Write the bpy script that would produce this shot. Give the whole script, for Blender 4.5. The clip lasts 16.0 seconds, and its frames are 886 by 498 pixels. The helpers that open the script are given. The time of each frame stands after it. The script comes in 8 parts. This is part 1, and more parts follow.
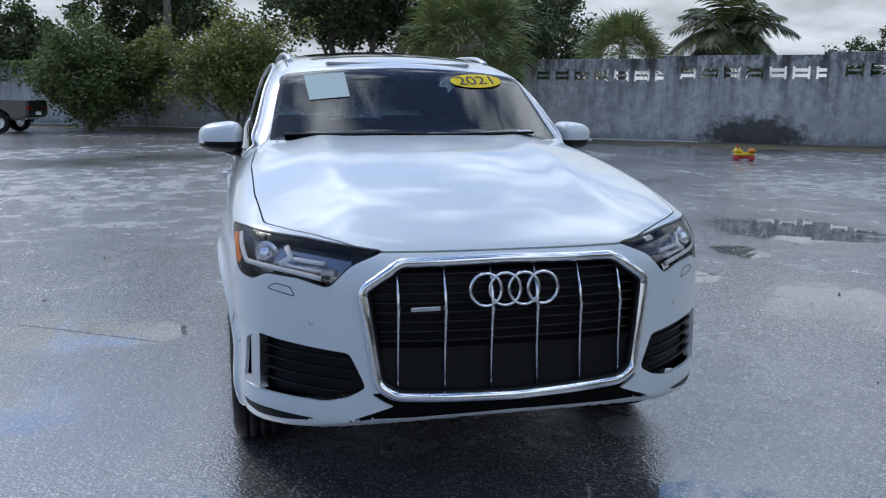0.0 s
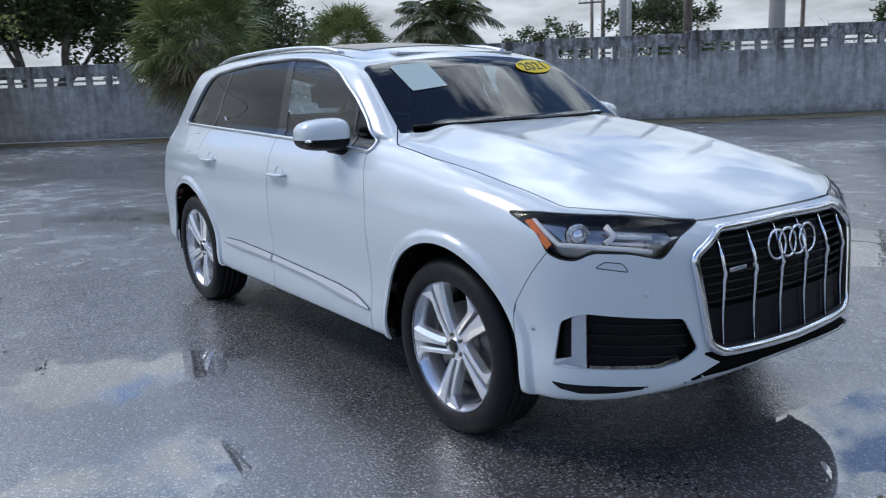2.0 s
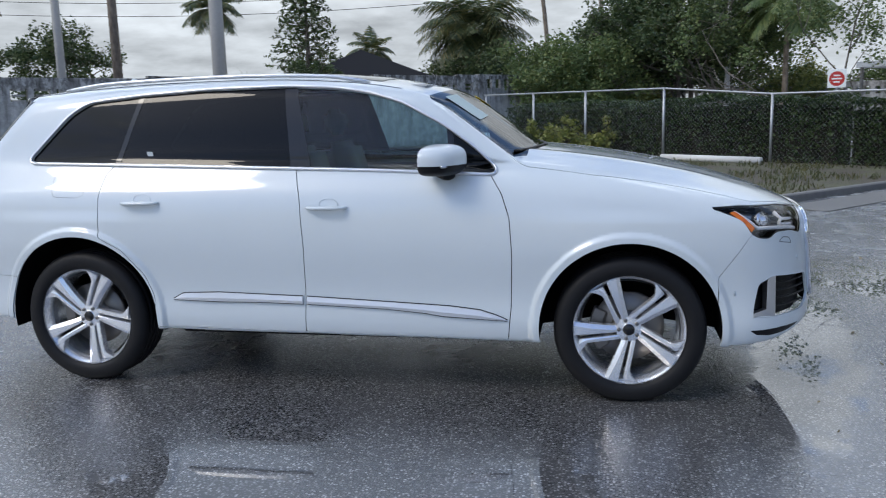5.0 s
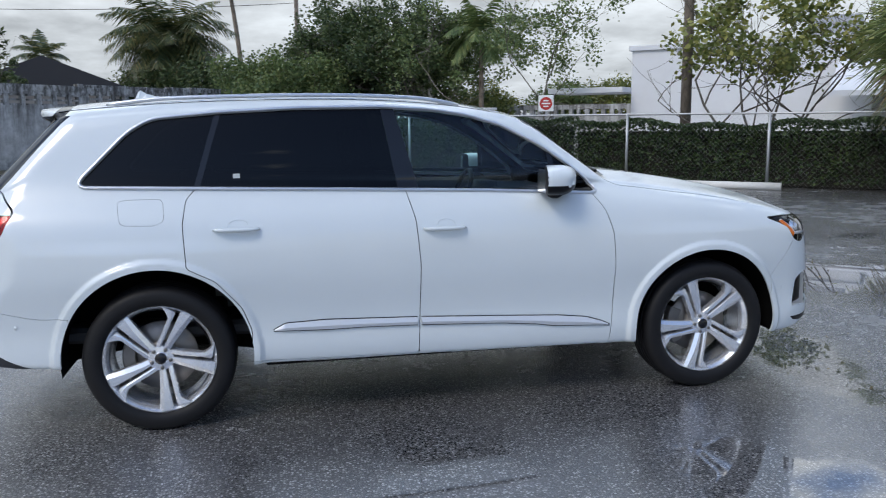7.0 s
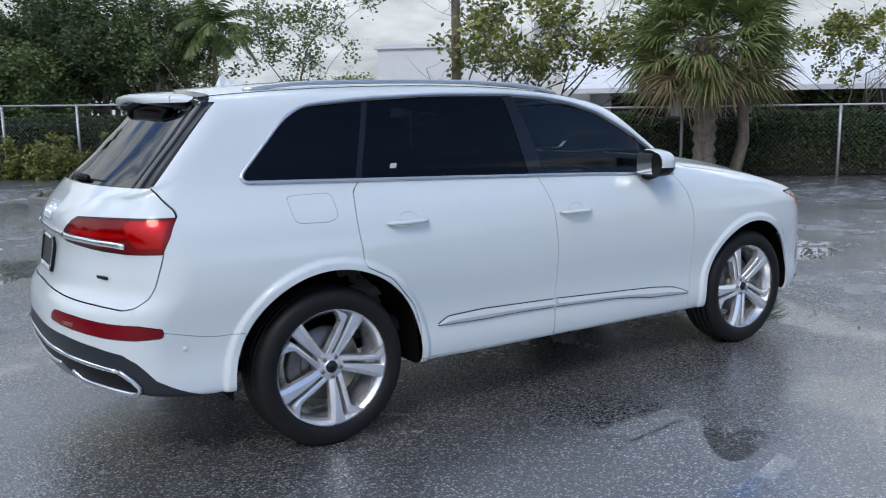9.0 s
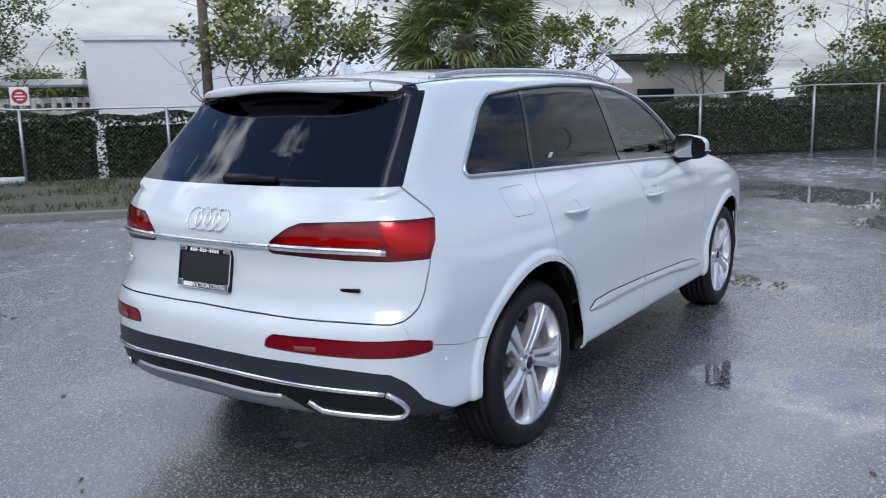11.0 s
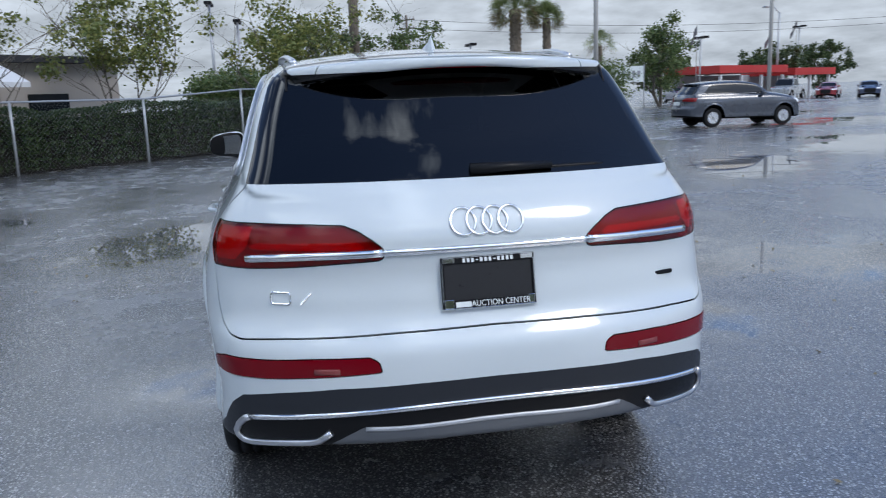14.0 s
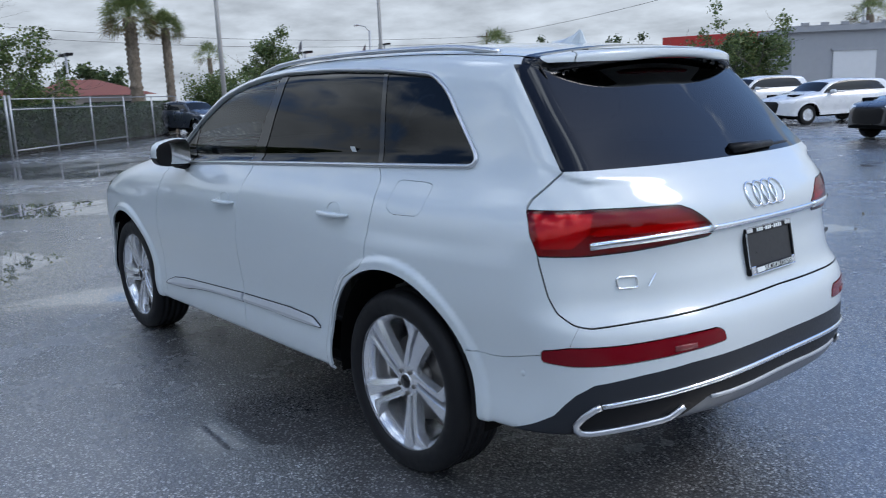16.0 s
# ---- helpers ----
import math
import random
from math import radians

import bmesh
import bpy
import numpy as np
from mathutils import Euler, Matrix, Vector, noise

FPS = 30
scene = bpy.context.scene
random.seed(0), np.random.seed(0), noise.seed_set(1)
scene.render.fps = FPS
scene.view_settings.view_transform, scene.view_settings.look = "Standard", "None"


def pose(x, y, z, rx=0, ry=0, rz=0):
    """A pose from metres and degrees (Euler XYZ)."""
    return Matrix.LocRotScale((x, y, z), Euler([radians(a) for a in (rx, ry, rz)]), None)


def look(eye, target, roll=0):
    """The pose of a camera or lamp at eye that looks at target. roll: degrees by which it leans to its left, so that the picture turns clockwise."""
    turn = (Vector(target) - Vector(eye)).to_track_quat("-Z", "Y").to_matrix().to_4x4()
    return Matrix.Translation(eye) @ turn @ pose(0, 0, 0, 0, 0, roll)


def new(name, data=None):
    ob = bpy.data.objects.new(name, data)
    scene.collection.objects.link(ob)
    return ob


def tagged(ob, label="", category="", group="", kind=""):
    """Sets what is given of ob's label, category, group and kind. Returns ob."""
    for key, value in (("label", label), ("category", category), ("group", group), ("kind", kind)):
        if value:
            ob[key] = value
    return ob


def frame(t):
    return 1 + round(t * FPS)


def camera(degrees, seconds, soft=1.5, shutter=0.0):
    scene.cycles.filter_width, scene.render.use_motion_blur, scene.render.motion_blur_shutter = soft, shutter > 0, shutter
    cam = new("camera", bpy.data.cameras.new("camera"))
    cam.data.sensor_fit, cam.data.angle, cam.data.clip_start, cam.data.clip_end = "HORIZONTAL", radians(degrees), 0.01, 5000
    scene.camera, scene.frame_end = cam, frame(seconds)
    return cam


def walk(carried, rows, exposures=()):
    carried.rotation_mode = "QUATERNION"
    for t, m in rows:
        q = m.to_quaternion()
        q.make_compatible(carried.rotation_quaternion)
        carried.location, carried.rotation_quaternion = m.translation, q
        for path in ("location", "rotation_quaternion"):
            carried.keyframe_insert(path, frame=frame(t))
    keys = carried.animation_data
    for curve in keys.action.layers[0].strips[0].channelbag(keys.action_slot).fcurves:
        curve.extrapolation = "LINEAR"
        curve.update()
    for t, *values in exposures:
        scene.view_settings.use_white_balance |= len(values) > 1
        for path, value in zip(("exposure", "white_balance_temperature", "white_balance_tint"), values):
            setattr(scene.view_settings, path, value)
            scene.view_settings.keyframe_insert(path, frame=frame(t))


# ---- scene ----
cam = camera(57.37, 16.0, soft=1.1, shutter=0.2)
PATH = [
    (0, (4.91, -0.857, 1.439), (3.003, -0.386, 1.065), 0.5),
    (0.5, (4.713, -1.3, 1.446), (2.85, -0.682, 1.06), -0.3),
    (1, (4.578, -1.828, 1.45), (2.778, -1.052, 1.056), -1.1),
    (1.5, (4.349, -2.291, 1.43), (2.633, -1.346, 1.028), -1.9),
    (2, (4.089, -2.785, 1.431), (2.494, -1.647, 1.034), -2.2),
    (2.5, (3.797, -3.276, 1.439), (2.355, -1.944, 1.055), -2.3),
    (3, (3.388, -3.71, 1.457), (2.133, -2.198, 1.084), -2.2),
    (3.5, (3.006, -4.085, 1.456), (1.953, -2.423, 1.095), -2.0),
    (4, (2.493, -4.381, 1.444), (1.654, -2.602, 1.085), -1.9),
    (4.2, (2.272, -4.507, 1.442), (1.523, -2.686, 1.091), -1.8),
    (6.3, (-0.097, -5.061, 1.523), (0.045, -3.093, 1.195), -1.1),
    (6.5, (-0.314, -5.052, 1.532), (-0.099, -3.089, 1.213), -1.0),
    (7, (-0.909, -5.036, 1.532), (-0.502, -3.103, 1.221), -0.5),
    (7.5, (-1.471, -4.868, 1.503), (-0.881, -2.981, 1.198), -0.4),
    (8, (-2.004, -4.677, 1.491), (-1.24, -2.853, 1.189), -0.5),
    (8.5, (-2.515, -4.475, 1.493), (-1.585, -2.732, 1.182), -0.6),
    (9, (-3.023, -4.188, 1.498), (-1.942, -2.536, 1.175), -0.8),
    (9.5, (-3.535, -3.924, 1.51), (-2.311, -2.377, 1.179), -0.9),
    (9.7, (-3.705, -3.772, 1.486), (-2.423, -2.273, 1.153), -0.9),
    (11.8, (-4.961, -1.72, 1.52), (-3.154, -0.938, 1.169), -1.4),
    (12, (-5.031, -1.513, 1.501), (-3.186, -0.826, 1.151), -1.3),
    (12.5, (-5.11, -0.977, 1.513), (-3.19, -0.542, 1.164), -1.7),
    (13, (-5.189, -0.453, 1.522), (-3.228, -0.278, 1.168), -2.1),
    (13.5, (-5.109, 0.055, 1.512), (-3.144, -0.043, 1.148), -2.4),
    (14, (-4.959, 0.625, 1.491), (-3.031, 0.251, 1.116), -2.0),
    (14.5, (-4.727, 1.14, 1.484), (-2.869, 0.513, 1.093), -2.0),
    (15, (-4.466, 1.635, 1.497), (-2.704, 0.778, 1.096), -2.2),
    (15.5, (-4.273, 2.173, 1.492), (-2.621, 1.116, 1.101), -2.4),
    (16, (-3.973, 2.698, 1.488), (-2.45, 1.458, 1.109), -2.4),
]
walk(cam, [(t, look(eye, target, roll)) for t, eye, target, roll in PATH], [(0.0, 0.39, 7050, 10), (3.0, 0.45, 7100, 10), (4.5, 0.49, 7250, 10), (6.5, 0.54, 7400, 10), (9.5, 0.52, 7350, 10), (12.5, 0.43, 6950, 10), (14.5, 0.34, 6850, 10), (16.0, 0.38, 6850, 10)])

# ---- daylight: broken overcast, veiled sun off the car's right rear corner ----
SUN_EL, SUN_AZ = radians(46), radians(220)      # azimuth counted from +x towards +y
world = bpy.data.worlds.new("sky")
scene.world = world
world.use_nodes = True
wn, wl = world.node_tree.nodes, world.node_tree.links
wn.clear()


def wnode(kind, **values):
    n = wn.new(kind)
    for key, value in values.items():
        n.inputs[key].default_value = value
    return n


w_out = wnode("ShaderNodeOutputWorld")
w_bg = wnode("ShaderNodeBackground", Strength=1.0)
w_sky = wnode("ShaderNodeTexSky")
w_sky.sky_type, w_sky.sun_disc = "NISHITA", False
w_sky.sun_elevation, w_sky.sun_rotation = SUN_EL, radians(90) - SUN_AZ
w_gain = wnode("ShaderNodeMix")
w_gain.data_type, w_gain.blend_type = "RGBA", "MULTIPLY"
w_gain.inputs[0].default_value = 1.0
w_gain.inputs[7].default_value = (0.095, 0.118, 0.155, 1)
wl.new(w_sky.outputs[0], w_gain.inputs[6])
w_co = wnode("ShaderNodeTexCoord")
w_sep = wnode("ShaderNodeSeparateXYZ")
wl.new(w_co.outputs["Generated"], w_sep.inputs[0])
# clouds lie on a flat layer: direction divided by height
w_up = wnode("ShaderNodeMath")
w_up.operation = "MAXIMUM"
w_up.inputs[1].default_value = 0.0
wl.new(w_sep.outputs[2], w_up.inputs[0])
w_lift = wnode("ShaderNodeMath")
w_lift.operation = "ADD"
w_lift.inputs[1].default_value = 0.22
wl.new(w_up.outputs[0], w_lift.inputs[0])
w_div = wnode("ShaderNodeVectorMath")
w_div.operation = "DIVIDE"
w_cmb = wnode("ShaderNodeCombineXYZ")
for i in range(3):
    wl.new(w_lift.outputs[0], w_cmb.inputs[i])
wl.new(w_co.outputs["Generated"], w_div.inputs[0])
wl.new(w_cmb.outputs[0], w_div.inputs[1])
w_n1 = wnode("ShaderNodeTexNoise", Scale=3.4, Detail=9.0, Roughness=0.58)
w_n2 = wnode("ShaderNodeTexNoise", Scale=3.0, Detail=8.0, Roughness=0.56)
w_drift = wnode("ShaderNodeVectorMath")
w_drift.inputs[1].default_value = (4.07, 5.25, 0.0)
wl.new(w_div.outputs[0], w_drift.inputs[0])
wl.new(w_drift.outputs[0], w_n1.inputs["Vector"])
wl.new(w_drift.outputs[0], w_n2.inputs["Vector"])
w_cov = wnode("ShaderNodeValToRGB")
w_cov.color_ramp.elements[0].position, w_cov.color_ramp.elements[1].position = 0.32, 0.46
# thinner cloud overhead, a closed deck towards the horizon
w_tilt = wnode("ShaderNodeMath")
w_tilt.operation = "MULTIPLY_ADD"
w_tilt.inputs[1].default_value, w_tilt.inputs[2].default_value = -0.18, 0.180
wl.new(w_up.outputs[0], w_tilt.inputs[0])
w_sum = wnode("ShaderNodeMath")
w_sum.operation = "ADD"
wl.new(w_n1.outputs["Fac"], w_sum.inputs[0])
wl.new(w_tilt.outputs[0], w_sum.inputs[1])
# the sky clears towards the south
w_dot = wnode("ShaderNodeVectorMath")
w_dot.operation = "DOT_PRODUCT"
w_dot.inputs[1].default_value = (0.10, -0.80, 0.50)
wl.new(w_co.outputs["Generated"], w_dot.inputs[0])
w_clear = wnode("ShaderNodeMath")
w_clear.operation = "MULTIPLY_ADD"
w_clear.inputs[1].default_value = -0.45
w_pos = wnode("ShaderNodeMath")
w_pos.operation = "MAXIMUM"
w_pos.inputs[1].default_value = 0.50
wl.new(w_dot.outputs["Value"], w_pos.inputs[0])
wl.new(w_pos.outputs[0], w_clear.inputs[0])
w_low = wnode("ShaderNodeMath")
w_low.operation, w_low.use_clamp = "MULTIPLY_ADD", True
w_low.inputs[1].default_value, w_low.inputs[2].default_value = -0.95, 0.36
wl.new(w_up.outputs[0], w_low.inputs[0])
w_deck = wnode("ShaderNodeMath")
w_deck.operation = "ADD"
wl.new(w_sum.outputs[0], w_deck.inputs[0])
wl.new(w_low.outputs[0], w_deck.inputs[1])
wl.new(w_deck.outputs[0], w_clear.inputs[2])
wl.new(w_clear.outputs[0], w_cov.inputs[0])
w_shade = wnode("ShaderNodeValToRGB")
e = w_shade.color_ramp.elements
e[0].position, e[0].color = 0.30, (0.43, 0.50, 0.60, 1)
e[1].position, e[1].color = 0.68, (0.80, 0.93, 1.11, 1)
wl.new(w_n2.outputs["Fac"], w_shade.inputs[0])
w_heads = wnode("ShaderNodeValToRGB")
h_ = w_heads.color_ramp.elements
h_[0].position, h_[0].color = 0.35, (0.27, 0.335, 0.425, 1)
h_[1].position, h_[1].color = 0.66, (0.68, 0.81, 0.99, 1)
mid_ = h_.new(0.53)
mid_.color = (0.46, 0.53, 0.62, 1)
wl.new(w_n2.outputs["Fac"], w_heads.inputs[0])
w_gain2 = wnode("ShaderNodeVectorMath")
w_gain2.operation = "SCALE"
w_gain2.inputs["Scale"].default_value = 3.8
wl.new(w_heads.outputs[0], w_gain2.inputs[0])
w_high = wnode("ShaderNodeMath")
w_high.operation, w_high.use_clamp = "MULTIPLY_ADD", True
w_high.inputs[1].default_value, w_high.inputs[2].default_value = 2.6, -0.75
wl.new(w_up.outputs[0], w_high.inputs[0])
w_form = wnode("ShaderNodeMix")
w_form.data_type = "RGBA"
wl.new(w_high.outputs[0], w_form.inputs[0])
wl.new(w_shade.outputs[0], w_form.inputs[6])
wl.new(w_gain2.outputs[0], w_form.inputs[7])
w_mix = wnode("ShaderNodeMix")
w_mix.data_type = "RGBA"
wl.new(w_cov.outputs[0], w_mix.inputs[0])
wl.new(w_gain.outputs[2], w_mix.inputs[6])
# cloud is brighter overhead than along the horizon
w_zen = wnode("ShaderNodeMath")
w_zen.operation = "MULTIPLY_ADD"
w_zen.inputs[1].default_value, w_zen.inputs[2].default_value = 0.75, 0.60
wl.new(w_up.outputs[0], w_zen.inputs[0])
w_lit = wnode("ShaderNodeVectorMath")
w_lit.operation = "SCALE"
wl.new(w_form.outputs[2], w_lit.inputs[0])
wl.new(w_zen.outputs[0], w_lit.inputs["Scale"])
wl.new(w_lit.outputs[0], w_mix.inputs[7])
wl.new(w_mix.outputs[2], w_bg.inputs[0])
wl.new(w_bg.outputs[0], w_out.inputs[0])

sun = new("sun", bpy.data.lights.new("sun", "SUN"))
sun.data.energy, sun.data.angle, sun.data.color = 0.76, radians(18), (1.0, 0.985, 0.96)
sun_dir = Vector((math.cos(SUN_AZ) * math.cos(SUN_EL), math.sin(SUN_AZ) * math.cos(SUN_EL), math.sin(SUN_EL)))
sun.matrix_basis = look(sun_dir * 60, (0, 0, 0))

# ---- materials ----
class Mat:
    """A node material with short calls for the nodes that are used most."""

    def __init__(self, name):
        self.m = bpy.data.materials.new(name)
        self.m.use_nodes = True
        self.n, self.l = self.m.node_tree.nodes, self.m.node_tree.links
        self.b = self.n["Principled BSDF"]
        self.out = self.n["Material Output"]
        self.co = self.n.new("ShaderNodeTexCoord")

    def set(self, **values):
        for key, value in values.items():
            sock = self.b.inputs[key.replace("_", " ")]
            if hasattr(value, "is_output"):
                self.l.new(value, sock)
            elif isinstance(value, tuple) and len(value) == 3:
                sock.default_value = (*value, 1)
            else:
                sock.default_value = value
        return self

    def noise(self, scale, detail=4.0, rough=0.55, vec=None, dist=0.0, stretch=None):
        t = self.n.new("ShaderNodeTexNoise")
        t.inputs["Scale"].default_value, t.inputs["Detail"].default_value = scale, detail
        t.inputs["Roughness"].default_value, t.inputs["Distortion"].default_value = rough, dist
        v = vec or self.co.outputs["Object"]
        if stretch:
            mp = self.n.new("ShaderNodeMapping")
            mp.inputs["Scale"].default_value = stretch
            self.l.new(v, mp.inputs[0])
            v = mp.outputs[0]
        self.l.new(v, t.inputs["Vector"])
        return t.outputs["Fac"]

    def voronoi(self, scale, feature="F1", out="Distance", vec=None):
        t = self.n.new("ShaderNodeTexVoronoi")
        t.feature = feature
        t.inputs["Scale"].default_value = scale
        self.l.new(vec or self.co.outputs["Object"], t.inputs["Vector"])
        return t.outputs[out]

    def ramp(self, fac, *stops):
        r = self.n.new("ShaderNodeValToRGB")
        els = r.color_ramp.elements
        while len(els) < len(stops):
            els.new(0.5)
        for el, (p, c) in zip(els, stops):
            el.position = p
            el.color = (c, c, c, 1) if isinstance(c, (int, float)) else (*c, 1)
        self.l.new(fac, r.inputs[0])
        return r.outputs[0]

    def mix(self, fac, a, b, blend="MIX"):
        m = self.n.new("ShaderNodeMix")
        m.data_type, m.blend_type = "RGBA", blend
        for sock, v in ((m.inputs[0], fac), (m.inputs[6], a), (m.inputs[7], b)):
            if hasattr(v, "is_output"):
                self.l.new(v, sock)
            elif isinstance(v, tuple):
                sock.default_value = (*v, 1)
            else:
                sock.default_value = v
        return m.outputs[2]

    def math(self, op, a, b=0.0, c=None):
        m = self.n.new("ShaderNodeMath")
        m.operation = op
        for i, v in enumerate((a, b) if c is None else (a, b, c)):
            if hasattr(v, "is_output"):
                self.l.new(v, m.inputs[i])
            else:
                m.inputs[i].default_value = v
        return m.outputs[0]

    def bump(self, height, strength=0.3, dist=0.01, normal=None):
        b = self.n.new("ShaderNodeBump")
        b.inputs["Strength"].default_value, b.inputs["Distance"].default_value = strength, dist
        self.l.new(height, b.inputs["Height"])
        if normal is not None:
            self.l.new(normal, b.inputs["Normal"])
        return b.outputs[0]

    def random(self):
        return self.n.new("ShaderNodeObjectInfo").outputs["Random"]

    def island(self):
        return self.n.new("ShaderNodeNewGeometry").outputs["Random Per Island"]


def plain(name, color, rough=0.5, metal=0.0, grain=0.0, scale=40, **more):
    m = Mat(name)
    m.set(Base_Color=color, Roughness=rough, Metallic=metal, **more)
    if grain:
        n = m.noise(scale, 5)
        m.set(Base_Color=m.mix(n, tuple(c * (1 - grain) for c in color), tuple(min(1, c * (1 + grain)) for c in color)),
              Roughness=m.ramp(n, (0.3, max(0.02, rough - 0.08)), (0.7, min(1, rough + 0.08))))
    return m.m


def paint_white():
    m = Mat("white_car_paint")
    n = m.noise(3.0, 6)
    fine = m.noise(420, 2)
    drops = m.voronoi(70)
    wet = m.ramp(m.noise(5.0, 3), (0.56, 0.0), (0.66, 1.0))
    h = m.math("MULTIPLY", m.ramp(drops, (0.10, 1.0), (0.30, 0.0)), wet)
    m.set(Base_Color=m.mix(n, (0.60, 0.655, 0.67), (0.645, 0.695, 0.71)), Roughness=m.ramp(fine, (0.3, 0.26), (0.7, 0.36)),
          Coat_Weight=1.0, Coat_Roughness=0.03, Specular_IOR_Level=0.4, Coat_Normal=m.bump(h, 0.10, 0.002))
    return m.m


def glass(name, tint, clear, ior=1.75):
    """Car glass: a tinted see-through sheet under a mirror film that grows towards grazing view."""
    m = Mat(name)
    m.n.remove(m.b)
    tr = m.n.new("ShaderNodeBsdfTransparent")
    tr.inputs[0].default_value = (*(c * clear for c in tint), 1)
    gl = m.n.new("ShaderNodeBsdfGlossy")
    gl.inputs["Roughness"].default_value = 0.01
    fr = m.n.new("ShaderNodeFresnel")
    fr.inputs[0].default_value = ior
    mx = m.n.new("ShaderNodeMixShader")
    m.l.new(fr.outputs[0], mx.inputs[0])
    m.l.new(tr.outputs[0], mx.inputs[1])
    m.l.new(gl.outputs[0], mx.inputs[2])
    m.l.new(mx.outputs[0], m.out.inputs[0])
    return m.m


PAINT = paint_white()
GLASS_CLEAR = glass("windscreen_glass", (0.50, 0.80, 1.0), 0.36, 1.60)
GLASS_FRONT = glass("front_door_glass", (0.78, 0.97, 0.96), 0.94, 1.56)
GLASS_DARK = glass("privacy_glass", (0.5, 0.55, 0.65), 0.03, 1.38)
GLASS_REAR = glass("rear_privacy_glass", (0.5, 0.55, 0.65), 0.03, 1.62)
LENS = glass("lamp_lens", (1, 1, 1), 0.97, 1.42)
CHROME = plain("bright_chrome", (0.82, 0.83, 0.85), 0.10, 1.0)
SATIN = plain("satin_aluminium", (0.66, 0.67, 0.69), 0.30, 1.0)
ALLOY = plain("wheel_alloy", (0.80, 0.81, 0.83), 0.24, 0.75)
SILVER = plain("silver_trim", (0.55, 0.56, 0.58), 0.38, 0.6, 0.04, 50)
DIFFUSER = plain("dark_silver_plastic", (0.17, 0.18, 0.195), 0.38, 0.3, 0.05, 60)
BLADE = plain("satin_blade_trim", (0.62, 0.64, 0.66), 0.32, 0.25)
BLACK = plain("black_plastic", (0.006, 0.006, 0.007), 0.42, 0.0, 0.2, 90, Specular_IOR_Level=0.22)
GLOSSBLACK = plain("gloss_black", (0.006, 0.006, 0.007), 0.06)
GREYPLASTIC = plain("grey_bumper_plastic", (0.022, 0.025, 0.031), 0.45, 0.0, 0.15, 120, Specular_IOR_Level=0.3)
RUBBER = plain("tyre_rubber", (0.008, 0.008, 0.009), 0.58, 0.0, 0.35, 35, Specular_IOR_Level=0.28)
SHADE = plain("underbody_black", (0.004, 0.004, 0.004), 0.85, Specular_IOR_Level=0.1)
IRON = plain("brake_iron", (0.20, 0.19, 0.18), 0.45, 0.9, 0.2, 30)
AMBER = plain("amber_reflector", (0.75, 0.17, 0.02), 0.18)
LEATHER = plain("cabin_leather", (0.15, 0.152, 0.15), 0.55, 0.0, 0.2, 60)
HEADCLOTH = plain("headliner_cloth", (0.42, 0.42, 0.41), 0.8, 0.0, 0.05, 60)
CABIN = plain("cabin_trim", (0.03, 0.031, 0.034), 0.6, 0.0, 0.2, 50)
PAPER = plain("white_paper", (0.82, 0.86, 0.84), 0.7, 0.0, 0.02, 30)
NOTICE = plain("notice_paper", (0.46, 0.56, 0.54), 0.7, 0.0, 0.03, 30)
YELLOW = plain("yellow_sticker", (0.82, 0.60, 0.02), 0.5, Specular_IOR_Level=0.2)
INK = plain("dark_ink", (0.02, 0.02, 0.03), 0.5)
LAMPDARK = plain("lamp_housing", (0.30, 0.31, 0.33), 0.18, 0.85)
LAMPWHITE = plain("light_guide", (0.92, 0.93, 0.95), 0.2)
LENSBRIGHT = plain("projector_glass", (0.78, 0.82, 0.88), 0.03, 0.75)
TAILDARK = plain("tail_lamp_housing", (0.24, 0.004, 0.012), 0.2)
TAILBRIGHT = plain("tail_lamp_reflector", (0.62, 0.010, 0.024), 0.15, 0.35)
TAILLENS = glass("red_lens", (1.0, 0.10, 0.14), 0.95, 1.5)
TAILLENS2 = plain("red_reflector", (0.17, 0.002, 0.008), 0.05, Specular_IOR_Level=0.25)
REDPALE = plain("pale_red", (0.24, 0.05, 0.05), 0.2)
PLATEDARK = plain("dark_plate", (0.018, 0.018, 0.020), 0.35, 0, 0.2, 60)

# ---- building helpers ----
def link(name, me, material=None, parent=None, label="", smooth=True):
    ob = new(name, me)
    if material:
        me.materials.append(material)
    if smooth and len(me.polygons):
        me.polygons.foreach_set("use_smooth", np.ones(len(me.polygons), bool))
    if parent:
        ob.parent = parent
    if label:
        ob["label"] = label
    return ob


def part(name, bm, material, parent=None, label="", smooth=False):
    me = bpy.data.meshes.new(name)
    bm.normal_update()
    bm.to_mesh(me)
    bm.free()
    return link(name, me, material, parent, label, smooth)


def thing(name, label, category, group="", at=None, kind=""):
    ob = tagged(new(name), label, category, group, kind)
    if at is not None:
        ob.matrix_basis = at
    return ob


def box(bm, lo, hi, bevel=0.0, m=None, seg=1):
    r = bmesh.ops.create_cube(bm, size=1)
    c = [(a + b) / 2 for a, b in zip(lo, hi)]
    s = [b - a for a, b in zip(lo, hi)]
    bmesh.ops.transform(bm, matrix=Matrix.Translation(c) @ Matrix.Diagonal((*s, 1)), verts=r["verts"])
    if bevel:
        edges = list({ed for v in r["verts"] for ed in v.link_edges})
        out = bmesh.ops.bevel(bm, geom=edges, offset=bevel, segments=seg, affect="EDGES", clamp_overlap=True)
        verts = list({v for f in out["faces"] for v in f.verts} | {v for v in r["verts"] if v.is_valid})
    else:
        verts = r["verts"]
    if m is not None:
        bmesh.ops.transform(bm, matrix=m, verts=verts)
    return verts


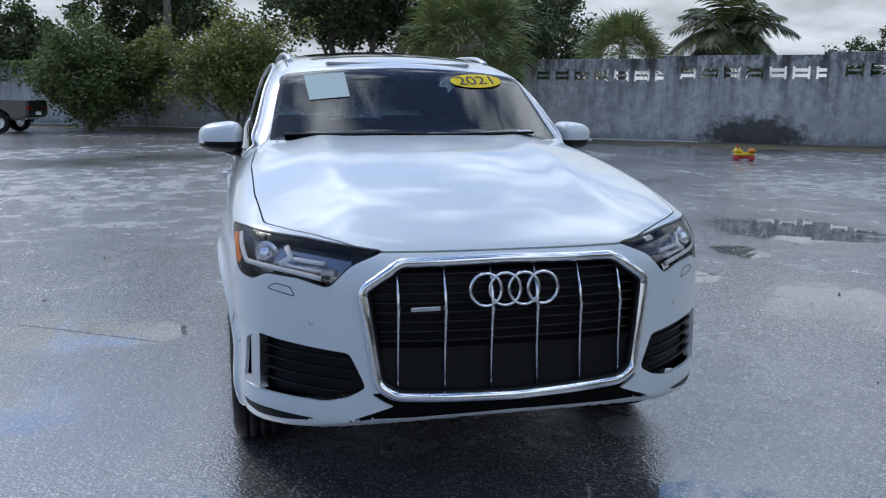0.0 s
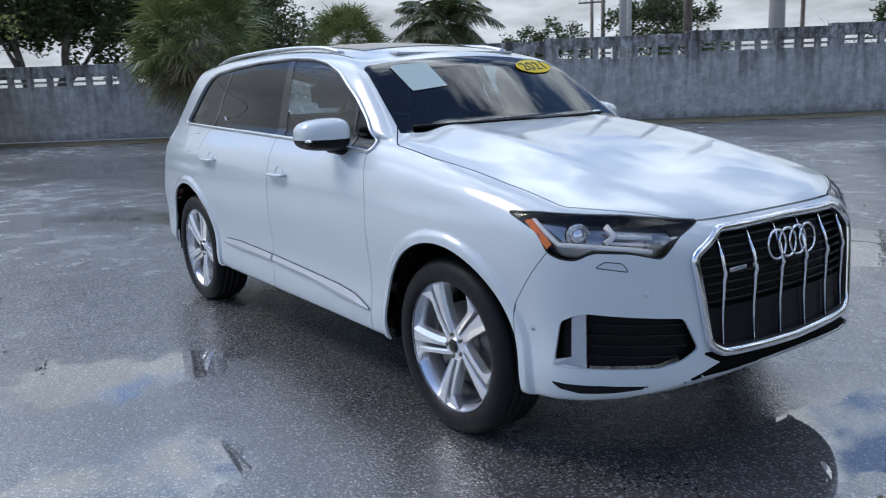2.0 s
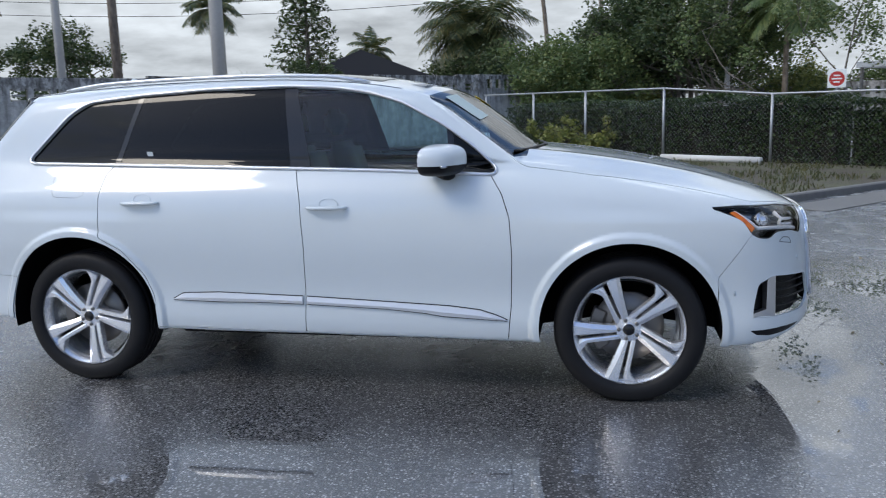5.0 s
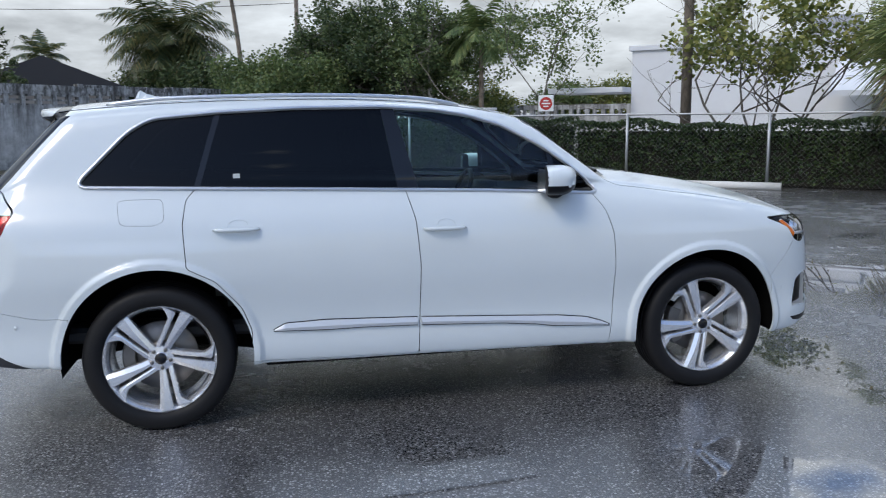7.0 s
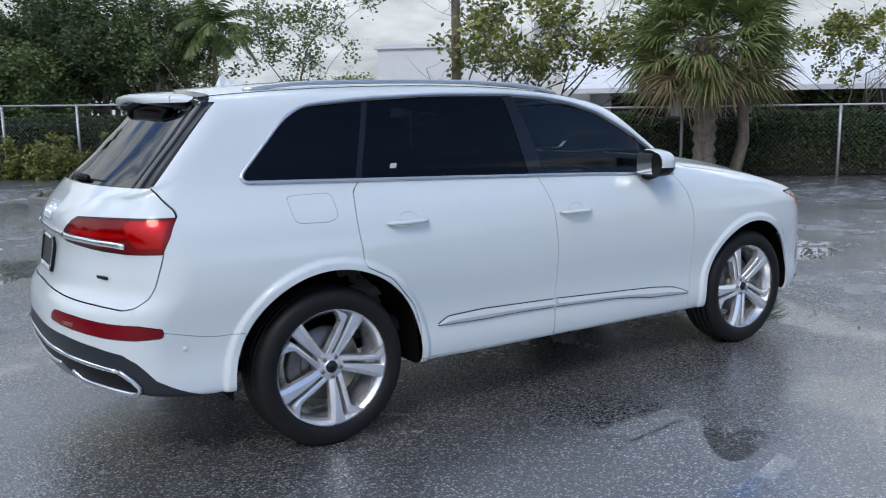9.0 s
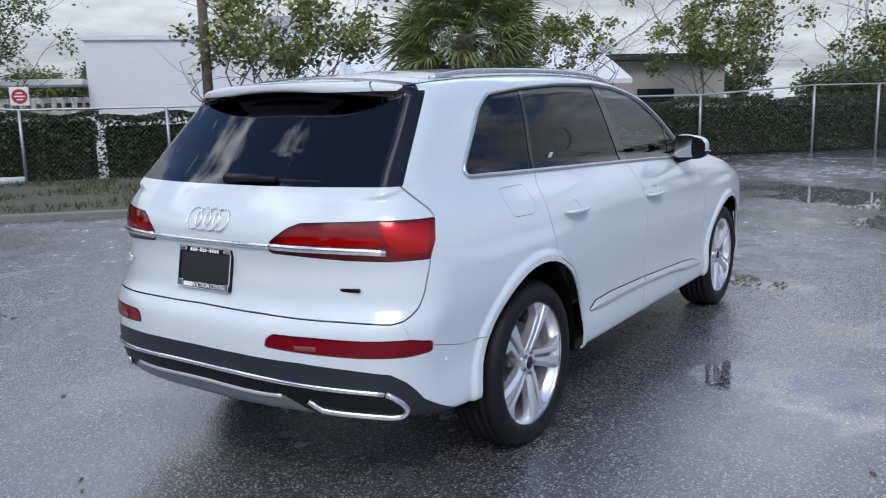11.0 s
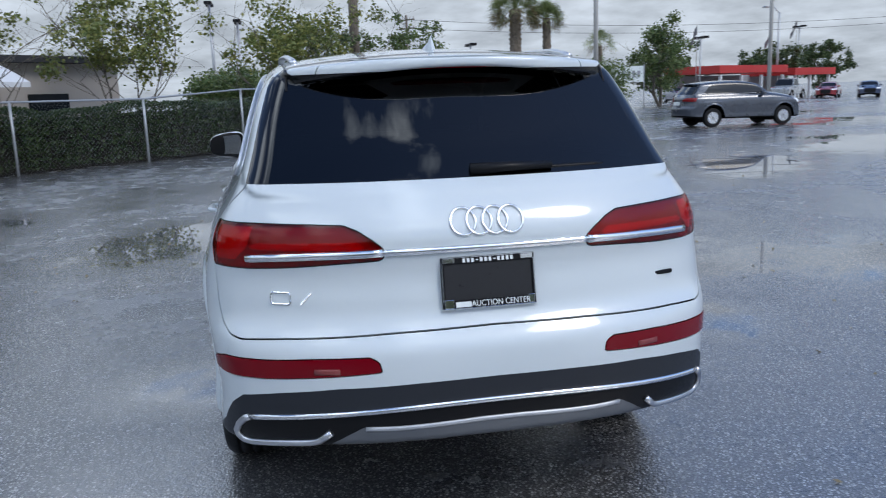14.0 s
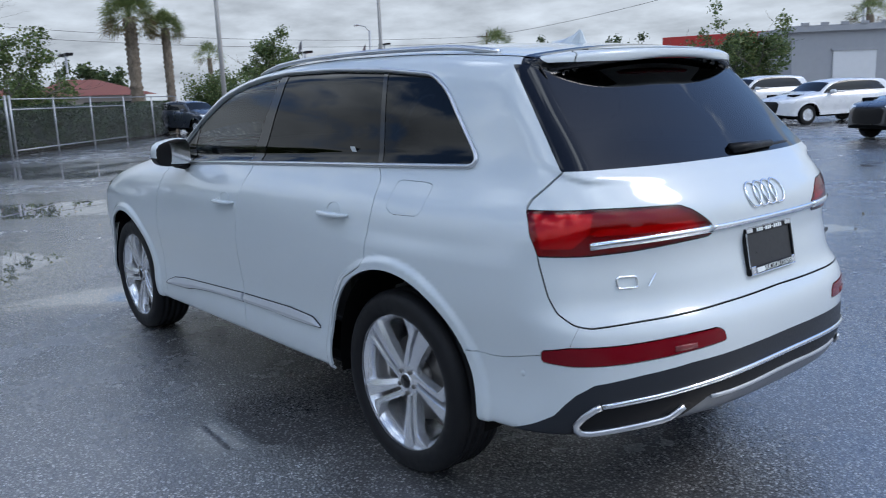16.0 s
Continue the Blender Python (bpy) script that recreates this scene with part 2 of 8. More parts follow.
def tube(bm, pts, radii, sides=8, cap=True, closed=False, flat=None):
    """A round (or flattened: flat=(wide, thick, up)) bar along points."""
    pts = [Vector(p) for p in pts]
    n = len(pts)
    if isinstance(radii, (int, float)):
        radii = [radii] * n
    rings, prev = [], None
    for i, p in enumerate(pts):
        a = pts[(i - 1) % n] if closed or i else p
        b = pts[(i + 1) % n] if closed or i < n - 1 else p
        d = (b - a).normalized()
        if flat:
            side = d.cross(Vector(flat[2])).normalized()
        elif prev is None:
            side = d.orthogonal().normalized()
        else:
            side = (prev - d * prev.dot(d)).normalized()
        prev = side
        up = side.cross(d).normalized()
        r = radii[i]
        su, sv = (flat[0], flat[1]) if flat else (1, 1)
        rings.append([bm.verts.new(p + side * math.cos(k * math.tau / sides) * r * su + up * math.sin(k * math.tau / sides) * r * sv) for k in range(sides)])
    for i in range(n if closed else n - 1):
        a, b = rings[i], rings[(i + 1) % n]
        for k in range(sides):
            bm.faces.new((a[k], a[(k + 1) % sides], b[(k + 1) % sides], b[k]))
    if cap and not closed:
        bm.faces.new(list(reversed(rings[0])))
        bm.faces.new(rings[-1])
    return rings


def lathe(bm, profile, n=48, axis="y", closed=False):
    """Turn (radius, along) pairs round an axis."""
    rings = []
    for k in range(n):
        c, s = math.cos(k * math.tau / n), math.sin(k * math.tau / n)
        rings.append([bm.verts.new({"y": (r * c, h, r * s), "z": (r * c, r * s, h), "x": (h, r * c, r * s)}[axis]) for r, h in profile])
    m = len(profile)
    for k in range(n):
        a, b = rings[k], rings[(k + 1) % n]
        for i in range(m if closed else m - 1):
            j = (i + 1) % m
            bm.faces.new((a[i], a[j], b[j], b[i]))
    bmesh.ops.recalc_face_normals(bm, faces=bm.faces[:])


def prism(bm, outline, depth, m=None):
    """A flat outline (x, y) raised from 0 to depth along z."""
    lo = [bm.verts.new((x, y, 0)) for x, y in outline]
    hi = [bm.verts.new((x, y, depth)) for x, y in outline]
    n = len(outline)
    faces = [bm.faces.new(list(reversed(lo))), bm.faces.new(hi)]
    for i in range(n):
        faces.append(bm.faces.new((lo[i], lo[(i + 1) % n], hi[(i + 1) % n], hi[i])))
    bmesh.ops.recalc_face_normals(bm, faces=faces)
    if m is not None:
        bmesh.ops.transform(bm, matrix=m, verts=lo + hi)


def text_mesh(body, size, depth=0.0):
    """Lettering in the built-in font as a mesh, centred."""
    cu = bpy.data.curves.new("lettering", "FONT")
    cu.body, cu.size, cu.extrude, cu.align_x, cu.align_y = body, size, depth, "CENTER", "CENTER"
    ob = new("lettering", cu)
    dg = bpy.context.evaluated_depsgraph_get()
    me = bpy.data.meshes.new_from_object(ob.evaluated_get(dg))
    bpy.data.objects.remove(ob)
    bpy.data.curves.remove(cu)
    return me


def cards(name, verts, faces, material, parent=None, label="", smooth=False):
    me = bpy.data.meshes.new(name)
    me.from_pydata([tuple(v) for v in verts], [], faces)
    return link(name, me, material, parent, label, smooth)

# ---- ground: wet asphalt with puddles ----
PUDDLES = [(-0.30, -2.00, 0.45, 0.40, 0), (-0.15, -1.45, 0.30, 0.34, 20), (2.52, 0.10, 0.30, 1.55, -12), (-2.8, 5.0, 0.95, 0.85, 0), (-1.75, 3.7, 0.32, 0.25, 0), (-0.85, 2.7, 0.25, 0.2, 0),
           (6.7, -2.8, 1.0, 2.0, 10), (0.9, 3.9, 1.6, 0.75, 40), (4.4, 1.7, 1.5, 0.85, -30), (-0.65, 1.10, 0.30, 0.42, 0), (9.0, -8.0, 2.2, 1.0, -35), (12.0, -13.0, 3.0, 1.2, -50), (-4.5, -4.5, 1.2, 0.6, 30)]


def asphalt():
    m = Mat("wet_asphalt")
    pos = m.n.new("ShaderNodeNewGeometry").outputs["Position"]
    wob, wob2 = m.noise(1.1, 5, 0.62, pos), m.noise(6.0, 5, 0.65, pos)
    near = None
    for x, y, rx, ry, turn in PUDDLES:
        mp = m.n.new("ShaderNodeMapping")
        mp.vector_type = "TEXTURE"
        mp.inputs["Location"].default_value, mp.inputs["Rotation"].default_value, mp.inputs["Scale"].default_value = (x, y, 0), (0, 0, radians(turn)), (rx, ry, 1)
        m.l.new(pos, mp.inputs[0])
        ln = m.n.new("ShaderNodeVectorMath")
        ln.operation = "LENGTH"
        m.l.new(mp.outputs[0], ln.inputs[0])
        near = ln.outputs["Value"] if near is None else m.math("MINIMUM", near, ln.outputs["Value"])
    hollow = m.math("SUBTRACT", 1.35, near)
    # shallow hollows everywhere else
    lows = m.math("MULTIPLY", m.math("SUBTRACT", m.noise(0.17, 4, 0.55, pos, 0.5, (1.0, 1.0, 0.0)), 0.555), 6.0)
    level = m.math("MAXIMUM", hollow, lows)
    stones, tint = m.voronoi(85, vec=pos), m.voronoi(85, "F1", "Color", pos)
    grit, fine = m.voronoi(190, vec=pos), m.noise(260, 3, 0.7, pos)
    level = m.math("ADD", level, m.math("ADD", m.math("MULTIPLY", m.math("SUBTRACT", wob, 0.5), 1.7), m.math("MULTIPLY", m.math("SUBTRACT", wob2, 0.5), 0.9)))
    level = m.math("ADD", level, m.math("MULTIPLY", m.math("SUBTRACT", stones, 0.42), 0.16))
    water = m.ramp(level, (0.34, 0.0), (0.46, 1.0))
    damp = m.ramp(m.math("MULTIPLY_ADD", level, 0.5, 0.5), (0.0, 0.0), (0.62, 1.0))
    broad, sheen = m.noise(0.8, 6, 0.6, pos), m.noise(2.3, 6, 0.62, pos)
    grey = m.n.new("ShaderNodeSeparateXYZ")
    m.l.new(tint, grey.inputs[0])
    base = m.ramp(grey.outputs[0], (0.0, (0.085, 0.085, 0.086)), (0.55, (0.27, 0.267, 0.262)), (0.86, (0.55, 0.545, 0.53)), (1.0, (0.85, 0.84, 0.82)))
    base = m.mix(m.ramp(stones, (0.36, 0.0), (0.56, 0.92)), base, (0.045, 0.045, 0.046))
    base = m.mix(m.ramp(fine, (0.35, 0.35), (0.7, 0.0)), base, (0.03, 0.03, 0.03))
    base = m.mix(m.ramp(broad, (0.40, 0.0), (0.72, 0.45)), base, (0.15, 0.146, 0.142))
    base = m.mix(damp, base, m.mix(1.0, base, (0.66, 0.66, 0.68), "MULTIPLY"))
    h = m.math("ADD", m.math("MULTIPLY", stones, -0.62), m.math("ADD", m.math("MULTIPLY", grit, -0.20), m.math("MULTIPLY", fine, 0.10)))
    h = m.math("ADD", h, m.math("MULTIPLY", m.noise(34, 3, 0.6, pos), 0.9))
    film = m.mix(m.ramp(sheen, (0.40, 0.0), (0.62, 1.0)), (0.07, 0.07, 0.07), (0.46, 0.46, 0.46))
    film = m.mix(water, m.mix(damp, film, (0.13, 0.13, 0.13)), (0.006, 0.006, 0.006))
    dry = m.math("SUBTRACT", 1.0, water)
    thin = m.math("MULTIPLY", dry, m.ramp(damp, (0.0, 0.72), (1.0, 0.26)))
    rough_n, film_n = m.n.new("ShaderNodeBump"), m.n.new("ShaderNodeBump")
    for bn, k in ((rough_n, dry), (film_n, thin)):
        bn.inputs["Distance"].default_value = 0.006
        m.l.new(h, bn.inputs["Height"])
        m.l.new(k, bn.inputs["Strength"])
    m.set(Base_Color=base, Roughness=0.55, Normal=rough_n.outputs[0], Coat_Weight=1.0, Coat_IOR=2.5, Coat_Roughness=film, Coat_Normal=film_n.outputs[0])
    return m.m


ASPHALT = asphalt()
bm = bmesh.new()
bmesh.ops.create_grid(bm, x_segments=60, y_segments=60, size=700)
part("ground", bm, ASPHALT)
tagged(bpy.data.objects["ground"], "dark wet asphalt parking lot with puddles", "ground", kind="structure")

# ---- the block wall ----
SOOT_AT = 1.2          # soot mark along the wall


def concrete_wall():
    m = Mat("stained_whitewash")
    v = m.co.outputs["Object"]
    big, mid, fine = m.noise(0.7, 6, 0.6, v), m.noise(5, 6, 0.65, v), m.noise(40, 3, 0.6, v)
    streak = m.noise(1.6, 6, 0.65, v, 0, (2.2, 2.2, 0.28))
    c = m.mix(m.ramp(mid, (0.35, 0.0), (0.66, 1.0)), (0.36, 0.36, 0.345), (0.60, 0.60, 0.585))
    c = m.mix(m.ramp(big, (0.45, 0.0), (0.75, 0.7)), c, (0.36, 0.35, 0.33))
    sep = m.n.new("ShaderNodeSeparateXYZ")
    m.l.new(v, sep.inputs[0])
    up = m.ramp(m.math("DIVIDE", sep.outputs[2], 3.0), (0.30, 0.22), (0.85, 0.92))
    c = m.mix(m.math("MULTIPLY", m.ramp(streak, (0.43, 0.0), (0.62, 1.0)), up), c, (0.07, 0.066, 0.06))
    # mould spots under the coping and a dark foot
    spots = m.noise(7.5, 5, 0.7, v, 0.4, (1.0, 1.0, 0.55))
    high = m.ramp(m.math("DIVIDE", sep.outputs[2], 3.2), (0.55, 0.0), (0.92, 1.0))
    c = m.mix(m.math("MULTIPLY", m.ramp(spots, (0.44, 0.0), (0.58, 0.95)), high), c, (0.045, 0.042, 0.036))
    foot = m.ramp(m.math("ADD", sep.outputs[2], m.math("MULTIPLY", mid, 0.5)), (0.18, 0.75), (0.62, 0.0))
    c = m.mix(foot, c, (0.10, 0.095, 0.088))
    soot = m.n.new("ShaderNodeMapping")
    soot.vector_type = "TEXTURE"
    soot.inputs["Location"].default_value, soot.inputs["Scale"].default_value = (SOOT_AT + 0.4, 0, 0.35), (2.6, 9.0, 0.95)
    m.l.new(v, soot.inputs[0])
    ln = m.n.new("ShaderNodeVectorMath")
    ln.operation = "LENGTH"
    m.l.new(soot.outputs[0], ln.inputs[0])
    c = m.mix(m.ramp(m.math("ADD", ln.outputs["Value"], m.math("MULTIPLY", mid, 0.7)), (0.75, 0.86), (1.45, 0.0)), c, (0.035, 0.033, 0.031))
    m.set(Base_Color=c, Roughness=0.9, Normal=m.bump(m.math("ADD", mid, fine), 0.5, 0.02))
    return m.m


WALLMAT = concrete_wall()
WALL_N, WALL_OFF = Vector((0.8097, -0.5868, 0)), -22.0
WALL_D = Vector((0.5868, 0.8097, 0))
wall = thing("wall_back", "tall stained whitewashed block wall with an openwork top course", "wall", kind="structure")
wall.matrix_basis = Matrix.Translation(WALL_N * WALL_OFF) @ Matrix.Rotation(math.atan2(0.8097, 0.5868), 4, "Z")


def wall_height(s):
    return 2.66 + 0.016 * max(-10, min(24, s))


bay = 4.6
s = -70.0
while s < 23.0:
    e1 = min(s + bay, 23.3)
    top = wall_height((s + e1) / 2)
    bm = bmesh.new()
    box(bm, (s + 0.16, -0.09, -0.05), (e1 - 0.16, 0.09, top - 0.70), 0.008)
    box(bm, (s + 0.16, -0.09, top - 0.33), (e1 - 0.16, 0.09, top), 0.01)
    part("wall_panel", bm, WALLMAT, wall)
    # openwork: upright and lying blocks with gaps between them
    bm = bmesh.new()
    x = s + 0.16
    k = 0
    while x < e1 - 0.2:
        if k % 2 == 0:
            w = min(0.16, e1 - 0.16 - x)
            box(bm, (x, -0.085, top - 0.70), (x + w, 0.085, top - 0.33))
            x += w + 0.07
        else:
            w = min(0.34, e1 - 0.16 - x)
            box(bm, (x, -0.08, top - 0.70), (x + w, 0.08, top - 0.645))
            box(bm, (x, -0.08, top - 0.545), (x + w, 0.08, top - 0.485))
            box(bm, (x, -0.08, top - 0.385), (x + w, 0.08, top - 0.33))
            x += w + 0.07
        k += 1
    part("openwork_course", bm, WALLMAT, wall)
    bm = bmesh.new()
    box(bm, (s - 0.16, -0.105, -0.05), (s + 0.16, 0.105, top + 0.01), 0.012)
    part("pillar", bm, WALLMAT, wall)
    s = e1
bm = bmesh.new()
box(bm, (23.14, -0.13, -0.05), (23.46, 0.13, 3.05), 0.015)
part("pillar", bm, WALLMAT, wall)

# ---- chain-link fence and hedge ----
GALV = plain("galvanised_steel", (0.42, 0.43, 0.44), 0.45, 0.7, 0.15, 30)
FENCE_D, FENCE_N = Vector((0.7385, -0.6743, 0)), Vector((0.6743, 0.7385, 0))
fence_m = Matrix.Translation(FENCE_N * 14.8) @ Matrix.Rotation(math.atan2(-0.6743, 0.7385), 4, "Z")
fence = thing("fence", "galvanised chain-link fence with a top rail before a hedge", "fence")
fence.matrix_basis = fence_m
POSTS = [-16.9, -14.6, -12.4, -9.6, -6.5, -3.4, -0.2, 3.1, 6.6, 10.2, 13.7, 15.8, 17.7, 19.6, 33.0, 36.1]
for x in POSTS:
    bm = bmesh.new()
    tube(bm, [(x, 0, -0.05), (x, 0, 1.66 + (0.26 if x < -8 else (0.20 if x > 12 else 0)))], 0.034, 8)
    part("post", bm, GALV, fence, smooth=True)
bm = bmesh.new()
tube(bm, [(-17, 0, 1.95), (-9.6, 0, 1.90), (-6.5, 0, 1.66), (10.2, 0, 1.64), (13.7, 0, 1.84), (19.6, 0, 1.84)], 0.024, 8)
part("top_rail", bm, GALV, fence, smooth=True)

# the wire mesh, two layers of slanting wires
wv, wf = [], []
for lean in (-1, 1):
    for x in np.arange(-18.6, 37.9, 0.11):
        ends = []
        for z in (0.04, 1.62):
            px = x + lean * (z - 0.92)
            ends.append((px, z))
        if not (-16.9 < ends[0][0] < 36.1 and -16.9 < ends[1][0] < 36.1):
            continue
        b0 = len(wv)
        for px, z in ends:
            wv += [(px - 0.0016, 0.004 * lean, z), (px + 0.0016, 0.004 * lean, z), (px, 0.004 * lean - 0.0028, z)]
        wf += [(b0, b0 + 1, b0 + 4, b0 + 3), (b0 + 1, b0 + 2, b0 + 5, b0 + 4), (b0 + 2, b0, b0 + 3, b0 + 5)]
me = bpy.data.meshes.new("wire_mesh")
me.from_pydata(wv, [], wf)
link("wire_mesh", me, GALV, fence, "thin slanting fence wires", smooth=False)["kind"] = "stuff"

# ---- the white car: its skin is the zero set of a smooth field, cut into panels ----
def spline(*knots):
    """Natural cubic through (x, y) knots; straight beyond the ends."""
    k = np.array(sorted(knots), float)
    x, y = k[:, 0], k[:, 1]
    n, h = len(x), np.diff(k[:, 0])
    a, r = np.eye(n), np.zeros(n)
    for i in range(1, n - 1):
        a[i, i - 1 : i + 2] = h[i - 1], 2 * (h[i - 1] + h[i]), h[i]
        r[i] = 6 * ((y[i + 1] - y[i]) / h[i] - (y[i] - y[i - 1]) / h[i - 1])
    m = np.linalg.solve(a, r)

    def at(v):
        v = np.asarray(v, float)
        c = np.clip(v, x[0], x[-1])
        i = np.clip(np.searchsorted(x, c) - 1, 0, n - 2)
        d, e2 = x[i + 1] - c, c - x[i]
        s = m[i] * d**3 / (6 * h[i]) + m[i + 1] * e2**3 / (6 * h[i]) + (y[i] / h[i] - m[i] * h[i] / 6) * d + (y[i + 1] / h[i] - m[i + 1] * h[i] / 6) * e2
        s0 = (y[1] - y[0]) / h[0] - h[0] * (2 * m[0] + m[1]) / 6
        s1 = (y[-1] - y[-2]) / h[-1] + h[-1] * (m[-2] + 2 * m[-1]) / 6
        return s + np.where(v < x[0], (v - x[0]) * s0, 0) + np.where(v > x[-1], (v - x[-1]) * s1, 0)

    return at


def smax(a, b, k):
    h = np.maximum(k - np.abs(a - b), 0) / k
    return np.maximum(a, b) + h * h * k * 0.25


def smin(a, b, k):
    return -smax(-a, -b, k)


def step(v, lo, hi):
    t = np.clip((v - lo) / (hi - lo), 0, 1)
    return t * t * (3 - 2 * t)


AXLE, HUB_Z, ARCH, ARCH_REAR = 1.49, 0.372, 0.440, 0.460
wide_at = spline((0.20, 0.86), (0.29, 0.915), (0.40, 0.937), (0.50, 0.930), (0.60, 0.934), (0.75, 0.948), (0.90, 0.944), (1.00, 0.928),
                 (1.08, 0.898), (1.14, 0.860), (1.20, 0.823), (1.40, 0.748), (1.60, 0.672), (1.78, 0.60))
plan_at = spline((-2.65, -0.115), (-2.25, -0.052), (-1.85, -0.018), (-1.4, 0), (-0.4, 0.004), (0.6, 0.002), (1.4, 0), (1.8, -0.018), (2.1, -0.055), (2.45, -0.13))
hood_at = spline((0.7, 1.252), (0.93, 1.236), (1.08, 1.222), (1.38, 1.183), (1.72, 1.122), (2.0, 1.052), (2.2, 0.985), (2.4, 0.90))
roof_at = spline((0.45, 1.598), (0.2, 1.648), (-0.1, 1.684), (-0.45, 1.703), (-0.9, 1.704), (-1.35, 1.690), (-1.75, 1.662), (-2.15, 1.622))
nose_at = spline((0.20, 2.26), (0.27, 2.38), (0.34, 2.445), (0.42, 2.458), (0.55, 2.450), (0.70, 2.440), (0.85, 2.420), (0.94, 2.392), (1.02, 2.33), (1.15, 2.15))
tail_at = spline((0.25, -2.42), (0.36, -2.53), (0.45, -2.580), (0.58, -2.592), (0.68, -2.588), (0.735, -2.570), (0.78, -2.537), (0.86, -2.511), (0.94, -2.497),
                 (1.00, -2.503), (1.08, -2.490), (1.16, -2.435), (1.23, -2.365), (1.30, -2.28))
floor_at = spline((-2.6, 0.400), (-2.45, 0.385), (-2.25, 0.362), (-1.9, 0.342), (-1.0, 0.312), (0.0, 0.302), (1.0, 0.292), (1.75, 0.288), (2.05, 0.291), (2.2, 0.308), (2.33, 0.332), (2.40, 0.356), (2.46, 0.380))


def glass_rear_x(a, z):
    return -2.252 - 0.115 * (1 - (a / 0.72) ** 2) + (z - 1.225) * 0.98


def field(x, y, z):
    """Below 0 inside the car. All in metres; y counts both ways."""
    a = np.abs(y)
    w = wide_at(z) + plan_at(x)
    rf, rr = np.hypot(x - AXLE, z - HUB_Z), np.hypot(x + AXLE, z - HUB_Z)
    low = step(z, 1.0, 0.9)
    w = w + 0.017 * low * (step(rf, 0.496, 0.466) + step(rr, 0.516, 0.486))
    w = w + 0.012 * step(z, 0.98, 0.90) * step(z, 0.62, 0.8) * (np.exp(-(((x - 1.5) / 0.42) ** 2)) + np.exp(-(((x + 1.55) / 0.5) ** 2)))
    side = a - w
    crown = 0.018 - 0.055 * (a / 0.75) ** 3 + 0.010 * np.exp(-(((a - 0.50) / 0.09) ** 2)) * step(x, 2.35, 1.6)
    hood = (z - hood_at(x) - crown) * 0.97
    c = a / 0.81
    front = (x - nose_at(z) + 0.25 * c * c * c) * 0.93
    b = a / 0.8
    rear = (tail_at(z) + 0.21 * b * b * b - x) * 0.95
    lower = smax(hood, front, 0.075)
    lower = smax(lower, rear, 0.06)
    q = a / 0.70
    screen = (z - 1.602 + 0.70 * (x - 0.372 - 0.125 * (1 - q * q))) * 0.82
    roof = (z - roof_at(x) + 0.045 * (a / 0.6) ** 2) * 0.99
    back = (glass_rear_x(a, z) - x) * 0.71
    house = smax(roof, screen, 0.045)
    house = smax(house, back, 0.03)
    house = smax(house, 1.185 - z, 0.02)
    body = smin(lower, house, 0.022)
    body = smax(side, body, 0.092)
    # the roof runs on past the rear glass as a spoiler
    lip = smax(roof + 0.0015, (1.586 - 0.075 * (a / 0.6) ** 2 + 0.16 * (x + 2.1) - z) * 0.98, 0.02)
    lip = smax(lip, -2.120 + 0.16 * (a / 0.6) ** 3 - x, 0.02)
    lip = smax(lip, a - 0.62, 0.05)
    lip = smax(lip, x + 1.75, 0.01)
    body = smin(body, lip, 0.006)
    return smax(body, floor_at(x) - z, 0.03)


def gradient(p, h=2e-4):
    g = np.empty_like(p)
    for i in range(3):
        d = np.zeros(3)
        d[i] = h
        q1, q0 = p + d, p - d
        g[:, i] = field(*q1.T) - field(*q0.T)
    return g / (2 * h)


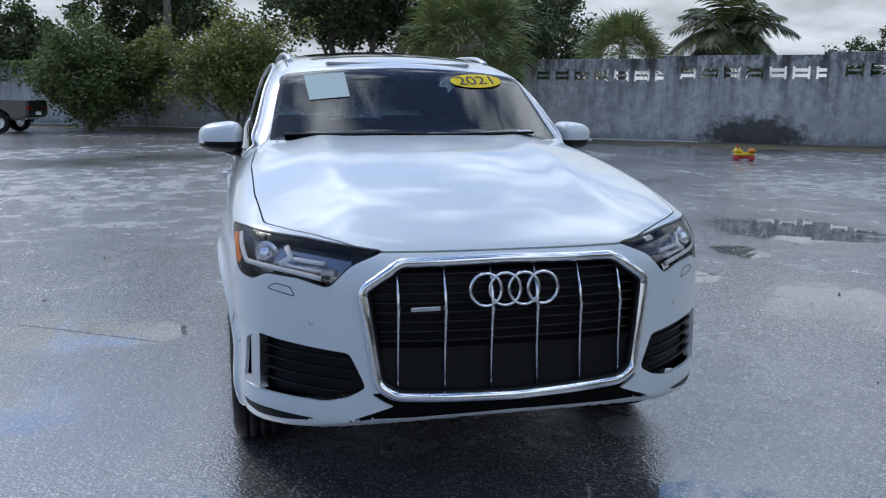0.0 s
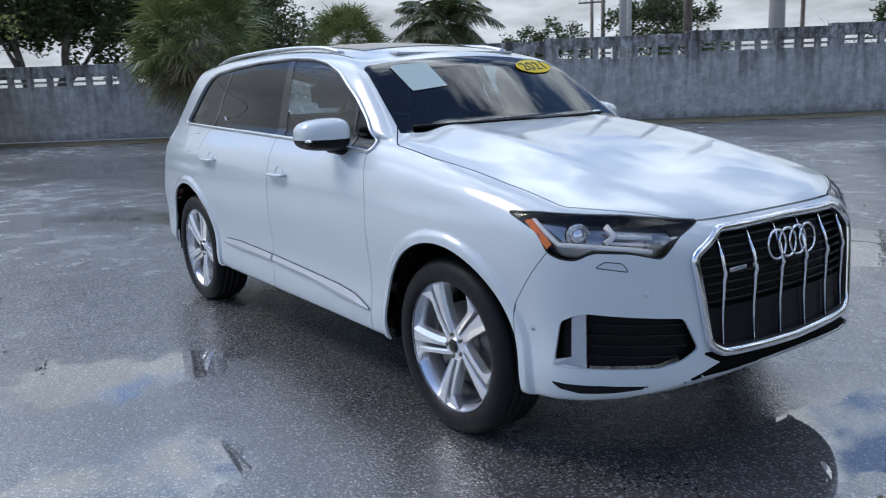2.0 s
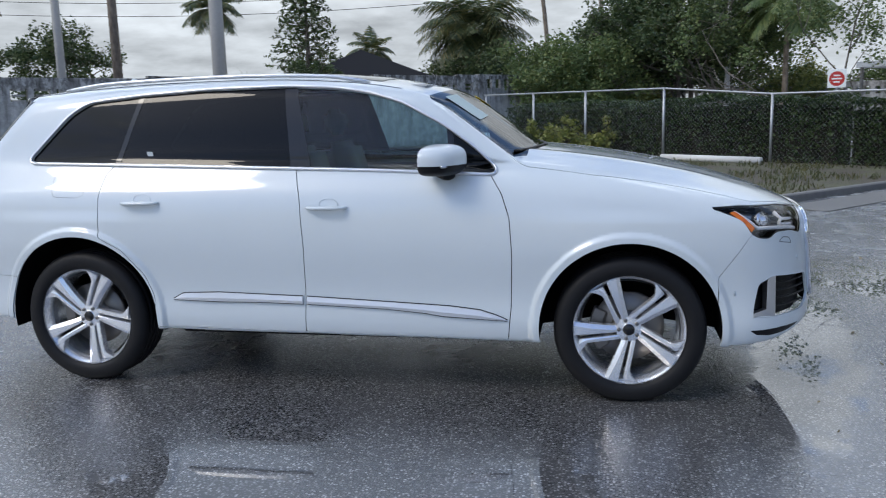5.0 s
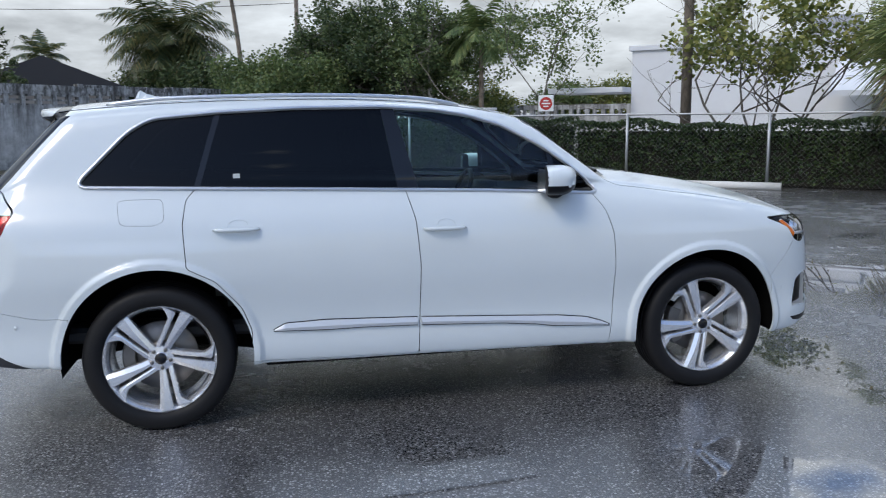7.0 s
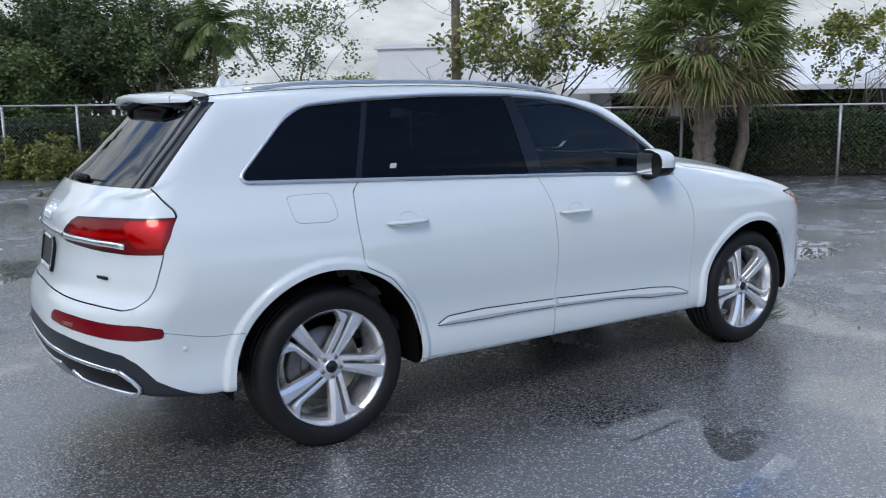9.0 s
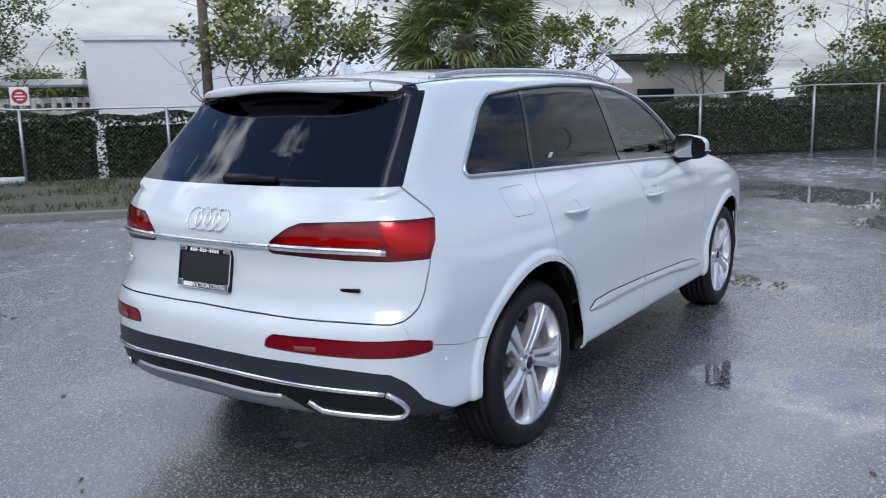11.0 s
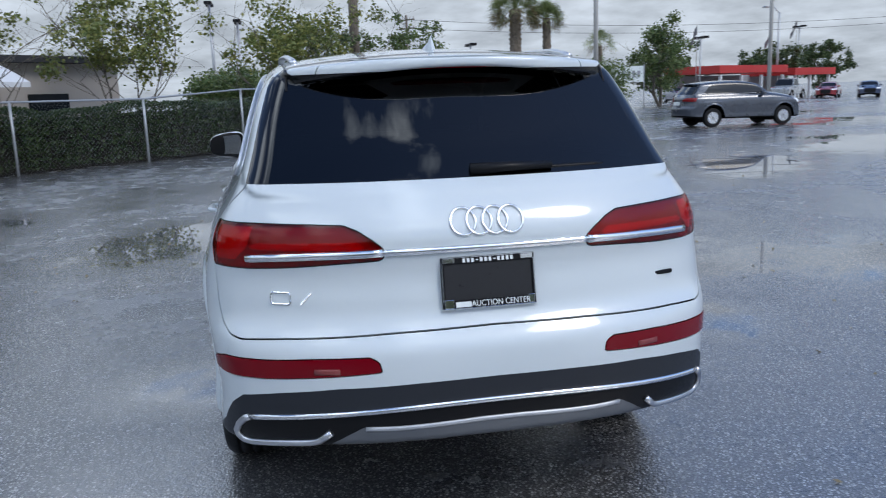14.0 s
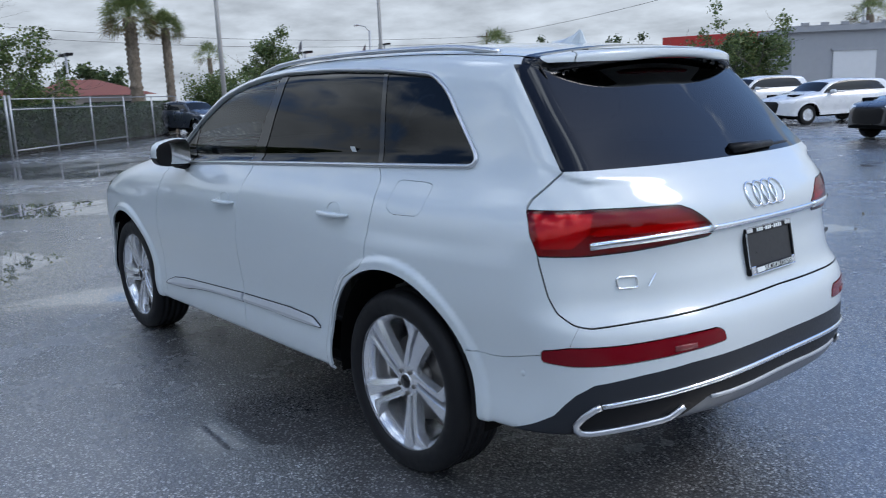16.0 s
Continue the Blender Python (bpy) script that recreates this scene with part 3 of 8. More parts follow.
def skin(h):
    """Surface nets over the half y >= 0, drawn onto the field's zero; points, normals, triangles."""
    xs, ys, zs = np.arange(-2.70, 2.58, h), (np.arange(0, int(1.05 / h)) - 0.5) * h, np.arange(0.20, 1.80, h)
    val = field(xs[:, None, None], ys[None, :, None], zs[None, None, :])
    neg = val < 0
    nx, ny, nz = neg.shape
    count = np.zeros((nx - 1, ny - 1, nz - 1), np.int8)
    for i in (0, 1):
        for j in (0, 1):
            for k in (0, 1):
                count += neg[i : nx - 1 + i, j : ny - 1 + j, k : nz - 1 + k]
    cells = np.argwhere((count > 0) & (count < 8))
    ident = -np.ones(count.shape, np.int64)
    ident[tuple(cells.T)] = np.arange(len(cells))
    p = np.c_[xs[cells[:, 0]], ys[cells[:, 1]], zs[cells[:, 2]]] + h / 2
    seam = cells[:, 1] == 0
    for _ in range(5):
        p[seam, 1] = 0
        g = gradient(p)
        f = field(*p.T)
        move = (f / np.maximum((g * g).sum(1), 0.05))[:, None] * g
        ln = np.linalg.norm(move, axis=1, keepdims=True)
        p = p - move * np.minimum(1, 0.6 * h / np.maximum(ln, 1e-9))
    p[seam, 1] = 0
    quads = []
    for ax in range(3):
        o = [1, 1, 1]
        o[ax] = 0
        s0 = tuple(slice(o[i], n - 1) for i, n in enumerate(neg.shape))
        s1 = tuple(slice(o[i] + (i == ax), n - 1 + (i == ax)) for i, n in enumerate(neg.shape))
        a, b = neg[s0], neg[s1]
        idx = np.argwhere(a != b)
        flip = a[tuple(idx.T)]
        idx = idx + o
        u, v = [(1, 2), (2, 0), (0, 1)][ax]
        du, dv = np.eye(3, dtype=int)[u], np.eye(3, dtype=int)[v]
        q = np.stack([ident[tuple((idx - d).T)] for d in (du + dv, dv, 0 * du, du)], 1)
        q[~flip] = q[~flip][:, ::-1]
        quads.append(q)
    q = np.concatenate(quads)
    q = q[(q >= 0).all(1)]
    n = gradient(p)
    n[seam, 1] = 0
    n /= np.linalg.norm(n, axis=1, keepdims=True)
    d1 = np.linalg.norm(p[q[:, 0]] - p[q[:, 2]], axis=1) <= np.linalg.norm(p[q[:, 1]] - p[q[:, 3]], axis=1)
    t = np.where(d1[:, None, None], q[:, [[0, 1, 2], [0, 2, 3]]], q[:, [[0, 1, 3], [1, 2, 3]]]).reshape(-1, 3)
    return p, n, t


def keep(mesh, f):
    """The part of a triangle mesh where f(points) < 0, cut along f = 0."""
    p, n, t = mesh
    if not len(t):
        return mesh
    v = f(p) if callable(f) else f
    v = np.where(np.abs(v) < 1e-7, 1e-7, v)
    ins = v[t] < 0
    c = ins.sum(1)
    out = [t[c == 3]]
    new_p, new_n, key = [p], [n], {}
    base = len(p)
    cut = t[(c == 1) | (c == 2)]
    if len(cut):
        k = ins[(c == 1) | (c == 2)]
        odd = np.where(k.sum(1) == 1, k.argmax(1), (~k).argmax(1))
        a = cut[np.arange(len(cut)), odd]
        b = cut[np.arange(len(cut)), (odd + 1) % 3]
        d = cut[np.arange(len(cut)), (odd + 2) % 3]
        e = np.sort(np.r_[np.c_[a, b], np.c_[a, d]], 1)
        ue, inv = np.unique(e, axis=0, return_inverse=True)
        inv = inv.ravel()
        w = (v[ue[:, 0]] / (v[ue[:, 0]] - v[ue[:, 1]]))[:, None]
        new_p.append(p[ue[:, 0]] * (1 - w) + p[ue[:, 1]] * w)
        nn = n[ue[:, 0]] * (1 - w) + n[ue[:, 1]] * w
        new_n.append(nn / np.linalg.norm(nn, axis=1, keepdims=True))
        ab, ad = base + inv[: len(cut)], base + inv[len(cut) :]
        one = k.sum(1) == 1
        out += [np.c_[a, ab, ad][one], np.c_[ab, b, d][~one], np.c_[ab, d, ad][~one]]
    p, n, t = np.concatenate(new_p), np.concatenate(new_n), np.concatenate(out)
    used = np.unique(t)
    remap = np.zeros(len(p), np.int64)
    remap[used] = np.arange(len(used))
    return p[used], n[used], remap[t]


def cut(mesh, f, gap=0.0):
    """Inside and outside of f, with a joint of half width gap left open between them."""
    v = f(mesh[0])
    return keep(mesh, v + gap), keep(mesh, gap - v)


def join(*meshes):
    p, n, t, o = [], [], [], 0
    for a, b, c in meshes:
        p.append(a), n.append(b), t.append(c + o)
        o += len(a)
    return np.concatenate(p), np.concatenate(n), np.concatenate(t)


def mirrored(mesh):
    f = np.array([1, -1, 1.0])
    return mesh[0] * f, mesh[1] * f, mesh[2][:, ::-1]


def rim(mesh, depth):
    """The mesh with its free edges turned inwards by depth."""
    p, n, t = mesh
    e = np.concatenate([t[:, [0, 1]], t[:, [1, 2]], t[:, [2, 0]]])
    s = np.sort(e, 1)
    _, inv, cnt = np.unique(s, axis=0, return_inverse=True, return_counts=True)
    e = e[cnt[inv.ravel()] == 1]
    e = e[~((np.abs(p[e[:, 0], 1]) < 1e-6) & (np.abs(p[e[:, 1], 1]) < 1e-6))]
    if not len(e):
        return mesh
    a, b = p[e[:, 0]], p[e[:, 1]]
    c, d = b - n[e[:, 1]] * depth, a - n[e[:, 0]] * depth
    fn = np.cross(a - b, n[e[:, 0]])
    fn /= np.maximum(np.linalg.norm(fn, axis=1, keepdims=True), 1e-9)
    fn = -fn
    k = len(e)
    i = np.arange(k)
    q = np.r_[np.c_[i + k, i, i + 2 * k], np.c_[i, i + 3 * k, i + 2 * k]]
    return join(mesh, (np.concatenate([a, b, c, d]), np.concatenate([fn] * 4), q))


def panel(name, mesh, material, parent, label="", depth=0.0, both=True):
    """A piece of the skin as an object; both: with its mirror image, as one piece across the middle."""
    if depth:
        mesh = rim(mesh, depth)
    if both:
        mesh = join(mesh, mirrored(mesh))
    p, n, t = mesh
    fn = np.cross(p[t[:, 1]] - p[t[:, 0]], p[t[:, 2]] - p[t[:, 0]])
    back = (fn * n[t].sum(1)).sum(1) < 0
    t = np.where(back[:, None], t[:, ::-1], t)
    me = bpy.data.meshes.new(name)
    me.vertices.add(len(p))
    me.vertices.foreach_set("co", p.astype(np.float32).ravel())
    me.loops.add(t.size)
    me.loops.foreach_set("vertex_index", t.astype(np.int32).ravel())
    me.polygons.add(len(t))
    me.polygons.foreach_set("loop_start", np.arange(0, t.size, 3, dtype=np.int32))
    me.update(calc_edges=True)
    me.polygons.foreach_set("use_smooth", np.ones(len(t), bool))
    me.normals_split_custom_set_from_vertices(n.astype(np.float32))
    return link(name, me, material, parent, label, smooth=False)


def pair(name, mesh, material, parent, label="", depth=0.0):
    """The same piece on both sides, as two objects: right (y < 0), then left."""
    return (panel(name, mirrored(mesh), material, parent, label, depth, both=False), panel(name, mesh, material, parent, label, depth, both=False))


def sheet(f, lo, hi):
    """Where the field is 0 along one axis: f(t) gives the points at depth t."""
    lo, hi = lo + 0.0, hi + 0.0
    for _ in range(20):
        mid = (lo + hi) / 2
        inside = field(*f(mid)) < 0
        lo, hi = np.where(inside, mid, lo), np.where(inside, hi, mid)
    return (lo + hi) / 2


def side_y(x, z):
    x, z = np.broadcast_arrays(np.asarray(x, float), np.asarray(z, float))
    return sheet(lambda t: (x, t, z), np.full(x.shape, 0.2), np.full(x.shape, 1.1))


def front_x(y, z):
    y, z = np.broadcast_arrays(np.asarray(y, float), np.asarray(z, float))
    return sheet(lambda t: (t, y, z), np.full(y.shape, 1.3), np.full(y.shape, 2.6))


def rear_x(y, z):
    y, z = np.broadcast_arrays(np.asarray(y, float), np.asarray(z, float))
    return sheet(lambda t: (t, y, z), np.full(y.shape, -1.5), np.full(y.shape, -2.75))


def top_z(x, y):
    x, y = np.broadcast_arrays(np.asarray(x, float), np.asarray(y, float))
    return sheet(lambda t: (x, y, t), np.full(x.shape, 0.6), np.full(x.shape, 1.9))


def polygon(u, v, pts, r=0.0):
    """Signed distance of (u, v) to an outline, below 0 inside; r rounds its corners outwards."""
    pts = np.array(pts, float)
    best, inside = np.full(u.shape, 1e9), np.zeros(u.shape, bool)
    for (ax, ay), (bx, by) in zip(pts, np.roll(pts, -1, 0)):
        ex, ey = bx - ax, by - ay
        t = np.clip(((u - ax) * ex + (v - ay) * ey) / (ex * ex + ey * ey), 0, 1)
        best = np.minimum(best, np.hypot(u - ax - t * ex, v - ay - t * ey))
        with np.errstate(divide="ignore", invalid="ignore"):
            cross = ((ay > v) != (by > v)) & (u < (bx - ax) * (v - ay) / (by - ay) + ax)
        inside ^= cross
    return np.where(inside, -best, best) - r


def rounded(pts, r, n=5):
    """An outline with its corners rounded by radius r."""
    out = []
    pts = [Vector(p) for p in pts]
    for i, p in enumerate(pts):
        a, b = (pts[i - 1] - p), (pts[(i + 1) % len(pts)] - p)
        k = min(r, a.length * 0.45, b.length * 0.45)
        s, e2 = p + a.normalized() * k, p + b.normalized() * k
        for j in range(n + 1):
            t = j / n
            out.append(tuple((1 - t) ** 2 * s + 2 * t * (1 - t) * p + t * t * e2))
    return out


def dense(pts, gap=0.02, closed=True):
    out = []
    m = len(pts)
    for i in range(m if closed else m - 1):
        a, b = Vector(pts[i]), Vector(pts[(i + 1) % m])
        k = max(1, int((b - a).length / gap))
        out += [tuple(a.lerp(b, j / k)) for j in range(k)]
    if not closed:
        out.append(tuple(pts[-1]))
    return out

# ---- cutting the car into its parts ----
car = thing("car", "white seven-seat SUV with chrome octagonal grille parked on wet asphalt", "car")
whole = skin(0.0118)
X, A, Z = (lambda p: p[:, 0]), (lambda p: np.abs(p[:, 1])), (lambda p: p[:, 2])


def wells(p):
    r = np.minimum(np.hypot(X(p) - AXLE, Z(p) - HUB_Z) - ARCH, np.hypot(X(p) + AXLE, Z(p) - HUB_Z) - ARCH_REAR)
    return np.maximum(r, 0.52 - A(p))


_, rest = cut(whole, wells)
under, rest = cut(rest, lambda p: np.maximum(Z(p) - floor_at(X(p)) - 0.010, 0))
shell_src = rest

# outlines: side glass (x, z); grille, lamps and rear glass in (y, z) or along the corner
DLO = rounded([(-1.845, 1.236), (-1.60, 1.490), (-1.49, 1.552), (-1.16, 1.583), (-0.75, 1.603), (-0.32, 1.607), (-0.05, 1.592), (0.15, 1.560), (0.33, 1.505),
               (0.55, 1.388), (0.72, 1.268), (0.848, 1.146), (0.2, 1.176), (-0.7, 1.204)], 0.05)
GRILLE = rounded([(0.0, 0.905), (0.375, 0.900), (0.500, 0.815), (0.455, 0.500), (0.40, 0.465), (0.0, 0.452), (-0.40, 0.465), (-0.455, 0.500), (-0.500, 0.815), (-0.375, 0.900)], 0.025)
on_glass = lambda p: np.maximum(polygon(X(p), Z(p), DLO), 0.5 - A(p))
glass_side, rest = cut(rest, on_glass, 0.0)
grille_hole, rest = cut(rest, lambda p: np.maximum(polygon(A(p), Z(p), GRILLE), 2.0 - X(p)))


def edge_screen(p):
    """Below 0 on the windscreen: between the pillars, above the cowl, below the roof's edge."""
    a, x, z = A(p), X(p), Z(p)
    plane = np.abs(z - 1.602 + 0.70 * (x - 0.372 - 0.125 * (1 - (a / 0.7) ** 2)))
    s = 1.602 - z
    return np.maximum.reduce([a - (0.635 + 0.25 * s), z - 1.590 + 0.02 * (a / 0.6) ** 2, plane - 0.02, 0.35 - x, 1.218 - z])


def edge_rear_glass(p):
    a, x, z = A(p), X(p), Z(p)
    return np.maximum.reduce([a - (0.735 - 0.30 * (z - 1.225)), 1.222 - z, z - 1.66, x + 1.7, np.abs(glass_rear_x(a, z) - x) - 0.03, -1.0 * np.ones_like(x)])


screen_glass, rest = cut(rest, edge_screen)
rear_glass, rest = cut(rest, edge_rear_glass)
strip_side = lambda p: A(p) - (0.735 - 0.30 * (Z(p) - 1.225)) + 0.75 * np.maximum(X(p) - glass_rear_x(A(p), Z(p)), 0)
pillar_trim, rest = cut(rest, lambda p: np.maximum.reduce([strip_side(p) - 0.050, 1.222 - Z(p), Z(p) - 1.575, X(p) + 1.75]))
pillar_in, rear_glass = cut(rear_glass, lambda p: 0.690 - 0.30 * (Z(p) - 1.225) - A(p))

# head lamps: cut by planes across the front corner, in s (round the corner) and z
corner = lambda p: A(p) - 0.75 * (X(p) - 2.34)
HEAD = [(0.431, 0.932), (0.532, 0.891), (0.605, 0.826), (0.629, 0.819), (0.756, 0.842), (0.915, 0.848), (0.994, 0.820), (1.060, 0.826), (1.105, 0.845), (1.146, 0.915), (1.262, 0.974), (1.12, 0.978), (0.772, 0.963)]
head_lens, rest = cut(rest, lambda p: np.maximum(polygon(corner(p), Z(p), rounded(HEAD, 0.02)), 1.5 - X(p)), 0.003)
VENT = [(1.053, 0.601), (0.984, 0.630), (0.944, 0.635), (0.52, 0.604), (0.49, 0.558), (0.448, 0.49), (0.52, 0.455), (0.624, 0.434), (0.947, 0.437), (1.082, 0.448)]
vent_hole, rest = cut(rest, lambda p: np.maximum(polygon(corner(p), Z(p), rounded(VENT, 0.02)), 1.8 - X(p)))
LIPGAP = [(-0.1, 0.448), (0.36, 0.452), (0.45, 0.474), (0.485, 0.474), (0.43, 0.440), (0.405, 0.431), (0.574, 0.363), (0.46, 0.386), (0.25, 0.396), (-0.1, 0.402)]
lip_hole, rest = cut(rest, lambda p: np.maximum(polygon(A(p), Z(p), LIPGAP), 2.2 - X(p)))
CHIN = [(1.100, 0.376), (1.039, 0.374), (0.876, 0.377), (0.613, 0.369), (0.804, 0.350), (0.971, 0.341), (1.057, 0.351)]

# tail lamps round the rear corner
tailcorner = lambda p: A(p) + 0.8 * (X(p) + 2.50)
TAIL = rounded([(0.344, 0.994), (0.345, 1.025), (0.378, 1.048), (0.44, 1.080), (0.499, 1.098), (0.62, 1.102), (0.87, 1.106), (1.139, 1.104), (1.136, 1.03), (1.106, 0.962), (0.907, 0.960), (0.72, 0.967), (0.494, 0.980), (0.363, 0.986)], 0.008)
tail_lens, rest = cut(rest, lambda p: np.maximum(polygon(tailcorner(p), Z(p), TAIL), X(p) + 1.9), 0.002)
REFL = rounded([(0.308, 0.650), (0.319, 0.682), (0.353, 0.698), (0.552, 0.694), (0.772, 0.683), (1.00, 0.678), (1.105, 0.660), (1.105, 0.622), (0.99, 0.617), (0.776, 0.622), (0.466, 0.640)], 0.008)
refl_lens, rest = cut(rest, lambda p: np.maximum(polygon(tailcorner(p), Z(p), REFL), X(p) + 1.9), 0.002)

# panels with open joints
J = 0.0028
GATE = rounded([(-0.1, 0.768), (0.27, 0.763), (0.667, 0.749), (0.846, 0.738), (0.90, 0.747), (0.925, 0.762), (0.955, 0.784), (0.98, 0.835), (1.005, 0.95), (1.02, 1.105), (1.0, 1.132), (0.947, 1.171), (0.884, 1.216), (0.80, 1.40), (0.70, 1.62), (-0.1, 1.62)], 0.015)
gate_side = lambda p: A(p) + 0.55 * (X(p) + 2.45)
gate, rest = cut(rest, lambda p: np.maximum(polygon(gate_side(p), Z(p), GATE), X(p) + 1.9 - 0.25 * (Z(p) - 1.2)), J)
back_low, rest = cut(rest, lambda p: np.maximum(X(p) - np.where(Z(p) < 0.62, -1.90, -1.92), Z(p) - 0.60 - 0.05 * step(X(p), -2.0, -2.3) - 0.5 * step(X(p), -2.30, -2.42)), 0.0013)
hood_line = lambda p: np.maximum(polygon(A(p), X(p), rounded([(0.80, 0.98), (0.825, 1.3), (0.82, 1.75), (0.795, 2.04), (0.71, 2.13), (0.58, 2.235), (0.43, 2.345), (0.25, 2.374), (-0.3, 2.380), (-0.3, 0.82), (0.70, 0.84)], 0.03)), 0.93 - Z(p))
hood, rest = cut(rest, hood_line, J)
RDOOR = rounded([(-1.255, 1.24), (-1.33, 1.16), (-1.348, 1.04), (-1.335, 0.83), (-1.20, 0.76), (-1.08, 0.62), (-1.035, 0.50), (-1.04, 0.335), (-0.180, 0.318), (-0.172, 0.52), (-0.165, 0.79), (-0.184, 1.03), (-0.235, 1.22), (-0.26, 1.60), (-1.14, 1.60)], 0.02)
FDOOR = rounded([(-0.235, 1.22), (-0.184, 1.03), (-0.165, 0.79), (-0.172, 0.52), (-0.180, 0.318), (0.895, 0.305), (0.912, 0.48), (0.92, 0.75), (0.908, 0.93), (0.868, 1.05), (0.80, 1.15), (0.70, 1.28), (0.30, 1.52), (-0.26, 1.60)], 0.02)
on_side = lambda pts: (lambda p: np.maximum.reduce([polygon(X(p), Z(p), pts), 0.6 - A(p), polygon(X(p), Z(p), DLO) * -1 - 0.02]))
rear_door, rest = cut(rest, on_side(RDOOR), J * 0.8)
front_door, rest = cut(rest, on_side(FDOOR), J * 0.8)
FUEL = rounded([(-1.655, 1.155), (-1.62, 1.163), (-1.44, 1.165), (-1.432, 1.06), (-1.48, 1.040), (-1.64, 1.045)], 0.03)
fuel, rest = cut(rest, lambda p: np.maximum(polygon(X(p), Z(p), FUEL), 0.6 - A(p)), 0.0009)
front_low, rest = cut(rest, lambda p: np.maximum(1.905 + 0.72 * np.clip(Z(p) - 0.64, 0, 0.3) - X(p), Z(p) - 0.935), 0.002)
fender, rest = cut(rest, lambda p: np.maximum(0.85 - X(p), Z(p) - 1.235), 0.0)

# rear bumper: grey band, black slot, silver diffuser
GREYBAND = [(-0.1, 0.612), (0.171, 0.609), (0.468, 0.600), (0.701, 0.580), (0.900, 0.556), (0.975, 0.520), (1.019, 0.484), (1.06, 0.443), (1.136, 0.402), (1.24, 0.35), (1.30, 0.25), (-0.1, 0.25)]
grey_low, back_low = cut(back_low, lambda p: polygon(tailcorner(p), Z(p), GREYBAND))
DIFF = [(-0.1, 0.479), (0.062, 0.479), (0.244, 0.472), (0.333, 0.469), (0.430, 0.470), (0.475, 0.443), (0.53, 0.405), (0.56, 0.25), (-0.1, 0.25)]
diffuser, grey_low = cut(grey_low, lambda p: polygon(A(p), Z(p), DIFF))
BLACKSLOT = [(-0.1, 0.537), (0.17, 0.531), (0.47, 0.523), (0.71, 0.505), (0.88, 0.483), (0.976, 0.43), (1.0, 0.36), (0.9, 0.25), (-0.1, 0.25)]
slot_low, grey_low = cut(grey_low, lambda p: polygon(tailcorner(p), Z(p), BLACKSLOT))
# front chin: black slot under the vents
skid, front_low = cut(front_low, lambda p: np.maximum.reduce([Z(p) - np.interp(A(p), [0, 0.25, 0.46, 0.574, 0.66], [0.402, 0.396, 0.386, 0.363, 0.340]), A(p) - 0.66, 2.1 - X(p)]))
chin, front_low = cut(front_low, lambda p: np.maximum(polygon(corner(p), Z(p), CHIN), 1.8 - X(p)))

under_lip, rest = cut(rest, lambda p: np.maximum.reduce([rest[1][:, 2] + 0.15, X(p) + 1.80, 1.46 - Z(p)]))
panel("spoiler_underside", under_lip, GLOSSBLACK, car, "gloss black underside of the spoiler")
panel("front_bumper", front_low, PAINT, car, depth=0.012)
panel("bonnet", hood, PAINT, car, depth=0.012)
panel("tailgate", gate, PAINT, car, depth=0.012)
panel("rear_bumper", back_low, PAINT, car, depth=0.012)
panel("lower_bumper_skirt", grey_low, GREYPLASTIC, car, "grey plastic lower bumper", depth=0.01)
panel("diffuser", diffuser, DIFFUSER, car, "satin silver diffuser", depth=0.015)
panel("bumper_slot", slot_low, BLACK, car, "black plastic", depth=0.0)
panel("skid_strip", skid, SILVER, car, "satin silver lower lip")
panel("roof_panel", rest, PAINT, car, depth=0.010)
pair("front_fender", fender, PAINT, car, depth=0.012)
pair("front_door", front_door, PAINT, car, depth=0.010)
pair("rear_door", rear_door, PAINT, car, depth=0.010)
panel("fuel_flap", mirrored(fuel), PAINT, car, depth=0.006, both=False)
panel("fuel_flap_blank", fuel, PAINT, car, depth=0.006, both=False)
panel("underbody", under, SHADE, car)
pair("chin_slot", chin, BLACK, car)
pair("rear_pillar_trim", join(pillar_trim, pillar_in), GLOSSBLACK, car, "gloss black trim")
windscreen = panel("windscreen", screen_glass, GLASS_CLEAR, car, "clear windscreen glass")
rear_window = panel("rear_window", rear_glass, GLASS_REAR, car, "dark tinted rear glass")

# black shell a finger below the skin, seen through the joints
sp, sn, st = keep(shell_src, lambda p: -np.minimum.reduce([polygon(X(p), Z(p), DLO) + np.where(A(p) < 0.5, 9, 0) - 0.02, polygon(A(p), Z(p), GRILLE) + np.where(X(p) < 2.0, 9, 0) - 0.02,
     edge_screen(p) - 0.015, edge_rear_glass(p) - 0.015, polygon(corner(p), Z(p), HEAD) + np.where(X(p) < 1.5, 9, 0), polygon(corner(p), Z(p), VENT) + np.where(X(p) < 1.8, 9, 0) - 0.01,
     polygon(tailcorner(p), Z(p), TAIL) + np.where(X(p) > -1.9, 9, 0), polygon(tailcorner(p), Z(p), REFL) + np.where(X(p) > -1.9, 9, 0)]))
panel("inner_shell", (sp - sn * 0.011, sn, st), SHADE, car)

# ---- side glass, split at the pillars; bright trim round it ----
gq, gr = cut(glass_side, lambda p: X(p) - (-1.262 + 0.30 * (Z(p) - 1.22)), 0.0)
gr, gf = cut(gr, lambda p: X(p) - (-0.20 - 0.19 * (Z(p) - 1.19)), 0.0)
bq, gq = cut(gq, lambda p: -1.292 + 0.30 * (Z(p) - 1.22) - X(p))
br, gr = cut(gr, lambda p: -0.262 - 0.16 * (Z(p) - 1.19) - X(p))
bf, gf = cut(gf, lambda p: X(p) - (-0.150 - 0.26 * (Z(p) - 1.19)))
bn, gf = cut(gf, lambda p: 0.595 - 0.10 * (Z(p) - 1.15) - X(p))
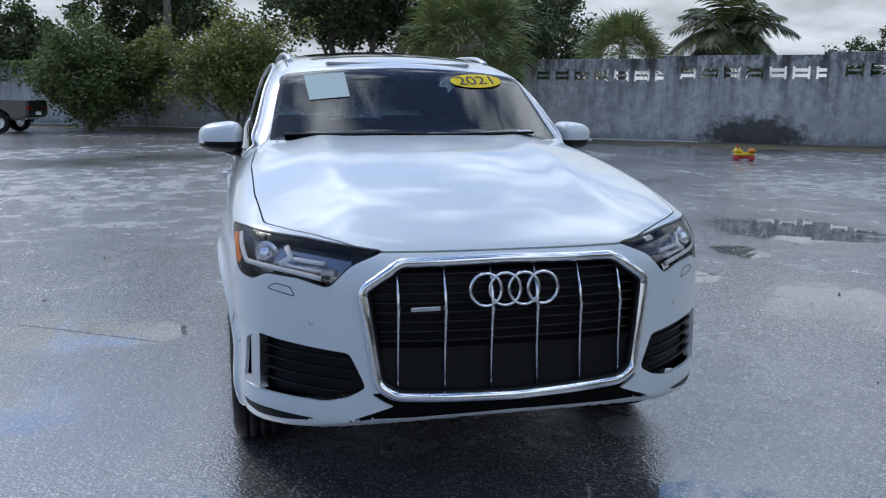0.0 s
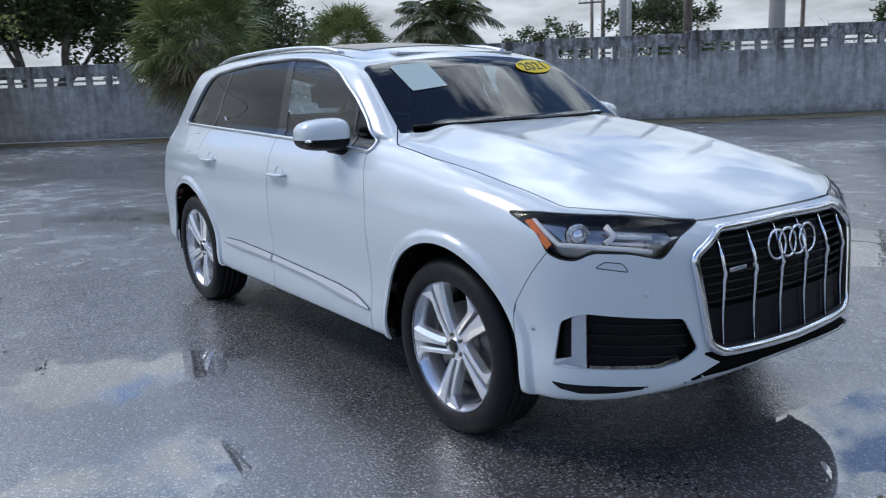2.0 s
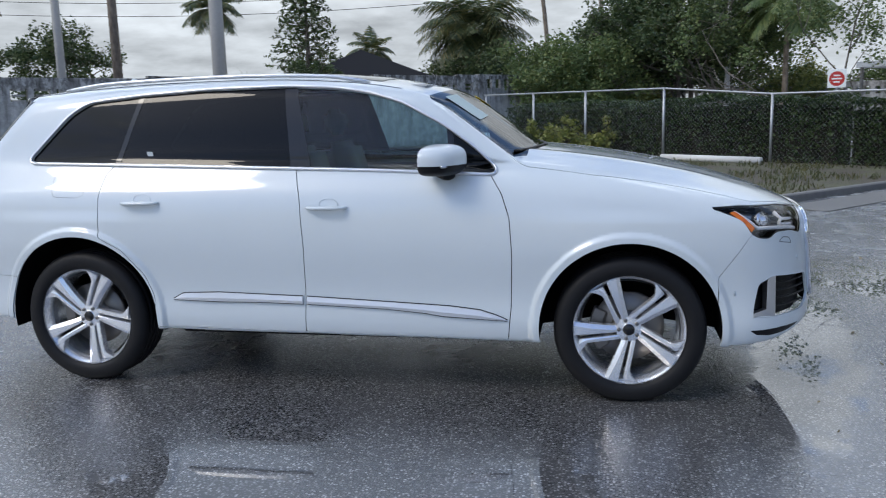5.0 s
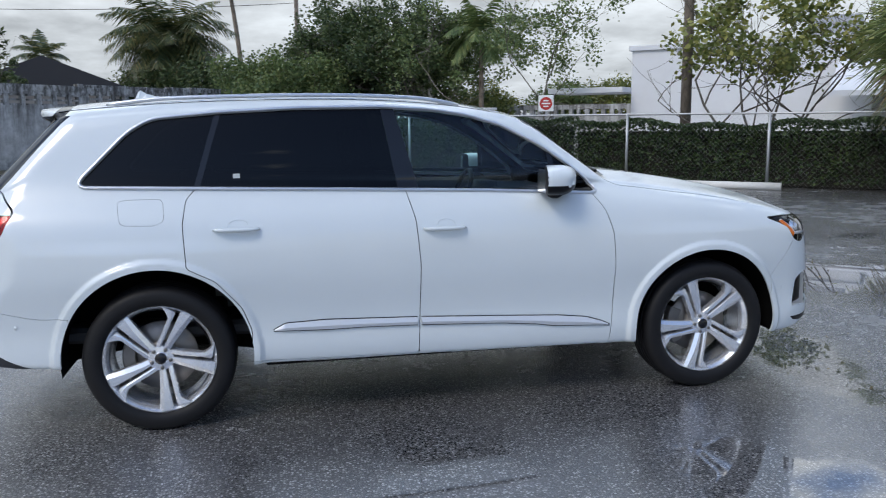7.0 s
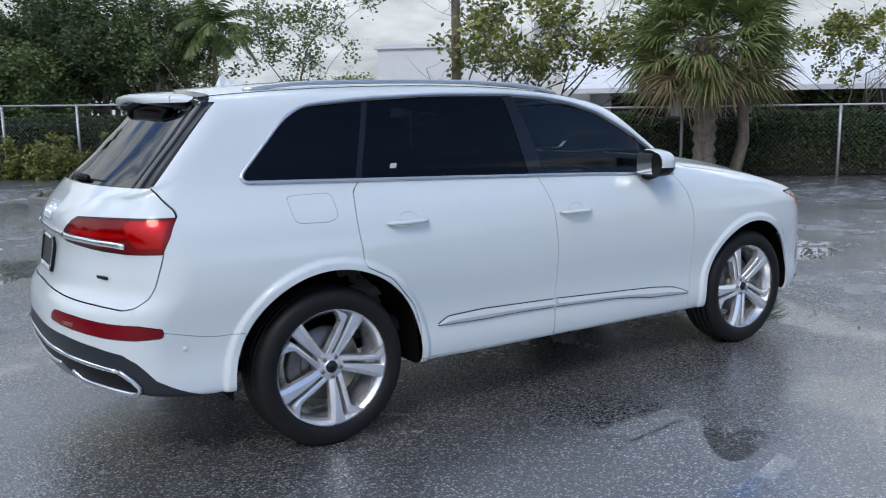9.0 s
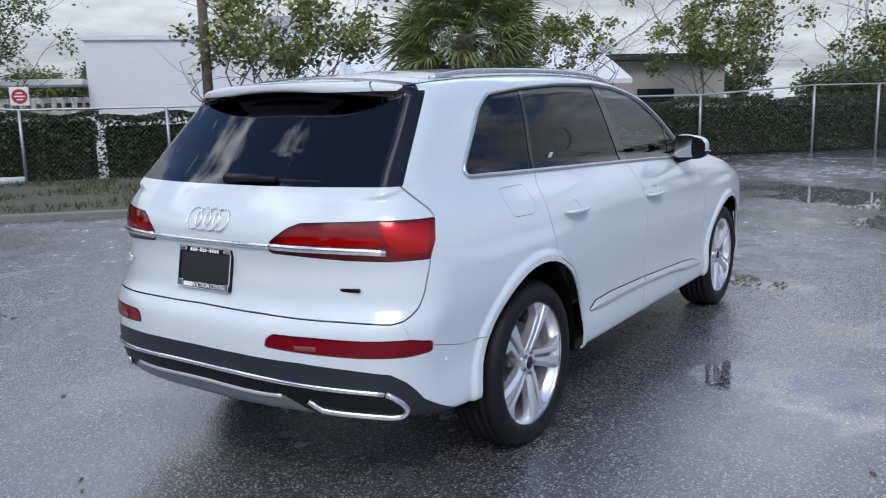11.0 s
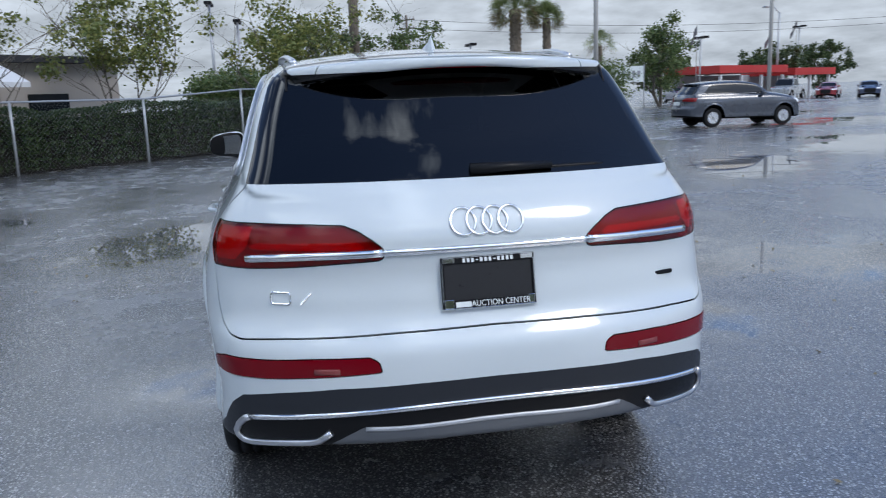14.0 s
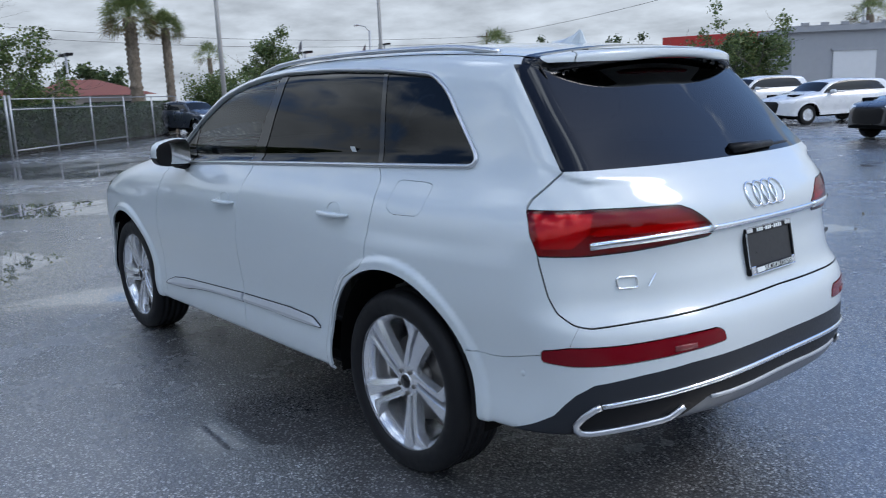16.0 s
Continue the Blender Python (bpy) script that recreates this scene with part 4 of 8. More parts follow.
sunk = lambda mesh, d: (mesh[0] - mesh[1] * d, mesh[1], mesh[2])
pair("rear_quarter_window", sunk(gq, 0.006), GLASS_DARK, car, "dark tinted glass")
pair("rear_door_window", sunk(gr, 0.006), GLASS_DARK, car, "dark tinted glass")
pair("front_door_window", sunk(gf, 0.006), GLASS_FRONT, car, "lightly tinted glass")
pair("quarter_pillar_trim", sunk(bq, 0.004), GLOSSBLACK, car, "gloss black trim")
pair("centre_pillar_trim", sunk(join(br, bf), 0.003), GLOSSBLACK, car, "gloss black trim")
nose_glass = keep(bn, lambda p: 0.625 - 0.10 * (Z(p) - 1.15) - X(p))
pair("mirror_triangle_glass", sunk(nose_glass, 0.006), GLASS_DARK, car)
pair("mirror_triangle_bar", sunk(keep(bn, lambda p: X(p) - 0.625 + 0.10 * (Z(p) - 1.15)), 0.003), GLOSSBLACK, car)


def on_flank(pts, out=0.0):
    """Points (x, z) laid onto the right flank, out metres proud of it."""
    x, z = np.array(pts, float).T
    return np.c_[x, -(side_y(x, z) + out), z]


def grown(pts, d):
    """The outline moved outward by d."""
    q = np.array(pts, float)
    e = np.roll(q, -1, 0) - np.roll(q, 1, 0)
    n = np.c_[e[:, 1], -e[:, 0]] / np.maximum(1e-9, np.linalg.norm(e, axis=1))[:, None]
    area = np.sum(q[:, 0] * np.roll(q[:, 1], -1) - np.roll(q[:, 0], -1) * q[:, 1])
    return [tuple(v) for v in q + n * d * (1 if area > 0 else -1)]


def flip_y(pts):
    return [(p[0], -p[1], p[2]) for p in pts]


def ribbon(bm, pts, normal_out, wide, thick):
    """A flat bar along points, with rounded edges."""
    tube(bm, pts, 1.0, 8, closed=False, flat=(thick, wide, normal_out))


def both_sides(name, pts, make, material, label=""):
    for q in (pts, flip_y(pts)):
        bm = bmesh.new()
        make(bm, [tuple(v) for v in q])
        bmesh.ops.recalc_face_normals(bm, faces=bm.faces[:])
        part(name, bm, material, car, label, smooth=True)


both_sides("window_trim", on_flank(dense(grown(DLO, 0.008), 0.02), 0.007), lambda b, q: tube(b, q, 0.0085, 8, closed=True), SATIN, "bright aluminium window trim")

# door blades low on the sides
BLADE_TOP = [(-0.935, 0.489), (-0.868, 0.524), (-0.659, 0.531), (-0.157, 0.516), (0.268, 0.496), (0.598, 0.480), (0.756, 0.463), (0.848, 0.435), (0.899, 0.412)]
BLADE_LOW = [(-0.935, 0.487), (-0.66, 0.479), (-0.46, 0.481), (-0.178, 0.475), (0.267, 0.458), (0.468, 0.441), (0.566, 0.426), (0.899, 0.410)]
for x0, x1 in ((-0.93, -0.187), (-0.163, 0.893)):
    for sgn in (1, -1):
        bm = bmesh.new()
        rows_ = []
        for x in np.linspace(x0, x1, 40):
            hi_, lo_ = (float(np.interp(x, *zip(*q))) for q in (BLADE_TOP, BLADE_LOW))
            zz = lo_ + (hi_ - lo_) * np.array([0.0, 0.06, 0.42, 0.94, 1.0])
            yy = side_y(np.full(5, x), zz) + min(1, (hi_ - lo_) / 0.03) * np.array([0.0, 0.012, 0.017, 0.010, 0.0]) + 0.002
            rows_.append([bm.verts.new((x, -sgn * y, z)) for y, z in zip(yy, zz)])
        for r0, r1 in zip(rows_, rows_[1:]):
            for k in range(4):
                bm.faces.new((r0[k], r0[k + 1], r1[k + 1], r1[k]))
        bm.faces.new(rows_[0]), bm.faces.new(rows_[-1])
        bmesh.ops.recalc_face_normals(bm, faces=bm.faces[:])
        part("door_blade", bm, BLADE, car, "satin silver blade trim")
for sgn in (1, -1):
    bm = bmesh.new()
    for q in (BLADE_TOP, BLADE_LOW):
        for x0, x1 in ((-0.93, -0.187), (-0.163, 0.893)):
            xs_ = np.linspace(x0, x1, 40)
            zs_ = np.interp(xs_, *zip(*q)) + (0.001 if q is BLADE_TOP else -0.001)
            tube(bm, [(x, -sgn * (y + 0.0030), z) for x, y, z in zip(xs_, side_y(xs_, zs_), zs_)], 0.0032, 6)
    part("blade_seam", bm, GREYPLASTIC, car)

# door handles: a bar over a shallow dished cup
for xc, zc in ((-1.09, 1.013), (-0.035, 0.985)):
    for sgn in (1, -1):
        y = float(side_y(xc, zc))
        bm = bmesh.new()
        pts = []
        for i in range(13):
            u = i / 12 * 2 - 1
            pts.append((xc + u * 0.108, -sgn * (float(side_y(xc + u * 0.108, zc)) + 0.030 * (1 - u**6) + 0.002), zc - 0.006 * u * 0))
        tube(bm, pts, [0.6 + 0.4 * (1 - (i / 6 - 1) ** 4) for i in range(13)], 10, flat=(0.011, 0.017, (0, -sgn, 0)))
        bmesh.ops.recalc_face_normals(bm, faces=bm.faces[:])
        h = part("door_handle", bm, PAINT, car, smooth=True)
        bm = bmesh.new()
        ring = []
        for k in range(28):
            a_ = k * math.tau / 28
            x_, z_ = xc + 0.01 + 0.050 * math.cos(a_), zc + 0.016 + 0.030 * math.sin(a_)
            ring.append((x_, -sgn * (float(side_y(x_, z_)) + 0.0015), z_))
        tube(bm, ring, 0.0018, 5, closed=True)
        part("handle_cup", bm, PAINT, h, smooth=True)

# mirrors
for sgn in (-1, 1):
    bm = bmesh.new()
    r = bmesh.ops.create_icosphere(bm, subdivisions=4, radius=1)
    for v in bm.verts:
        x, y, z = v.co
        x = math.copysign(abs(x) ** 0.75, x)
        y = math.copysign(abs(y) ** 0.62, y)
        z = math.copysign(abs(z) ** 0.68, z)
        taper = 1 - 0.22 * (y * 0.5 + 0.5)
        if x < -0.45:
            x = -0.45 - (abs(x) - 0.45) * 0.12
        v.co = (0.56 + x * 0.115 * (1 - 0.15 * y) - 0.035 * y, 0.965 + y * 0.112, 1.218 + (z * 0.086) * taper - 0.004 * y)
    low = [f for f in bm.faces if f.calc_center_median().z < 1.168]
    bmesh.ops.transform(bm, matrix=Matrix.Diagonal((1, sgn, 1, 1)), verts=bm.verts)
    bmesh.ops.recalc_face_normals(bm, faces=bm.faces[:])
    bm2 = bm.copy()
    bm.normal_update()
    dark_ = lambda f: f.calc_center_median().z < 1.200 or f.normal.x < -0.55
    bmesh.ops.delete(bm, geom=[f for f in bm.faces if dark_(f)], context="FACES")
    cap = part("door_mirror", bm, PAINT, car, "white mirror cap with black base", smooth=True)
    bm2.normal_update()
    bmesh.ops.delete(bm2, geom=[f for f in bm2.faces if not dark_(f)], context="FACES")
    part("mirror_base", bm2, BLACK, cap, smooth=True)
    bm = bmesh.new()
    tube(bm, [(0.60, sgn * 0.80, 1.125), (0.59, sgn * 0.86, 1.135), (0.575, sgn * 0.93, 1.16)], [1, 0.9, 1.1], 10, flat=(0.045, 0.028, (0, 0, 1)))
    part("mirror_arm", bm, BLACK, cap, smooth=True)
    bm = bmesh.new()
    prism(bm, rounded([(-0.092, -0.062), (0.085, -0.055), (0.092, 0.052), (-0.088, 0.066)], 0.03), 0.004,
          Matrix.Translation((0.496, sgn * 0.968, 1.216)) @ Matrix.Rotation(radians(-4 * sgn), 4, "Z") @ Matrix(((0, 0, 1, 0), (sgn, 0, 0, 0), (0, 1, 0, 0), (0, 0, 0, 1))))
    part("mirror_glass", bm, CHROME, cap, "silver mirror glass")
    bm = bmesh.new()
    tube(bm, [(0.56 + 0.113, sgn * 0.90, 1.193), (0.655, sgn * 0.98, 1.193), (0.60, sgn * 1.07, 1.193)], 0.006, 6)
    part("side_repeater", bm, SATIN, cap, smooth=True)

# roof rails
for sgn in (-1, 1):
    xs_ = np.linspace(0.12, -1.72, 40)
    ys_ = 0.575 + 0.02 * np.sin(np.linspace(0, math.pi, 40)) - 0.02 * step(xs_, -1.2, -1.8)
    zs_ = top_z(xs_, ys_) + 0.017 * np.minimum(1, np.minimum(np.linspace(0, 9, 40), np.linspace(7, 0, 40))) ** 0.7 + 0.002
    bm = bmesh.new()
    tube(bm, [(x, sgn * y, z) for x, y, z in zip(xs_, ys_, zs_)], 1.0, 10, flat=(0.016, 0.011, (0, 0, 1)))
    part("roof_rail", bm, SATIN, car, "satin aluminium roof rail", smooth=True)
    bm = bmesh.new()
    x2 = np.linspace(0.30, -2.0, 40)
    y2 = np.full(40, 0.603) - 0.01 * step(x2, -1.2, -2.0)
    tube(bm, [(x, sgn * y, z) for x, y, z in zip(x2, y2, top_z(x2, y2) + 0.0005)], 1.0, 6, flat=(0.004, 0.0015, (0, 0, 1)))
    part("roof_seam", bm, BLACK, car)

# roof fin and panoramic roof
bm = bmesh.new()
prof = [(-1.665, 0.0, 0.020), (-1.645, 0.042, 0.012), (-1.632, 0.052, 0.008), (-1.60, 0.030, 0.016), (-1.55, 0.012, 0.020), (-1.47, 0.0, 0.006)]
rows_ = []
for x, h_, w_ in prof:
    z0 = float(top_z(x, 0.0)) - 0.004
    rows_.append([bm.verts.new((x, s_ * w_ * (1.4 if k == 0 else 0.5), z0 + (0 if k == 0 else h_ + 0.006))) for k, s_ in ((0, -1), (1, -0.35), (1, 0.35), (0, 1))])
for r0, r1 in zip(rows_, rows_[1:]):
    for k in range(3):
        bm.faces.new((r0[k], r0[k + 1], r1[k + 1], r1[k]))
bm.faces.new(rows_[0]), bm.faces.new(rows_[-1])
bmesh.ops.recalc_face_normals(bm, faces=bm.faces[:])
part("antenna_fin", bm, PAINT, car, "white shark-fin aerial")
gp = keep(rest, lambda p: np.maximum.reduce([A(p) - 0.46, X(p) - 0.16, -1.02 - X(p), 1.5 - Z(p)]))
panel("glass_roof", (gp[0] + gp[1] * 0.003, gp[1], gp[2]), GLOSSBLACK, car, "black glass roof")

# ---- grille ----
def on_nose(y, z, out=0.0):
    y, z = np.asarray(y, float), np.asarray(z, float)
    return front_x(np.abs(y), z) + out


def nose_line(pts, out):
    y, z = np.array(pts, float).T
    return [tuple(v) for v in np.c_[on_nose(y, z, out), y, z]]


grille = part("grille", bmesh.new(), BLACK, car, "black slatted octagonal grille with chrome frame")
bm = bmesh.new()
gx = lambda y, z, d: float(on_nose(y, z)) - d
bmf = bmesh.new()
rows_ = []
for i in range(25):
    y = -0.52 + 1.04 * i / 24
    rows_.append([bmf.verts.new((float(on_nose(y, z)) - 0.055, y, z)) for z in (0.43, 0.55, 0.64, 0.75, 0.85, 0.92)])
for r0, r1 in zip(rows_, rows_[1:]):
    for k in range(5):
        bmf.faces.new((r0[k], r0[k + 1], r1[k + 1], r1[k]))
old = grille.data
bmesh.ops.recalc_face_normals(bmf, faces=bmf.faces[:])
bmf.to_mesh(old)
bmf.free()
bm.free()
bm = bmesh.new()
line = dense(GRILLE, 0.03)
tube(bm, nose_line(line, 0.006), 1.0, 8, closed=True, flat=(0.018, 0.014, (1, 0, 0)))
part("grille_frame", bm, CHROME, grille, "bright chrome frame", smooth=True)
bm = bmesh.new()
inner_line = dense(rounded([(y * 0.965, 0.685 + (z - 0.685) * 0.95) for y, z in [(0.0, 0.905), (0.375, 0.900), (0.500, 0.815), (0.455, 0.500), (0.40, 0.465), (0.0, 0.452), (-0.40, 0.465), (-0.455, 0.500), (-0.500, 0.815), (-0.375, 0.900)]], 0.02), 0.03)
tube(bm, nose_line(inner_line, -0.022), 1.0, 8, closed=True, flat=(0.012, 0.03, (1, 0, 0)))
part("grille_surround", bm, BLACK, grille, smooth=True)


def grille_half(z):
    pts = np.array([(0.375, 0.900), (0.500, 0.815), (0.455, 0.500), (0.40, 0.465)])
    return float(np.interp(z, pts[::-1, 1], pts[::-1, 0])) - 0.012


for i in range(8):
    z = 0.862 - 0.031 * i
    if z < 0.64:
        break
    hw = grille_half(z)
    bm = bmesh.new()
    ys_ = np.linspace(-hw, hw, 21)
    tube(bm, [(float(on_nose(y, z)) - 0.022, y, z) for y in ys_], 1.0, 6, flat=(0.0055, 0.012, (1, 0, 0)))
    part("slat", bm, BLACK, grille, smooth=True)
bm = bmesh.new()
rows_ = []
for i in range(21):
    u = i / 20 * 2 - 1
    rows_.append([bm.verts.new((float(on_nose(u * grille_half(z), z)) - 0.016, u * grille_half(z), z)) for z in (0.462, 0.50, 0.56, 0.622)])
for r0, r1 in zip(rows_, rows_[1:]):
    for k in range(3):
        bm.faces.new((r0[k], r0[k + 1], r1[k + 1], r1[k]))
bmesh.ops.recalc_face_normals(bm, faces=bm.faces[:])
part("lower_grille_plate", bm, BLACK, grille, "smooth black plate", smooth=True)
for y in (0.078, 0.235, 0.388):
    for sg in (-1, 1):
        top = 0.886 if y < 0.38 else 0.872
        bm = bmesh.new()
        ox = lambda z, o: (float(on_nose(y, z)) + o, sg * (y + 0.012 * (0.75 - z)), z)
        pts = [ox(top, -0.010), ox(0.80, 0.004), ox(0.745, 0.012), ox(0.725, 0.004), ox(0.70, 0.004), ox(0.60, -0.004), ox(0.475, -0.006)]
        tube(bm, pts, [0.8, 1, 1.15, 1.1, 0.9, 0.7, 0.6], 8, flat=(0.0055, 0.011, (1, 0, 0)))
        part("grille_bar", bm, CHROME, grille, "chrome upright bar", smooth=True)
EMB_Z = 0.812
for k in range(4):
    y = (k - 1.5) * 0.066
    bm = bmesh.new()
    xr = float(on_nose(0.1, EMB_Z)) + 0.010
    tube(bm, [(xr - 0.11 * 0.053 * math.sin(t) - 0.10 * (y + 0.053 * math.cos(t)) ** 2, y + 0.053 * math.cos(t), EMB_Z + 0.053 * math.sin(t)) for t in np.linspace(0, math.tau, 40, endpoint=False)], 0.0058, 8, closed=True)
    part("emblem_ring", bm, CHROME, grille, "chrome ring", smooth=True)
bm = bmesh.new()
box(bm, (2.405, -0.345, 0.742), (2.412, -0.245, 0.757), 0.002)
part("badge_bar", bm, SATIN, grille)

# ---- head lamps ----
def corner_pt(s_, z_, deep=0.0, rear=False):
    """A point round the front (or rear) corner of the left side at s and z, deep metres under the skin."""
    ys_ = np.linspace(0.02, 0.925, 60)
    zz = np.full(60, z_)
    xs_ = rear_x(ys_, zz) if rear else front_x(ys_, zz)
    ss = ys_ + 0.8 * (xs_ + 2.50) if rear else ys_ - 0.75 * (xs_ - 2.34)
    y = float(np.interp(s_, ss, ys_))
    p = np.array([[float(np.interp(y, ys_, xs_)), y, z_]])
    n = gradient(p)
    n /= np.linalg.norm(n)
    return (p - n * deep)[0]


def corner_strip(name, pts, deep, material, parent, sgn, wide=0.006, thick=0.004, rear=False, label=""):
    q = [corner_pt(s_, z_, deep, rear) * (1, sgn, 1) for s_, z_ in dense(pts, 0.03, closed=False)]
    bm = bmesh.new()
    tube(bm, q, 1.0, 8, flat=(wide, thick, ((-1 if rear else 1), sgn * 0.6, 0)))
    return part(name, bm, material, parent, label, smooth=True)


for sgn, mesh in ((-1, mirrored(head_lens)), (1, head_lens)):
    deep = (mesh[0] - mesh[1] * 0.05, mesh[1], mesh[2])
    lamp = panel("headlamp", deep, LAMPDARK, car, "clear head lamp with angular daytime light strips", both=False)
    lens = panel("lens", (mesh[0] - mesh[1] * 0.001, mesh[1], mesh[2]), LENS, lamp, both=False)
    lens.visible_shadow = False
    edge = dense(rounded(HEAD, 0.02), 0.03)
    bm = bmesh.new()
    tube(bm, [corner_pt(s_, z_, 0.004) * (1, sgn, 1) for s_, z_ in edge], 0.0035, 6, closed=True)
    part("lamp_rim", bm, GLOSSBLACK, lamp, smooth=True)
    c0 = corner_pt(0.975, 0.915, 0.045) * (1, sgn, 1)
    nrm = Vector((0.9, sgn * 0.43, 0)).normalized()
    turn = nrm.to_track_quat("Z", "Y").to_matrix().to_4x4()
    bm = bmesh.new()
    lathe(bm, [(0.0, 0.032), (0.012, 0.031), (0.026, 0.024), (0.033, 0.012), (0.034, 0.0)], 28, "z")
    bmesh.ops.transform(bm, matrix=Matrix.Translation(c0) @ turn, verts=bm.verts)
    part("projector_lens", bm, LENSBRIGHT, lamp, "clear projector lens", smooth=True)
    bm = bmesh.new()
    lathe(bm, [(0.034, 0.0), (0.040, 0.006), (0.045, 0.0), (0.044, -0.02)], 28, "z")
    bmesh.ops.transform(bm, matrix=Matrix.Translation(c0) @ turn, verts=bm.verts)
    part("projector_ring", bm, CHROME, lamp, smooth=True)
    for k, (s_, z_) in enumerate(((0.72, 0.875), (0.64, 0.872))):
        bm = bmesh.new()
        box(bm, (-0.028, -0.012, 0), (0.028, 0.012, 0.02), 0.004, Matrix.Translation(corner_pt(s_, z_, 0.045) * (1, sgn, 1)) @ turn)
        part("lamp_cell", bm, SATIN, lamp)
    corner_strip("light_strip", [(0.850, 0.941), (0.812, 0.908), (0.858, 0.879)], 0.016, LAMPWHITE, lamp, sgn, 0.012, 0.008)
    corner_strip("light_strip", [(0.812, 0.905), (0.651, 0.896)], 0.020, LAMPWHITE, lamp, sgn, 0.008, 0.006)
    corner_strip("light_strip", [(0.835, 0.880), (0.66, 0.868)], 0.020, LAMPWHITE, lamp, sgn, 0.006, 0.006)
    corner_strip("light_strip", [(1.160, 0.957), (1.060, 0.873), (0.93, 0.867), (0.779, 0.857), (0.655, 0.843)], 0.012, LAMPWHITE, lamp, sgn, 0.0095, 0.006)
    bm = bmesh.new()
    outline = [(1.190, 0.950), (1.160, 0.955), (1.085, 0.875), (1.105, 0.856)]
    lo = [bm.verts.new(corner_pt(s_, z_, 0.006) * (1, sgn, 1)) for s_, z_ in dense(outline, 0.03)]
    bm.faces.new(lo)
    bmesh.ops.triangulate(bm, faces=bm.faces[:])
    bmesh.ops.solidify(bm, geom=bm.faces[:], thickness=0.006)
    bmesh.ops.recalc_face_normals(bm, faces=bm.faces[:])
    part("amber_marker", bm, AMBER, lamp, "amber side marker")

# ---- lower intakes ----
for sgn, mesh in ((-1, mirrored(vent_hole)), (1, vent_hole)):
    intake = panel("front_intake", sunk(mesh, 0.045), BLACK, car, "black intake with a silver fin", both=False)
    for z_ in (0.585, 0.548, 0.511, 0.474):
        corner_strip("slat", [(0.50 if z_ > 0.5 else 0.54, z_ - 0.004), (0.945, z_ + 0.012)], 0.018, BLACK, intake, sgn, 0.004, 0.010)
    bm = bmesh.new()
    outline = [(0.945, 0.635), (0.985, 0.630), (1.004, 0.617), (1.006, 0.476), (1.082, 0.458), (1.082, 0.440), (1.008, 0.438), (0.945, 0.438)]
    front = [bm.verts.new(corner_pt(s_, z_, -0.004) * (1, sgn, 1)) for s_, z_ in outline]
    back_ = [bm.verts.new(corner_pt(s_, z_, 0.03) * (1, sgn, 1)) for s_, z_ in outline]
    bm.faces.new(front), bm.faces.new(list(reversed(back_)))
    for i in range(len(outline)):
        j = (i + 1) % len(outline)
        bm.faces.new((front[i], front[j], back_[j], back_[i]))
    bmesh.ops.recalc_face_normals(bm, faces=bm.faces[:])
    part("intake_fin", bm, SATIN, intake, "silver fin")
lipback = panel("centre_intake", sunk(lip_hole, 0.05), BLACK, car)
for sgn in (-1, 1):
    for s_, z_ in ((1.16, 0.56), (0.69, 0.70)):
        bm = bmesh.new()
        c0 = corner_pt(s_, z_, 0.0) * (1, sgn, 1)
        lathe(bm, [(0.0, 0.003), (0.009, 0.003), (0.0105, 0.0), (0.0125, 0.0015), (0.0135, 0.0)], 16, "z")
        bmesh.ops.transform(bm, matrix=Matrix.Translation(c0) @ Vector((0.7, sgn * 0.7, 0)).to_track_quat("Z", "Y").to_matrix().to_4x4(), verts=bm.verts)
        part("parking_sensor", bm, PAINT, car, smooth=True)
    bm = bmesh.new()
    washer = rounded([(0.79, 0.809), (0.866, 0.816), (0.907, 0.797), (0.764, 0.779)], 0.012)
    tube(bm, [corner_pt(s_, z_, 0.0003) * (1, sgn, 1) for s_, z_ in dense(washer, 0.02)], 0.0018, 5, closed=True)
    part("washer_cover_seam", bm, GREYPLASTIC, car)

for sgn in (-1, 1):
    for s_, z_ in ((1.17, 0.565),):
        bm = bmesh.new()
        c0 = corner_pt(s_, z_, 0.0, True) * (1, sgn, 1)
        lathe(bm, [(0.0, 0.003), (0.009, 0.003), (0.0105, 0.0), (0.0125, 0.0015), (0.0135, 0.0)], 16, "z")
        bmesh.ops.transform(bm, matrix=Matrix.Translation(c0) @ Vector((-0.5 if s_ > 1 else -1.0, sgn * (0.9 if s_ > 1 else 0.2), 0)).to_track_quat("Z", "Y").to_matrix().to_4x4(), verts=bm.verts)
        part("parking_sensor", bm, PAINT if s_ > 1 else GREYPLASTIC, car, smooth=True)

